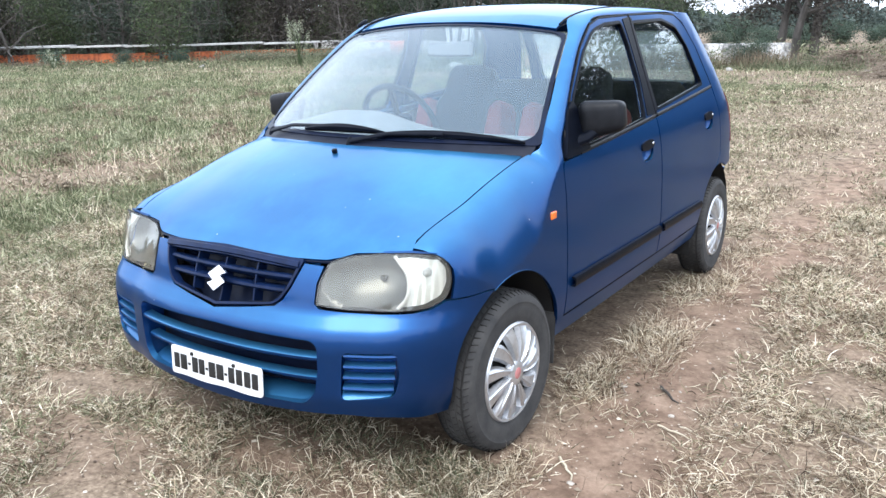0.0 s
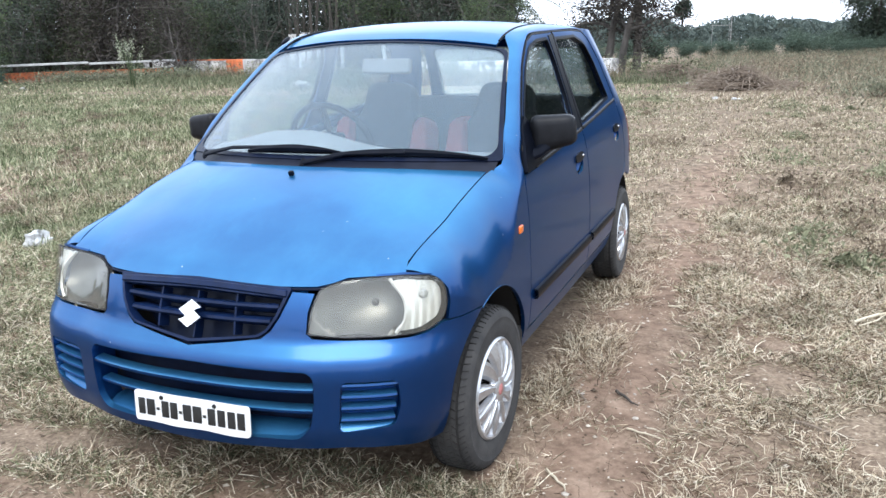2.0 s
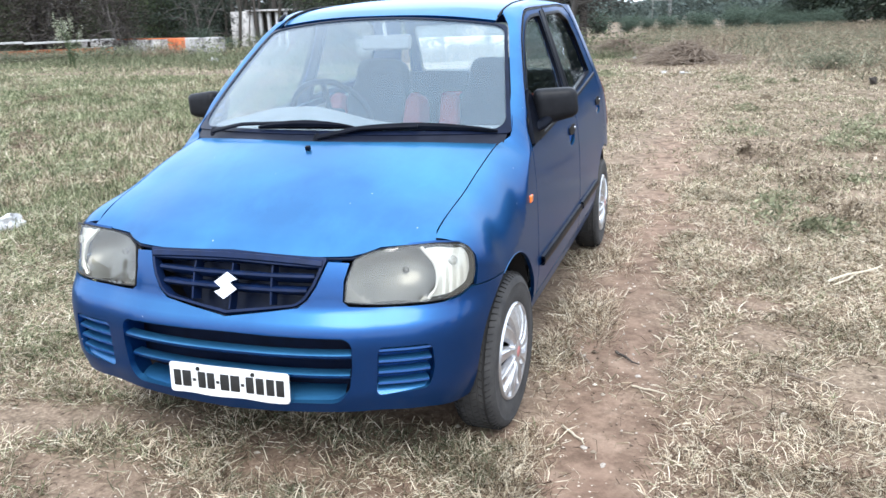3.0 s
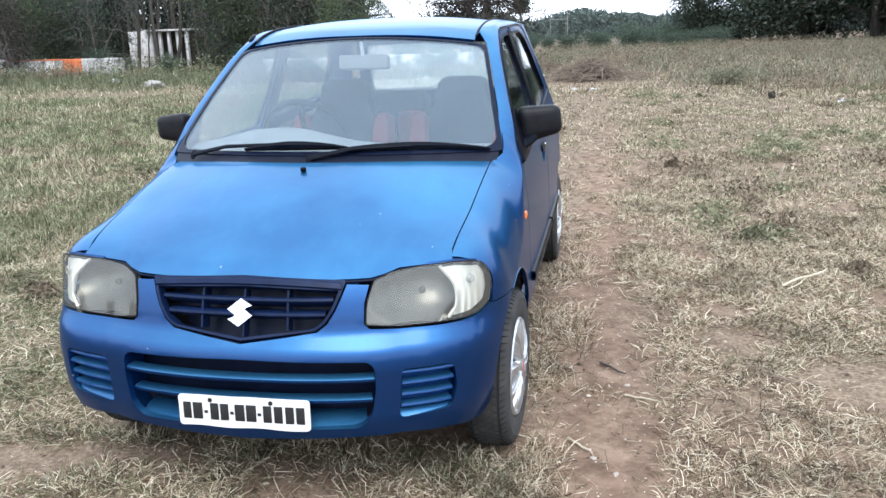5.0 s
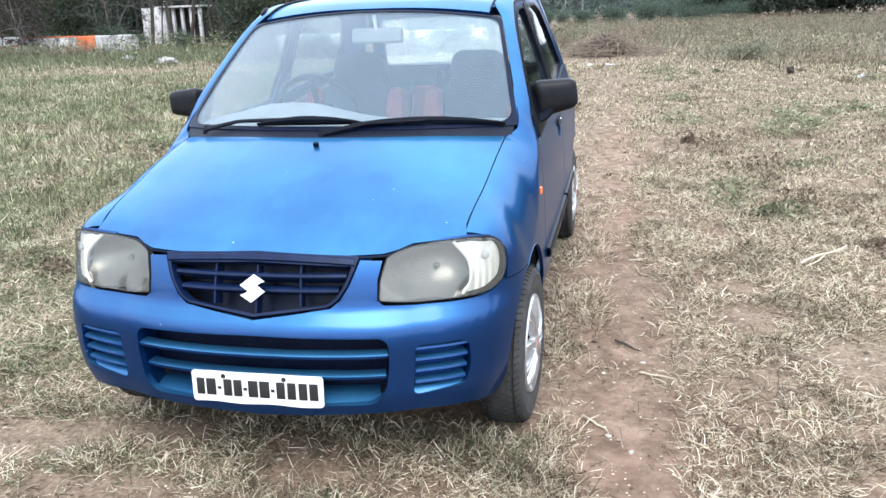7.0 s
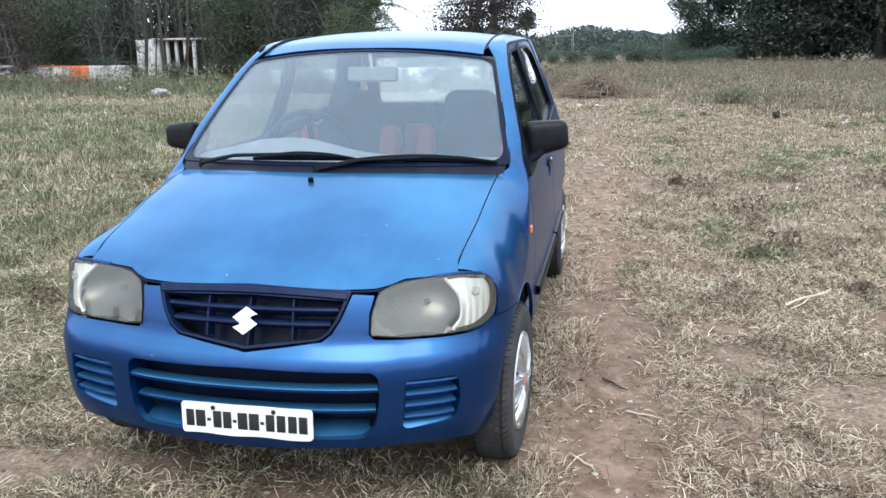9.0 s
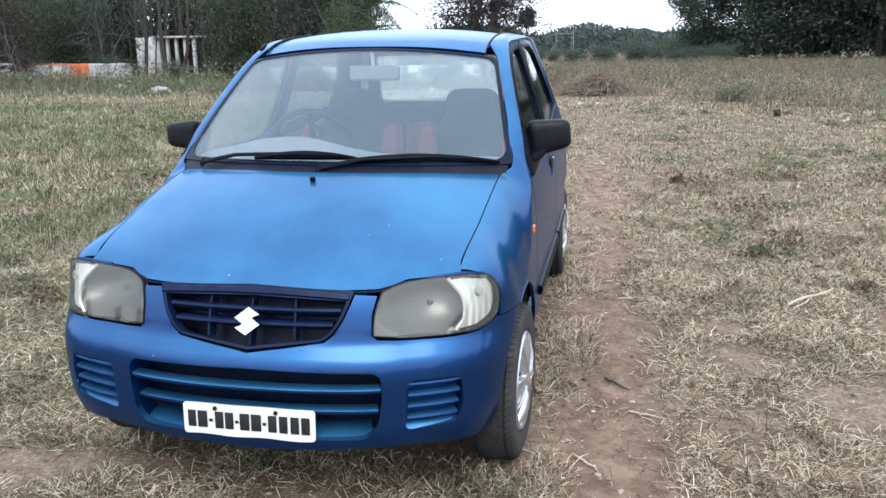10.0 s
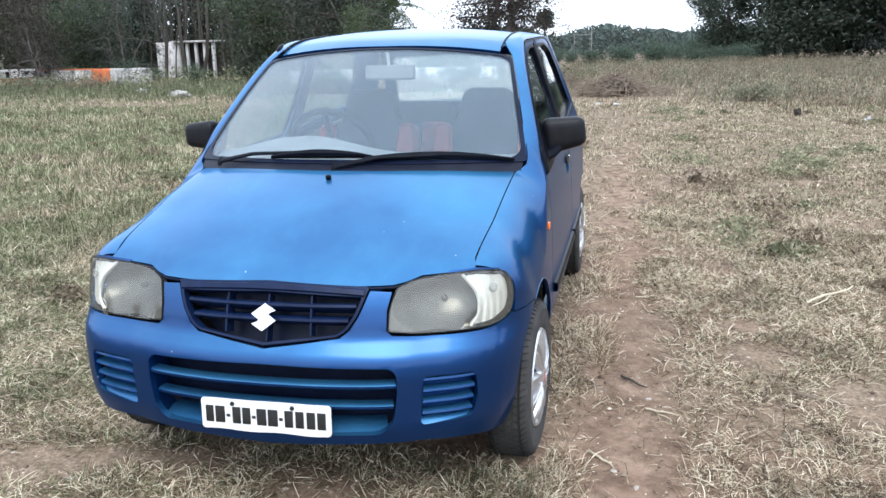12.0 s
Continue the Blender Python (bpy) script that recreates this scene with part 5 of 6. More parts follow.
def sward(names, labels, p, length, width, lean, bend, joints=2, dry=None):
    """Blades at the points, dry or greenish by the lie of the field."""
    green = rng.random(len(p)) < greenness(p[:, 0], p[:, 1])
    for nm, lb, sel, mt in zip(names, labels, (~green, green), (dry or STRAW, DULLGRASS)):
        q = p[sel]
        n = len(q)
        ob = blades(nm, q[:, :2], rng.uniform(*length, n), rng.uniform(*width, n) * (1 + .13 * np.hypot(q[:, 0] - 1, q[:, 1] + 2)), np.abs(rng.normal(*lean, n)), mt, None, bend, 2 if joints == 3 and mt is DULLGRASS else joints, q[:, 2] if q.shape[1] > 2 else None)
        tagged(ob, lb, "grass", kind="stuff")


def build_grass():
    U = lambda n, a, b: rng.uniform(a, b, n)
    # curled tufts near the car
    c = field(56000, -5.5, 4.6, -1.5, 5.6)
    c = c[in_wedge(c) & ~on_wheel(c) & ~under_car(c)]
    fade = (1 - ease(4.0, 5.6, c[:, 1]) * .8) * ease(-1.6, -.7, c[:, 1]) * ease(-5.5, -4.2, c[:, 0])
    c = c[rng.random(len(c)) < cover(c[:, 0], c[:, 1]) * fade * .8]
    p = rosettes(c, 15, .026)
    p = p[~on_wheel(p)]
    sward(("dry_tufts", "green_tufts"), ("tangled tufts of dry straw-coloured grass", "half-dry greenish grass tufts on the field"), p, (.022, .092), (.0012, .0027), (1.05, .36), 1.0, 3)
    # flat-lying straw between the tufts
    p = field(230000, -3.6, 4.4, -1.4, 4.8)
    k = cover(p[:, 0], p[:, 1])
    p = p[(rng.random(len(p)) < .02 + .70 * k) & in_wedge(p) & ~on_wheel(p) & ~(under_car(p) & (rng.random(len(p)) < .8))]
    n = len(p)
    ob = blades("dry_straw", p, U(n, .025, .10), U(n, .0014, .0032), rng.normal(1.30, .22, n), STRAW, ground_z(p[:, 0], p[:, 1]) + U(n, 0, .022), .3)
    tagged(ob, "loose cut straw lying on the bare earth", "straw", kind="stuff")
    # thick tufts under the bumper and against the wheels
    c = np.vstack([field(420, -.70, .85, .0, .50), field(150, -.45, .85, -.48, .0), field(1000, .70, .93, -.1, 3.7), field(120, .5, .8, .3, .55)])
    c = c[(rng.random(len(c)) < (.10 + .90 * ease(.40, .56, fbm(c[:, 0], c[:, 1], .30, 77))) * (1 - .8 * bare(c[:, 0], c[:, 1]))) & ~on_wheel(c)]
    p = rosettes(c, 22, .034)
    p = p[~on_wheel(p)]
    n = len(p)
    # greener tufts below the bumper, whose dark tone also paints its shade
    shade = (np.abs(p[:, 0]) < .75) & (p[:, 1] < .55) & (rng.random(n) < .38)
    for nm, lb, sel, mt in (("verge_tufts", "dry grass tufts crushed under the bumper and sill", ~shade, STRAW), ("verge_greens", "half-green grass tufts growing under the bumper, its shade in their dark tone", shade, GREEN)):
        q, k = p[sel], int(sel.sum())
        ob = blades(nm, q[:, :2], U(k, .03, .11), U(k, .0016, .0034), np.abs(rng.normal(1.0, .36, k)), mt, None, .9, 2, q[:, 2])
        tagged(ob, lb, "grass", kind="stuff")
    # the rest of the field, all round
    c = field(34000, -16, 18, -16, 18)
    c = c[~((c[:, 0] > 1 - 2.1 * (c[:, 1] + 3)) & (c[:, 0] < 1.6 + .6 * (c[:, 1] + 3)))]
    c = c[rng.random(len(c)) < .2 + .8 * ease(.36, .58, fbm(c[:, 0], c[:, 1], .8, 63))]
    near = np.exp(-np.hypot(c[:, 0] - 1, c[:, 1]) / 8)
    p = np.vstack([tufts(c, 5, .07), tufts(c[rng.random(len(c)) < near], 12, .10), field(16000, -5, 6, -5, -.6)])
    sward(("outer_straw", "outer_grass"), ("dry grass over the rest of the field", "olive grass over the rest of the field"), p, (.04, .13), (.004, .008), (.9, .38), .9, 1, DUNGRASS)
    # middle distance
    c = field(165000, -30, 12, 3.8, 18.5)
    c = c[in_wedge(c)]
    fade = ease(3.8, 5.4, c[:, 1]) * (1 - .6 * ease(9, 18, c[:, 1]))
    left = ease(.2, 2.5, -c[:, 0])
    b = bare(c[:, 0], c[:, 1])
    c = c[rng.random(len(c)) < fade * (1 - .85 * b) * (.40 + .34 * left + .6 * ease(.40, .58, .55 * fbm(c[:, 0], c[:, 1], .32, 91) + .45 * fbm(c[:, 0], c[:, 1], 1.6, 93)))]
    p = tufts(c, 9, .04)
    sward(("dry_grass", "olive_grass"), ("dry grass thinning out over the middle of the field", "olive green grass spreading over the field"), p, (.025, .075), (.0028, .0050), (.90, .38), .9, 1, DUNGRASS)
    # far meadow, and the offside beyond the car
    c = np.vstack([field(44000, -42, 16, 15, 46), field(56000, -26, -2.5, .3, 17)])
    c = c[in_wedge(c)]
    c = c[rng.random(len(c)) < .35 + .65 * ease(.35, .6, fbm(c[:, 0], c[:, 1], 1.6, 101))]
    p = tufts(c, 6, .11)
    sward(("dry_meadow", "meadow"), ("straw-coloured patches in the meadow", "uneven olive meadow towards the trees"), p, (.05, .17), (.0036, .0062), (.7, .35), .8, 1, DUNGRASS)
    # tall weeds across the back of the field
    c = field(24000, -3, 34, 15, 64)
    edge = curve([(-3, 30), (2, 25), (3.4, 18.8), (5.5, 16.8), (12, 14.5), (46, 15)])
    c = c[(c[:, 1] > edge(c[:, 0]) + 1.6 * (vnoise(c[:, 0], c[:, 1], 1.5, 5) - .5) - 6.5 * rng.random(len(c)) ** 2) & (rng.random(len(c)) < .25 + .75 * ease(.35, .6, fbm(c[:, 0], c[:, 1], 2.5, 111)))]
    p = tufts(c, 7, .16)
    n = len(p)
    tall = .12 + .70 * fbm(p[:, 0], p[:, 1], 4, 121)
    dry = rng.random(n) < .32 + .6 * ease(.48, .64, fbm(p[:, 0], p[:, 1], 2.0, 131))
    for nm, lb, sel, mt in (("tall_weeds", "waist-high grey green weeds across the back of the field", ~dry, WEED), ("withered_weeds", "patches of withered brown weeds", dry, WITHERED)):
        q, k = p[sel], int(sel.sum())
        z = ground_z(q[:, 0], q[:, 1]) + tall[sel] * rng.random(k) ** .8
        leaf = quick_mesh(nm + "_leaves", leaf_arrays(np.column_stack([q + rng.normal(0, .12, q.shape), z]), .065, .2, rng), [(0, 1, 2)], mt)
        tagged(leaf, "small leaves of the waist-high weeds" if nm == "tall_weeds" else "shrivelled leaves of the withered weeds", "weeds", kind="stuff")
        tagged(blades(nm, q, tall[sel] * U(k, .5, 1.15), U(k, .014, .032), np.abs(rng.normal(.75, .4, k)), mt, None, .9, 1), lb, "weeds", kind="stuff")
    # rank growth along the wall and under the trees
    c = np.vstack([field(8500, -38, -9, 16, 35), field(2200, -10, -1, 24.5, 31)])
    w = c[:, 1] - np.interp(c[:, 0], [-38, -30, -20, -9, -1], [14.5, 19, 24.5, 24.4, 24.5]) + 7 * (fbm(c[:, 0], c[:, 1], 4.5, 151) - .5)
    c = c[(w > -5.0 * rng.random(len(c)) ** 2) & (rng.random(len(c)) < .80)]
    p = tufts(c, 9, .16)
    n = len(p)
    low = ease(0, 5, np.hypot(p[:, 0] + 29, (p[:, 1] - 22) * .8) - 4) * .75 + .25      # trampled short before the orange wall
    ob = blades("rank_growth", p, low * U(n, .08, .42) * (.6 + .9 * fbm(p[:, 0], p[:, 1], 2.0, 141)), U(n, .018, .040), np.abs(rng.normal(.45, .35, n)), GREEN, None, .8, 1)
    tagged(ob, "rank green undergrowth in front of the wall and trees", "undergrowth", kind="stuff")
    q = p[rng.random(n) < .35 * ease(.40, .60, fbm(p[:, 0], p[:, 1], 1.5, 143))]
    z = ground_z(q[:, 0], q[:, 1]) + rng.uniform(.05, .75, len(q)) * (.5 + fbm(q[:, 0], q[:, 1], 1.5, 145)) * np.where(q[:, 0] < -23, .3, 1)
    tagged(quick_mesh("leafy_weeds", leaf_arrays(np.column_stack([q, z]), .13, .2, rng), [(0, 1, 2)], GREEN), "leafy weeds standing up out of the undergrowth", "weeds", kind="stuff")
    # withered stalks standing against the walls
    c = np.vstack([field(900, 0, 1, 0, 1), field(500, 0, 1, 0, 1)])
    k = np.arange(len(c))
    c[:, 0] = np.where(k < 900, -38 + 20 * c[:, 0], -11 + 8 * c[:, 0])
    c[:, 1] = np.where(k < 900, np.interp(c[:, 0], [-38, -33, -30, -26, -24, -18], [17, 21, 23.6, 29, 30.5, 30.5]) - 1.6 * c[:, 1], np.interp(c[:, 0], [-11, -7, -3], [24.6, 25.4, 27.2]) - 1.2 * c[:, 1])
    c = c[rng.random(len(c)) < ease(.40, .60, fbm(c[:, 0], c[:, 1], 1.4, 161))]
    p = tufts(c, 18, .18)
    n = len(p)
    tagged(blades("wall_weeds", p, U(n, .25, .85) * np.where(p[:, 0] < -22, .4, 1), U(n, .018, .040), np.abs(rng.normal(.4, .35, n)), WITHERED, None, .9, 1), "withered brown weeds grown up against the walls", "weeds", kind="stuff")


def build_herbs():
    """Low grey-green herbs in loose clumps between the grass."""
    r = np.random.default_rng(77)
    for nm, lb, mt, n, (x0, x1, y0, y1), cell in (("low_herbs", "low green herbs growing in clumps through the grass", HERB, 760, (-15, 9.0, 1.2, 18), 2.2),
                                              ("brown_herbs", "small withered herbs dotted over the dry grass", WITHERED, 560, (-14, 8, 1.6, 17), 1.7)):
        c = np.column_stack([r.uniform(x0, x1, n), r.uniform(y0, y1, n)])
        c = c[(r.random(n) < ease(.40, .60, fbm(c[:, 0], c[:, 1], cell, 171))) & ((np.abs(c[:, 0]) > 1.3) | (c[:, 1] > 4.5)) & (np.abs(c[:, 0] - TRACK(c[:, 1])) > .5)]
        pts = []
        for x, y in c:
            rad, k = r.uniform(.07, .30), int(r.uniform(60, 240))
            q = r.normal(0, .5 * rad, (k, 2)) * (1, .8) + (x, y)
            h = rad * .55 * np.exp(-np.sum((q - (x, y)) ** 2, 1) / rad ** 2) + .02
            pts.append(np.column_stack([q, ground_z(q[:, 0], q[:, 1]) + h * r.random(k)]))
        tagged(quick_mesh(nm, leaf_arrays(np.vstack(pts), .045, .1, r), [(0, 1, 2)], mt), lb, "herbs", kind="stuff")


def build_ground():
    def axis(lo, hi, step, out, grow):
        a, s, v = [], step, hi
        while v < out:
            s *= grow
            v += s
            a.append(v)
        b, s, v = [], step, lo
        while v > -out:
            s *= grow
            v -= s
            b.append(v)
        return np.array(b[::-1] + list(np.arange(lo, hi + 1e-6, step)) + a)
    xs, ys = axis(-4.5, 5.5, .09, 900, 1.09), axis(-2.5, 8, .09, 900, 1.09)
    X, Y = np.meshgrid(xs, ys, indexing="ij")
    Z = ground_z(X, Y)
    n, m = X.shape
    v = np.stack([X, Y, Z], -1).reshape(-1, 3)
    i, j = np.meshgrid(np.arange(n - 1), np.arange(m - 1), indexing="ij")
    a = (i * m + j).ravel()
    f = np.stack([a, a + m, a + m + 1, a + 1], 1)
    me = bpy.data.meshes.new("ground")
    me.from_pydata(v.tolist(), [], f.tolist())
    tagged(link_mesh("ground", me, EARTH, sharp=0), "dry field of bare brown earth and straw", "ground", kind="structure")
    me.shade_smooth()


def lump(bm, size, m, seed, sub=2, rough=.25):
    geo = bmesh.ops.create_icosphere(bm, subdivisions=sub, radius=.5)
    for v in geo["verts"]:
        k = 1 + rough * (noise.noise(v.co * 2.3 + Vector((seed * 3.1, seed, 0))))
        v.co = m @ Vector((v.co.x * size[0] * k, v.co.y * size[1] * k, v.co.z * size[2] * k))
    return bm


def build_small():
    gz = lambda x, y: float(ground_z(x, y))
    # pebbles on the rut
    protos = []
    for k in range(5):
        bm = lump(bmesh.new(), (1, .75, .5), Matrix(), k, 1, .5)
        me = bpy.data.meshes.new("pebble")
        bm.to_mesh(me)
        bm.free()
        me.materials.append(STONE)
        protos.append(me)
    r = random.Random(4)
    for k in range(90):
        x, y = r.uniform(-2.2, 3.4), r.uniform(-1.0, 4.2)
        if r.random() < .65:
            x = float(TRACK(y)) + r.gauss(0, .22)
        if abs(x) < .75 and .2 < y < 3.4:
            continue
        s = r.choice((.008, .010, .012, .016, .022))
        ob = new("pebble", protos[k % 5])
        ob.matrix_world = Matrix.Translation((x, y, gz(x, y) + s * .12)) @ pose(0, 0, 0, r.uniform(-20, 20), r.uniform(-20, 20), r.uniform(0, 360)) @ Matrix.Diagonal((s * 1.3, s * 1.3, s, 1))
        tagged(ob, "small pale pebble lying on the earth", "pebble", "pebbles on the rut")
    # fine gravel on the bare earth
    p = field(30000, -1.8, 2.6, -1.0, 4.6)
    p = pick(p, .05 + .5 * bare(p[:, 0], p[:, 1]))[:11000]
    n = len(p)
    s = rng.uniform(.0022, .0058, n) * np.where(rng.random(n) < .08, 2.1, 1)
    c = np.column_stack([p, ground_z(p[:, 0], p[:, 1]) + s * .3])
    corner = np.array([(1, .2, 0), (-.2, 1, .1), (-1, -.1, 0), (.1, -1, .1), (0, 0, .8)])
    v = c[:, None] + s[:, None, None] * corner[None] * rng.uniform(.6, 1.3, (n, 5, 3))
    tagged(quick_mesh("gravel", v, [(0, 1, 4), (1, 2, 4), (2, 3, 4), (3, 0, 4)], GRIT), "fine gravel and crumbs of earth on the rut", "gravel", kind="stuff")
    # twigs and sticks
    def stick(name, a, b, rad, label, mat, wob=.03, lift=0):
        q = [Vector((a[0], a[1], 0)).lerp(Vector((b[0], b[1], 0)), t) for t in np.linspace(0, 1, 6)]
        q = [Vector((p.x + r.uniform(-wob, wob), p.y + r.uniform(-wob, wob), gz(p.x, p.y) + rad + .006 + lift)) for p in q]
        tagged(part(name, tube_bm(q, [rad, rad * .95, rad * .9, rad * .8, rad * .65, rad * .4], 6), mat), label, "stick")
    stick("dry_stalk", (1.91, 2.40), (2.23, 2.75), .007, "pale dry stalk lying on the straw", STALK, .012, .035)
    stick("dry_stalk", (1.94, 2.36), (2.12, 2.65), .004, "pale dry stalk lying on the straw", STALK, .012, .035)
    stick("dry_stalk", (.89, .67), (.99, .56), .005, "pale dry stalk lying on the bare earth", STALK, .006)
    stick("dry_stalk", (1.09, 1.04), (1.21, 1.00), .004, "pale dry stalk lying on the bare earth", STALK, .006)
    stick("dry_stalk", (1.06, 2.52), (1.16, 2.54), .005, "pale dry stalk lying on the bare earth", STALK, .005)
    stick("twig", (1.00, 1.345), (1.10, 1.235), .006, "short dark twig lying on the rut", BARK_DARK, .006)
    stick("twig", (.86, 1.30), (.91, 1.20), .004, "thin brown twig on the bare earth", TWIG, .008)
    stick("twig", (1.62, 1.30), (1.82, 1.20), .005, "thin brown twig among the straw", TWIG, .02)
    stick("twig", (-.9, -.15), (-.72, -.26), .004, "thin brown twig on the bare earth", TWIG, .012)
    # litter
    def bag(name, x, y, s, label, flat=.5):
        bm = lump(bmesh.new(), (s, s * .8, s * flat), Matrix(), x, 3, .9)
        for v in bm.verts:
            v.co += .12 * s * Vector((noise.noise(v.co * 9 / s), noise.noise(v.co * 9 / s + Vector((5, 1, 2))), noise.noise(v.co * 9 / s + Vector((1, 7, 3)))))
        ob = part(name, bm, LITTER, sharp=30)
        ob.matrix_world = Matrix.Translation((x, y, gz(x, y) + s * flat * .42)) @ pose(0, 0, 0, 0, 0, x * 77)
        tagged(ob, label, "litter")
    bag("plastic_bag", -3.38, 2.62, .17, "crumpled white plastic bag on the grass", .6)
    bag("plastic_scrap", .25, 18.1, .14, "white scrap of plastic on the grass", .5)
    bag("plastic_scrap", .72, 17.9, .24, "flat white scrap of plastic on the grass", .16)
    bag("plastic_scrap", 5.01, 13.69, .15, "small white scrap by the weeds", .4)
    bag("plastic_scrap", -.95, 24.5, .16, "small pale scrap beside the brushwood", .35)
    bag("rag", -16.13, 25.3, .34, "white rag dropped in the grass by the wall", .5)
    bm = lump(bmesh.new(), (.62, .42, .24), Matrix(), 3, 3, .5)
    rk = part("boulder", bm, ROCK, sharp=60)
    rk.matrix_world = Matrix.Translation((-12.77, 22.02, .13))
    tagged(rk, "low pale boulder in the grass", "rock")
    for x, y, s in ((-23.2, 20.6, .3), (-16.9, 27.2, .25), (-4.6, 24.2, .22), (-13.0, 22.2, .18)):
        ob = part("rock", lump(bmesh.new(), (s, s * .8, s * .6), Matrix(), x, 2, .5), ROCK, sharp=60)
        ob.matrix_world = Matrix.Translation((x, y, gz(x, y) + s * .15))
        tagged(ob, "pale rock half hidden in the grass", "rock")
    bm = lump(bmesh.new(), (.12, .10, .15), Matrix(), 9, 3, .9)
    st = part("stump", bm, CHAR, sharp=50)
    st.matrix_world = Matrix.Translation((4.03, 14.68, gz(4.03, 14.68) + .06))
    tagged(st, "small dark stump among dry weeds", "stump")
    # heaps of cut brushwood
    for hx, hy, wide, high, n in ((.55, 21.6, 1.5, .50, 620), (-1.5, 26.0, 1.6, .50, 420)):
        bm = bmesh.new()
        for k in range(n):
            a = r.uniform(0, 2 * math.pi)
            rad = abs(r.gauss(0, .55))
            cx, cy = hx + wide * rad * math.cos(a), hy + .8 * rad * math.sin(a)
            h = max(.02, high * math.exp(-(rad / .75) ** 2) * r.random())
            d = Vector((r.gauss(0, 1), r.gauss(0, 1), r.gauss(0, .35))).normalized() * r.uniform(.15, .5)
            p = Vector((cx, cy, h + .05))
            tube_bm([p - d, p + Vector((0, 0, r.uniform(-.05, .08))), p + d], [.012, .010, .004], 4, bm)
        tagged(part("brush_heap", bm, TWIG), "low heap of cut dry brushwood on the field", "brush heap", kind="stuff")


def wall_run(name, pts, height, thick, mats, label, cap=None):
    """A low wall in lengths between points, each with its own paint."""
    root = thing(name, label, "wall", kind="structure")
    for (a, b), mt in zip(zip(pts, pts[1:]), mats):
        a, b = Vector((*a, 0)), Vector((*b, 0))
        d = b - a
        ang = math.degrees(math.atan2(d.y, d.x))
        n = max(2, int(d.length / .35))
        bm = bmesh.new()
        ring = []
        for i in range(n + 1):
            x = d.length * (i / n - .5)
            top = height + .02 * noise.noise(Vector((x * 3, a.x, a.y)))
            w = thick / 2 + .012 * noise.noise(Vector((x * 2, a.x, 3)))
            ring.append([bm.verts.new(q) for q in ((x, -w, 0), (x, -w - .008, height * .5), (x, -w, top - .03), (x, -w + .03, top), (x, w - .03, top), (x, w, top - .03), (x, w, 0))])
        for p, q in zip(ring, ring[1:]):
            for j in range(6):
                bm.faces.new((p[j], q[j], q[j + 1], p[j + 1]))
        bm.faces.new(ring[0])
        bm.faces.new(ring[-1][::-1])
        ob = part("wall_length", bm, mt, root, "", 40)
        ob.matrix_world = Matrix.Translation((a + b) / 2) @ pose(0, 0, -.05, 0, 0, ang)
        if cap:
            gap, hang, mat = cap
            k = max(1, int(d.length / 2.4))
            for i in range(k):
                m = Matrix.Translation((a + d * ((i + .5) / k))) @ pose(0, 0, height + gap + .01 * ((i * 7) % 3), .6 * ((i * 5) % 3 - 1), .8 * ((i * 3) % 3 - 1), ang)
                part("coping_slab", box_bm((d.length / k - .03, thick + hang, .09), None, .012), mat, root).matrix_world = m
            for i in range(2 * k):
                m = Matrix.Translation((a + d * ((i + .5) / (2 * k)))) @ pose(0, 0, height + gap / 2 - .03, 0, 0, ang) @ pose(0, .22, 0)
                # bearers coloured near black, painting in the shade under the slabs
                part("bearer", box_bm((.12, thick * .6, gap), None, .006), BARK_DARK, root).matrix_world = m
    return root


def build_walls():
    wall_run("wall_west", [(-38.5, 17.8), (-33.2, 22.0), (-31.4, 23.4), (-29.8, 25.0), (-27.6, 28.2), (-25.4, 31.4)], .50, .25, [ORANGE, ORANGE, ORANGE, ORANGE, ORANGE],
             "low orange wall under loose concrete slabs", (.27, .80, SLAB))
    wall = wall_run("wall_north", [(-28.4, 33.0), (-25.1, 32.7), (-23.08, 32.55), (-22.06, 32.45), (-20.0, 32.25)], .82, .25, [LIME, LIME, ORANGE, GREYED],
                    "low whitewashed wall with an orange band and a red edge")
    for x0, x1 in ((-28.4, -25.12), (-25.08, -23.1)):
        part("painted_edge", box_bm((x1 - x0, .27, .055), pose((x0 + x1) / 2, 32.86 if x0 < -26 else 32.62, .755, 0, 0, -5.2 if x0 < -26 else -4.2), .012), ORANGE, wall, "faded red painted top edge")
    wall_run("wall_back", [(-10.5, 25.4), (-7.2, 26.2), (-5.0, 27.1), (-3.75, 28.2)], .76, .25, [LIME, LIME, LIME], "low stained white wall in the undergrowth")
    # white shed behind the trees
    shed = thing("shed", "small white concrete shed with open slatted bays", "shed")
    part("side_wall", box_bm((1.3, .2, 2.0), pose(-24.75, 42, 1.0), .01), LIME, shed)
    part("back_wall", box_bm((2.2, .15, 1.9), pose(-23.1, 43.2, .95), .01), BARK_DARK, shed, "dark back wall")
    for k in range(5):
        part("column", box_bm((.15, .2, 1.97), pose(-24.03 + .53 * k, 42, .985), .01), WHITEWASH, shed)
    part("roof_slab", box_bm((2.5, 1.6, .10), pose(-23.05, 42.5, 2.02), .02), LIME, shed, "thin flat roof slab")


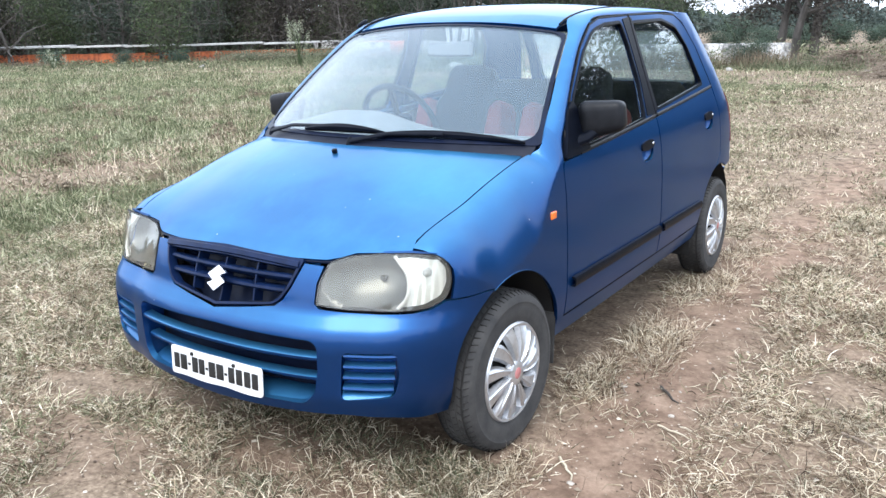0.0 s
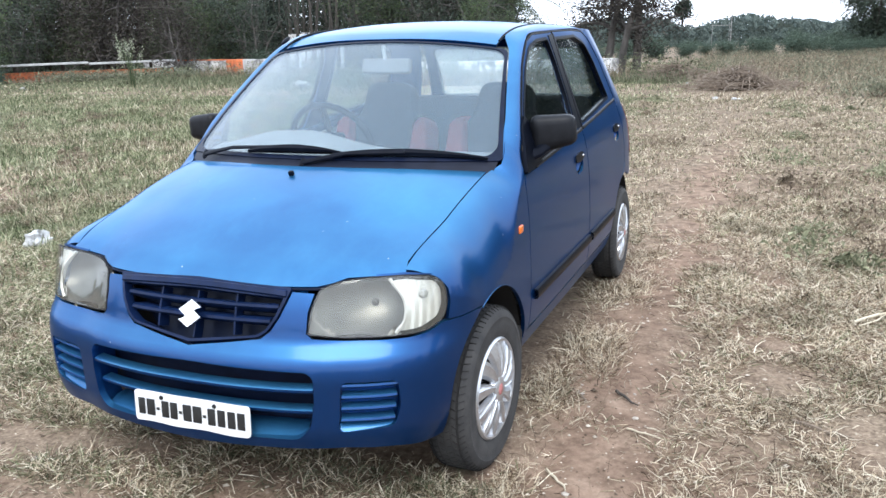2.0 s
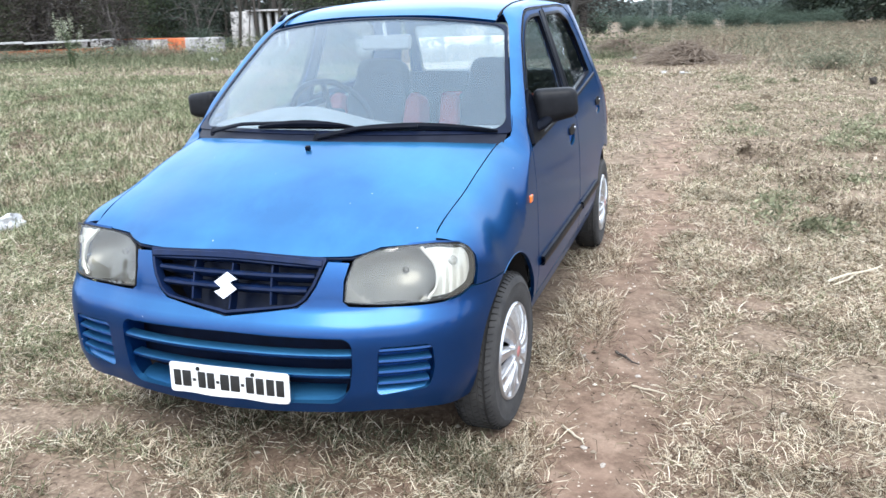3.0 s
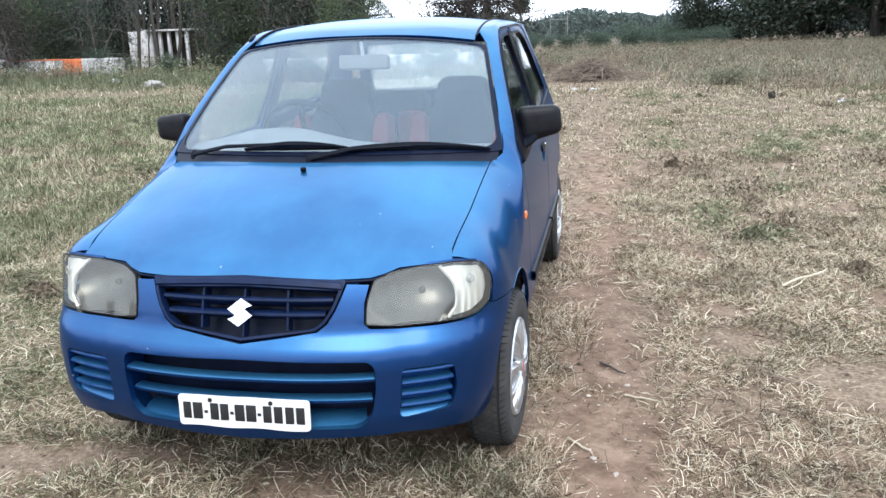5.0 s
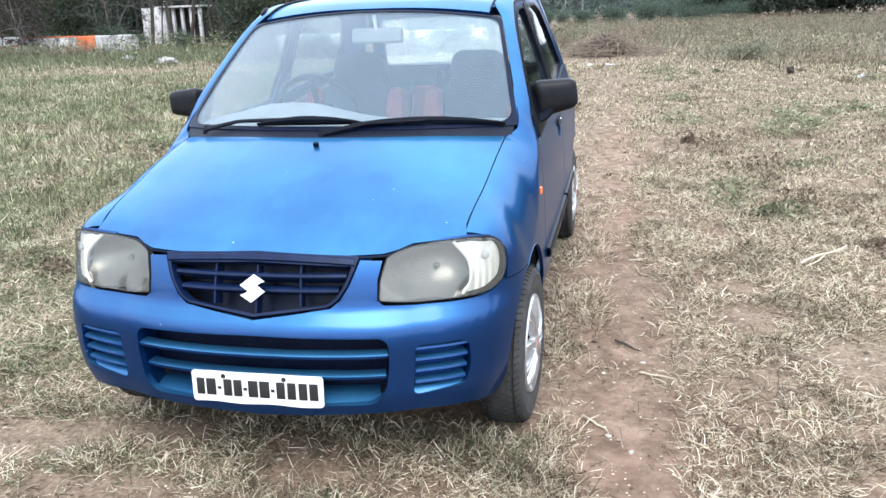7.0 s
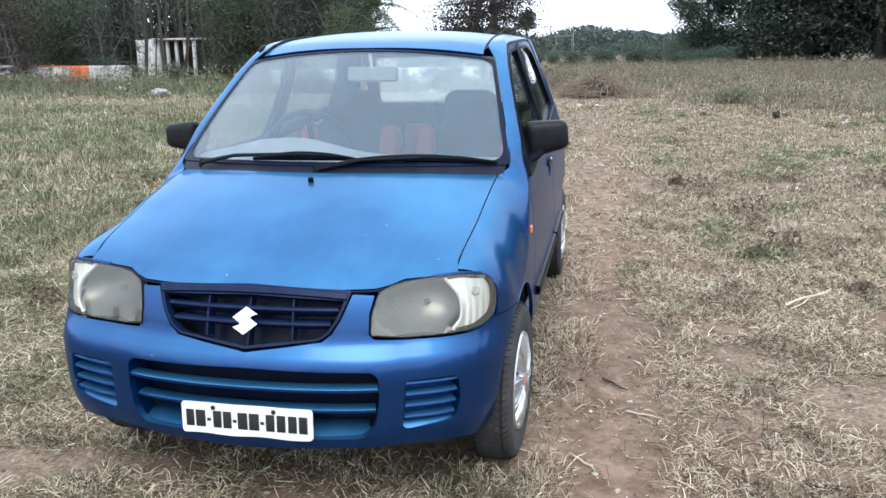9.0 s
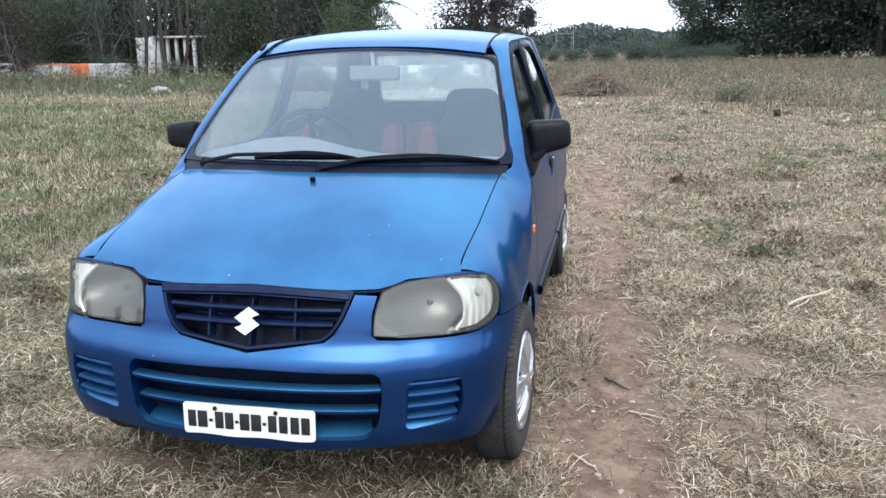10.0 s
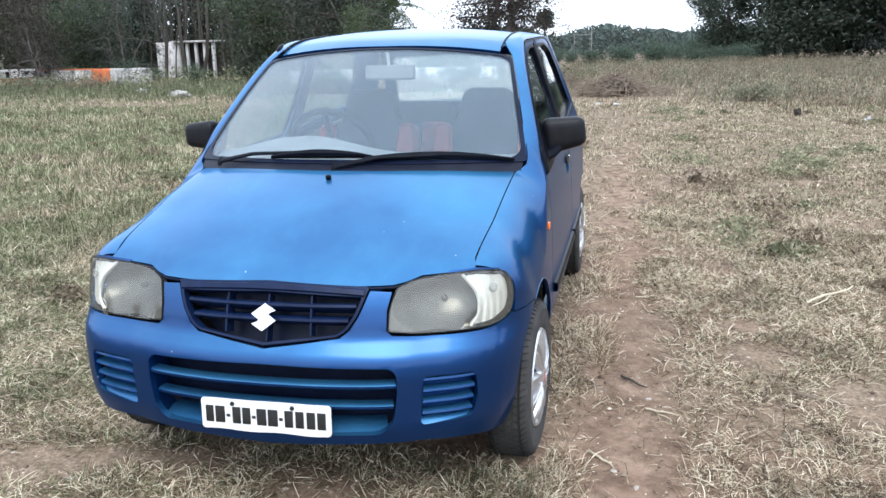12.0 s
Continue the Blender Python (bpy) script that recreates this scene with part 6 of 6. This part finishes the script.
# ---- trees ----
def leaf_arrays(pts, size, droop, r):
    n = len(pts)
    d = r.normal(0, 1, (n, 3))
    d[:, 2] = d[:, 2] * (1 - .6 * droop) - droop
    d /= np.linalg.norm(d, axis=1)[:, None]
    s = np.cross(d, r.normal(0, 1, (n, 3)))
    s /= np.maximum(np.linalg.norm(s, axis=1), 1e-9)[:, None]
    L = (size * r.uniform(.6, 1.3, n))[:, None]
    W = L * r.uniform(.35, .55, n)[:, None]
    return np.stack([pts - d * L * .55, pts + s * W * .62 + d * L * .1, pts + d * L * .55 - s * W * .3], 1)


def grow_tree(name, seed, height, stems, spread, leaves, size, leaf_mat, bark, label, droop=.3, low=.15, clump=.45, trunk_r=.11):
    r = np.random.default_rng(seed)
    tree = thing(name, label, "tree")
    bm = bmesh.new()
    tips = []
    for k in range(stems):
        az = r.uniform(0, 2 * math.pi)
        tilt = r.uniform(.02, .22) * (1 if stems > 1 else .4)
        p = np.array([.35 * math.cos(az), .35 * math.sin(az), -.1]) * (stems > 1) + np.array([0, 0, -.1])
        d = np.array([math.cos(az) * tilt, math.sin(az) * tilt, 1.0])
        line, rad = [p.copy()], [trunk_r * r.uniform(.7, 1.1)]
        seg = 7
        for i in range(seg):
            d = d + r.normal(0, .12, 3) * (1, 1, .3)
            d[2] = abs(d[2])
            d /= np.linalg.norm(d)
            p = p + d * height * .8 / seg
            line.append(p.copy())
            rad.append(rad[0] * (1 - .8 * (i + 1) / seg))
            if (i + 1) / seg > low:
                for q in range(3):
                    a2 = r.uniform(0, 2 * math.pi)
                    bd = np.array([math.cos(a2), math.sin(a2), r.uniform(-.1, .7)])
                    bl = spread * r.uniform(.45, 1.0) * (1 - .45 * (i + 1) / seg)
                    bp, pl, pr = p.copy(), [p.copy()], [rad[-1] * .6 + .008]
                    for j in range(4):
                        bd = bd + r.normal(0, .25, 3) - np.array([0, 0, .12 * droop * j])
                        bd /= np.linalg.norm(bd)
                        bp = bp + bd * bl / 4
                        pl.append(bp.copy())
                        pr.append(pr[0] * (1 - .2 * (j + 1)) + .003)
                        if j > 0:
                            tips.append(bp + r.normal(0, .1, 3))
                    tube_bm(pl, pr, 5, bm)
        tube_bm(line, rad, 7, bm)
        tips.append(p)
    part("trunk", bm, bark, tree)
    tips = np.array(tips)
    c = tips[r.integers(0, len(tips), leaves)]
    pts = c + r.normal(0, clump, (leaves, 3)) * (1, 1, .8)
    pts[:, 2] -= droop * np.abs(r.normal(0, .35, leaves))
    pts = pts[pts[:, 2] > .1]
    crown = quick_mesh("crown", leaf_arrays(pts, size, droop, r), [(0, 1, 2)], leaf_mat)
    crown.parent = tree
    return tree


def grow_bush(name, seed, w, h, leaves, size, mat, label):
    r = np.random.default_rng(seed)
    b = thing(name, label, "bush")
    bm = bmesh.new()
    tips = []
    for k in range(16):
        az = r.uniform(0, 2 * math.pi)
        e = np.array([math.cos(az) * w * .5 * r.uniform(.2, 1), math.sin(az) * w * .5 * r.uniform(.2, 1), h * r.uniform(.35, .95)])
        q = [np.array([0, 0, -.05]) + e * t * (1, 1, t ** -.3 if t > 0 else 1) + r.normal(0, .04, 3) for t in (0, .35, .7, 1)]
        tube_bm(q, [.03, .022, .014, .006], 4, bm)
        tips += q[1:]
    part("stem", bm, BARK_DARK, b)
    tips = np.array(tips)
    c = tips[r.integers(0, len(tips), leaves)] + r.normal(0, 1, (leaves, 3)) * (w * .13, w * .13, h * .14)
    c[:, 2] = np.abs(c[:, 2])
    crown = quick_mesh("crown", leaf_arrays(c, size, .2, r), [(0, 1, 2)], mat)
    crown.parent = b
    return b


def build_palm(name, x, y, h, frond, n, fan, label, leaf):
    r = np.random.default_rng(int(abs(x) * 10))
    t = thing(name, label, "palm tree", m=Matrix.Translation((x, y, 0)))
    q = [(0, 0, -.1), (.1, 0, h * .35), (.05, .05, h * .7), (0, 0, h)]
    part("trunk", tube_bm(q, [.22, .17, .15, .14], 8), BARK_DARK, t)
    for k in range(n):
        az, el = 2 * math.pi * k / n + r.uniform(-.2, .2), r.uniform(-.4, 1.1)
        pts = []
        for s in np.linspace(0, 1, 9):
            rr = frond * s
            pts.append(np.array([math.cos(az) * rr * math.cos(el), math.sin(az) * rr * math.cos(el), h + rr * math.sin(el) - (.55 * frond) * s * s * (0 if fan else 1)]))
        pts = np.array(pts)
        side = np.array([-math.sin(az), math.cos(az), 0])
        V = []
        if fan:
            c = r.normal(0, 1, (40, 3))
            c = c / np.linalg.norm(c, axis=1)[:, None] ** .8 * frond * .42 * (1 + .5 * math.sin(az * 2.3)) * r.random((40, 1)) ** .5 * (1, 1, 1.25) + np.array([math.cos(az) * frond * .22, 0, h])
            V = list(leaf_arrays(c, frond * .36, .1, r))
        else:
            for s, p in zip(np.linspace(0, 1, 9)[1:], pts[1:]):
                for f in np.linspace(-.5, .5, 4):
                    for sg in (-1, 1):
                        d = pts[min(8, int(s * 8))] - pts[max(0, int(s * 8) - 1)]
                        d = d / np.linalg.norm(d)
                        o = p + d * f * frond / 8
                        tip = o + (side * sg * .75 + d * .45 - np.array([0, 0, .45])) * frond * .20 * (1.15 - .6 * s)
                        w = d * .028
                        V.append([o - w, o + w, tip * .6 + o * .4 + w, tip])
        fr = quick_mesh("frond", np.array(V), [(0, 1, 2)] if fan else [(0, 1, 2, 3)], leaf)
        fr.parent = t
    return t


def build_trees():
    r = random.Random(11)
    scrub = [grow_tree("scrub_tree", 1, 7.5, 4, 2.4, 8500, .15, LEAF_DARK, BARK, "slender many-stemmed tree with thin dark foliage", .5, .12, .42, .09),
             grow_tree("scrub_tree", 2, 8.5, 3, 2.6, 8500, .15, LEAF_BROWN, BARK, "many-stemmed tree with dull brownish foliage", .7, .10, .45, .10),
             grow_tree("scrub_tree", 3, 7.0, 5, 2.2, 8500, .14, LEAF_GREEN, BARK_DARK, "many-stemmed tree with green foliage to the ground", .4, .10, .42, .08)]
    spots = [(-36.5, 17.5, .8), (-34.6, 19.6, .9), (-29.4, 24.0, .7), (-24.6, 31.2, .8), (-17.2, 30.4, .9), (-15.4, 31.2, .9), (-9.0, 27.2, .7)]
    for k in range(30):
        f = k / 29
        x = -47 + 36 * f + r.uniform(-.9, .9)
        y = float(np.interp(x, [-47, -36, -26, -18, -11], [20, 25, 35, 34, 34])) + r.uniform(0, 2.5)
        spots.append((x, y, 1 + .15 * r.uniform(-1, 1)))
    for k in range(26):
        f = k / 25
        x = -52 + 42 * f + r.uniform(-1, 1)
        spots.append((x, float(np.interp(x, [-52, -36, -26, -18, -10], [26, 32, 44, 41, 42])) + r.uniform(0, 4), 1.2))
    used = [False] * 3
    for k, (x, y, s) in enumerate(spots):
        slope = (x - .99) / (y + 2)
        if (-.64 < slope < -.49 and y < 44) or slope > -.30:
            continue
        j = (k * 7 + k // 3) % 3
        m = Matrix.Translation((x, y, float(ground_z(x, y)))) @ pose(0, 0, 0, 0, 0, r.uniform(0, 360)) @ Matrix.Scale(s, 4)
        if not used[j]:
            scrub[j].matrix_world = m
            used[j] = True
        else:
            copy_thing(scrub[j], m)
    # the lone brownish tree beyond the car, and bare trunks beside it
    t = grow_tree("field_tree", 21, 5.6, 2, 2.9, 17000, .12, LEAF_BROWN, BARK, "lone tree with hanging brownish foliage behind the white wall", .45, .36, .34, .17)
    t.matrix_world = Matrix.Translation((-3.9, 29.3, 0))
    t2 = thing("dead_tree", "straight dark trunk standing bare behind the white wall", "tree", m=Matrix.Translation((-4.27, 36.0, 0)))
    part("trunk", tube_bm([(0, 0, -.1), (.05, 0, 1.6), (-.02, .03, 3.4), (.06, 0, 5.4), (.02, 0, 7.0)], [.20, .17, .15, .12, .06], 9), BARK_DARK, t2)
    for k, (h, ax, ln) in enumerate(((4.6, 1.0, 1.3), (5.3, -.8, 1.1), (6.0, .5, .9))):
        part("limb", tube_bm([(.02, 0, h), (ax * ln * .5, .1, h + .35), (ax * ln, .1, h + .9)], [.06, .04, .015], 6), BARK_DARK, t2)
    # tall dark trees on the far edge
    dark = [grow_tree("dark_tree", 31, 13, 3, 5.2, 28000, .30, LEAF_DARK, BARK_DARK, "tall dense dark tree with feathery foliage", .35, .06, .75, .25),
            grow_tree("dark_tree", 32, 11, 4, 4.8, 28000, .29, LEAF_DARK, BARK_DARK, "broad dense dark tree with feathery foliage", .4, .06, .75, .22)]
    # unseen trees: window reflections imply those at right, the rest are added
    rim = grow_tree("dark_tree", 33, 12, 4, 5.0, 9000, .52, LEAF_DARK, BARK_DARK, "broad dark tree out of view on the edge of the field", .4, .06, .75, .22)
    for k, (x, y, s) in enumerate([(8.2, 66, .66), (12.3, 64, .95), (19.5, 62, 1.85), (25, 60, 2.0), (31.5, 57, 1.9), (38, 54, 1.8), (46, 47, 1.5), (17, 71, 1.5), (28, 68, 1.7), (40, 62, 1.6),
                                   (23, 37, .62), (24, 30, .70), (25, 23, .66), (25, 16, .70), (25, 9, .75), (26, 1, 1.0), (26, -8, .9), (28, -17, 1.0), (32, -27, .9), (36, -37, 1.0), (30, -46, .9), (14, -50, 1.0), (-4, -52, .9), (-22, -48, 1.0), (-38, -38, 1.0),
                                   (-50, -22, 1.0), (-56, -6, 1.0), (-57, 10, 1.1)]):
        m = Matrix.Translation((x, y, 0)) @ pose(0, 0, 0, 0, 0, 67 * k) @ Matrix.Scale(s, 4)
        if k < 2:
            dark[k].matrix_world = m
        elif k == 10:
            rim.matrix_world = m
        else:
            copy_thing(rim if k > 10 else dark[k % 2], m)
    # hedge of green bushes across the end of the field
    bush = [grow_bush("bush", 41, 4.2, 2.5, 6000, .18, LEAF_HEDGE, "rounded green bush in the far hedge"), grow_bush("bush", 42, 4.8, 2.0, 5200, .17, WEED, "grey green bush at the foot of the hedge"),
            grow_bush("bush", 43, 3.6, 3.1, 6000, .18, LEAF_HEDGE, "tall green bush in the far hedge")]
    first = [True] * 3
    row = [(-13 + 2.2 * k, 58 + (k * 5 % 3) * .8, 0) for k in range(11)] + [(-14 + 2.5 * k, 63 + (k * 4 % 3), 0 if k % 3 else 2) for k in range(10)] + [(-12 + 3.0 * k, 74 + (k * 7 % 4), 2 if k % 2 else 0) for k in range(9)]
    row += [(-11 + 1.8 * k, 47 + (k % 3), 0) for k in range(3)] + [(3.5 + 2.3 * k + (k * 7 % 5) * .6, 19 + (k * 11 % 17) * 1.6, 1) for k in range(13)] + [(-34 + 2.2 * k, 33.5 + (k % 3) * .7, (0, 2)[k % 2]) for k in range(11)] + [(-37.6, 17.2, 1), (-36.0, 18.6, 0), (-9.4, 24.9, 1), (-6.0, 25.6, 1), (-4.2, 26.6, 0)]
    for k, (x, y, j) in enumerate(row):
        s = (.62 + .10 * ((k * 5) % 4)) * (.3 if (y < 50 and x > 2) else .75 if y < 30 else .7 if y < 50 else 1) * (1.25 if y > 70 else 1) * (.62 if y > 60 and x < 3 else 1)
        m = Matrix.Translation((x + r.uniform(-.6, .6), y, 0)) @ pose(0, 0, 0, 0, 0, 41 * k) @ Matrix.Scale(s, 4)
        if first[j]:
            bush[j].matrix_world = m
            first[j] = False
        else:
            copy_thing(bush[j], m @ Matrix.Scale((.62, .62, .57)[j] / bush[j].scale[0], 4))
    # low growth against the orange wall
    for k, (x, y, j, w, h) in enumerate(((-30.0, 22.2, 0, .22, .26), (-28.5, 24.0, 0, .26, .25), (-27.6, 26.4, 1, .36, .24), (-26.6, 26.9, 1, .46, .27), (-25.7, 27.6, 1, .42, .25), (-24.7, 28.6, 1, .46, .28), (-23.6, 29.9, 1, .40, .24), (-32.9, 20.6, 0, .30, .28))):
        copy_thing(bush[j], Matrix.Translation((x, y, -.04)) @ pose(0, 0, 0, 0, 0, 67 * k) @ Matrix.Diagonal((w, w, h, 1)) @ Matrix.Scale(1 / bush[j].scale[0], 4))
    mast = thing("steel_frame", "grey steel frame with a thin mast beyond the hedge", "frame", m=Matrix.Translation((-5.4, 110, 0)))
    for x in (-1.0, 1.0):
        part("post", box_bm((.05, .05, 3.0), pose(x, 0, 1.45), .01), CEMENT, mast)
    part("crossbar", box_bm((2.4, .05, .06), pose(0, 0, 2.7), .02), CEMENT, mast)
    part("mast", tube_bm([(1.2, .3, -.1), (1.2, .3, 6.2)], [.06, .03], 6), CEMENT, mast)
    build_palm("coconut_palm", -11.2, 40, 3.5, 2.8, 20, False, "coconut palm with drooping fronds", LEAF_GREEN)
    build_palm("coconut_palm", -19.0, 58, 7.0, 4.2, 18, False, "coconut palm with drooping fronds", LEAF_GREEN)
    build_palm("fan_palm", -15.8, 165, 6.6, 2.6, 26, True, "distant fan palm with a round crown", LEAF_DARK)
    # thicket behind the offside trees, past counting
    R = np.random.default_rng(55)
    n = 110000
    x = R.uniform(-62, -14.5, n)
    y = np.interp(x, [-62, -36, -26, -18, -12], [28, 38, 49, 47, 47]) + R.uniform(0, 6, n)
    z = (4.5 + 3.0 * vnoise(x, y, 3.0, 231)) * R.random(n) ** .8
    keep = R.random(n) < .35 + .65 * ease(.30, .6, fbm(x, z, 1.6, 233))
    slope = (x - .99) / (y + 2)
    keep &= ~((slope > -.60) & (slope < -.50) & (R.random(n) < .55))
    pts = np.stack([x, y, z], 1)[keep]
    tagged(quick_mesh("thicket", leaf_arrays(pts, .46, .3, R), [(0, 1, 2)], LEAF_DUSKY), "dense dark thicket behind the trees", "thicket", kind="stuff")
    bm = bmesh.new()
    for k in range(150):
        x = R.uniform(-56, -13)
        y = float(np.interp(x, [-62, -36, -26, -18, -12], [26, 33, 43, 42, 42])) + R.uniform(-3, 3)
        h, w = R.uniform(4, 8), R.uniform(.04, .13)
        q = [(x, y, -.1)]
        for j in range(4):
            q.append((q[-1][0] + R.normal(0, .22), q[-1][1], q[-1][2] + h / 4))
        tube_bm(q, [w, w * .9, w * .75, w * .6, w * .4], 6, bm)
    tagged(part("bare_stems", bm, BARK_DARK), "bare dark stems standing in the thicket", "tree stems", kind="stuff")
    # far woods, past counting
    R = np.random.default_rng(77)
    n = 150000
    a = np.concatenate([R.uniform(-1.0, .8, 130000), R.uniform(-math.pi, math.pi, 20000)])
    d = R.uniform(120, 190, n)
    top = 1.7 + 2.6 * vnoise(a * 40, d * .05, 2.3, 201) + 1.3 * vnoise(a * 40, d * .02, .6, 203)
    pts = np.stack([d * np.sin(a), d * np.cos(a), top * R.random(n) ** .7], 1)
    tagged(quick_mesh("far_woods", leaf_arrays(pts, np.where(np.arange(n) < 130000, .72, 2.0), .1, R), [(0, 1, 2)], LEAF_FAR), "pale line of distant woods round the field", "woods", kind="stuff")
    # pale plume plants
    for k, (x, y) in enumerate(((-19.5, 22.0), (-20.6, 23.1), (-29.0, 18.2), (-31.0, 19.6), (-24.0, 27.5))):
        pl = thing("plume_grass", "tall weed with pale flower plumes by the wall", "weed", "plume weeds")
        rr = random.Random(k)
        bm = bmesh.new()
        V = []
        for j in range(7):
            top_ = Vector((rr.uniform(-.45, .45), rr.uniform(-.3, .3), rr.uniform(1.0, 1.85) if k < 2 else rr.uniform(.35, .75)))
            tube_bm([(0, 0, 0), (top_.x * .3, top_.y * .3, top_.z * .6), top_], [.012, .009, .005], 4, bm)
            for q in range(55):
                V.append(np.array(top_) + np.array([rr.gauss(0, .045), rr.gauss(0, .045), rr.uniform(-.42, .08)]))
        part("stalk", bm, LEAF_GREEN, pl)
        quick_mesh("plume", leaf_arrays(np.array(V), .055, 0, R), [(0, 1, 2)], PLUME).parent = pl
        pl.matrix_world = Matrix.Translation((x, y, 0))


build_ground()
build_walls()
build_small()
build_grass()
build_herbs()
build_trees()
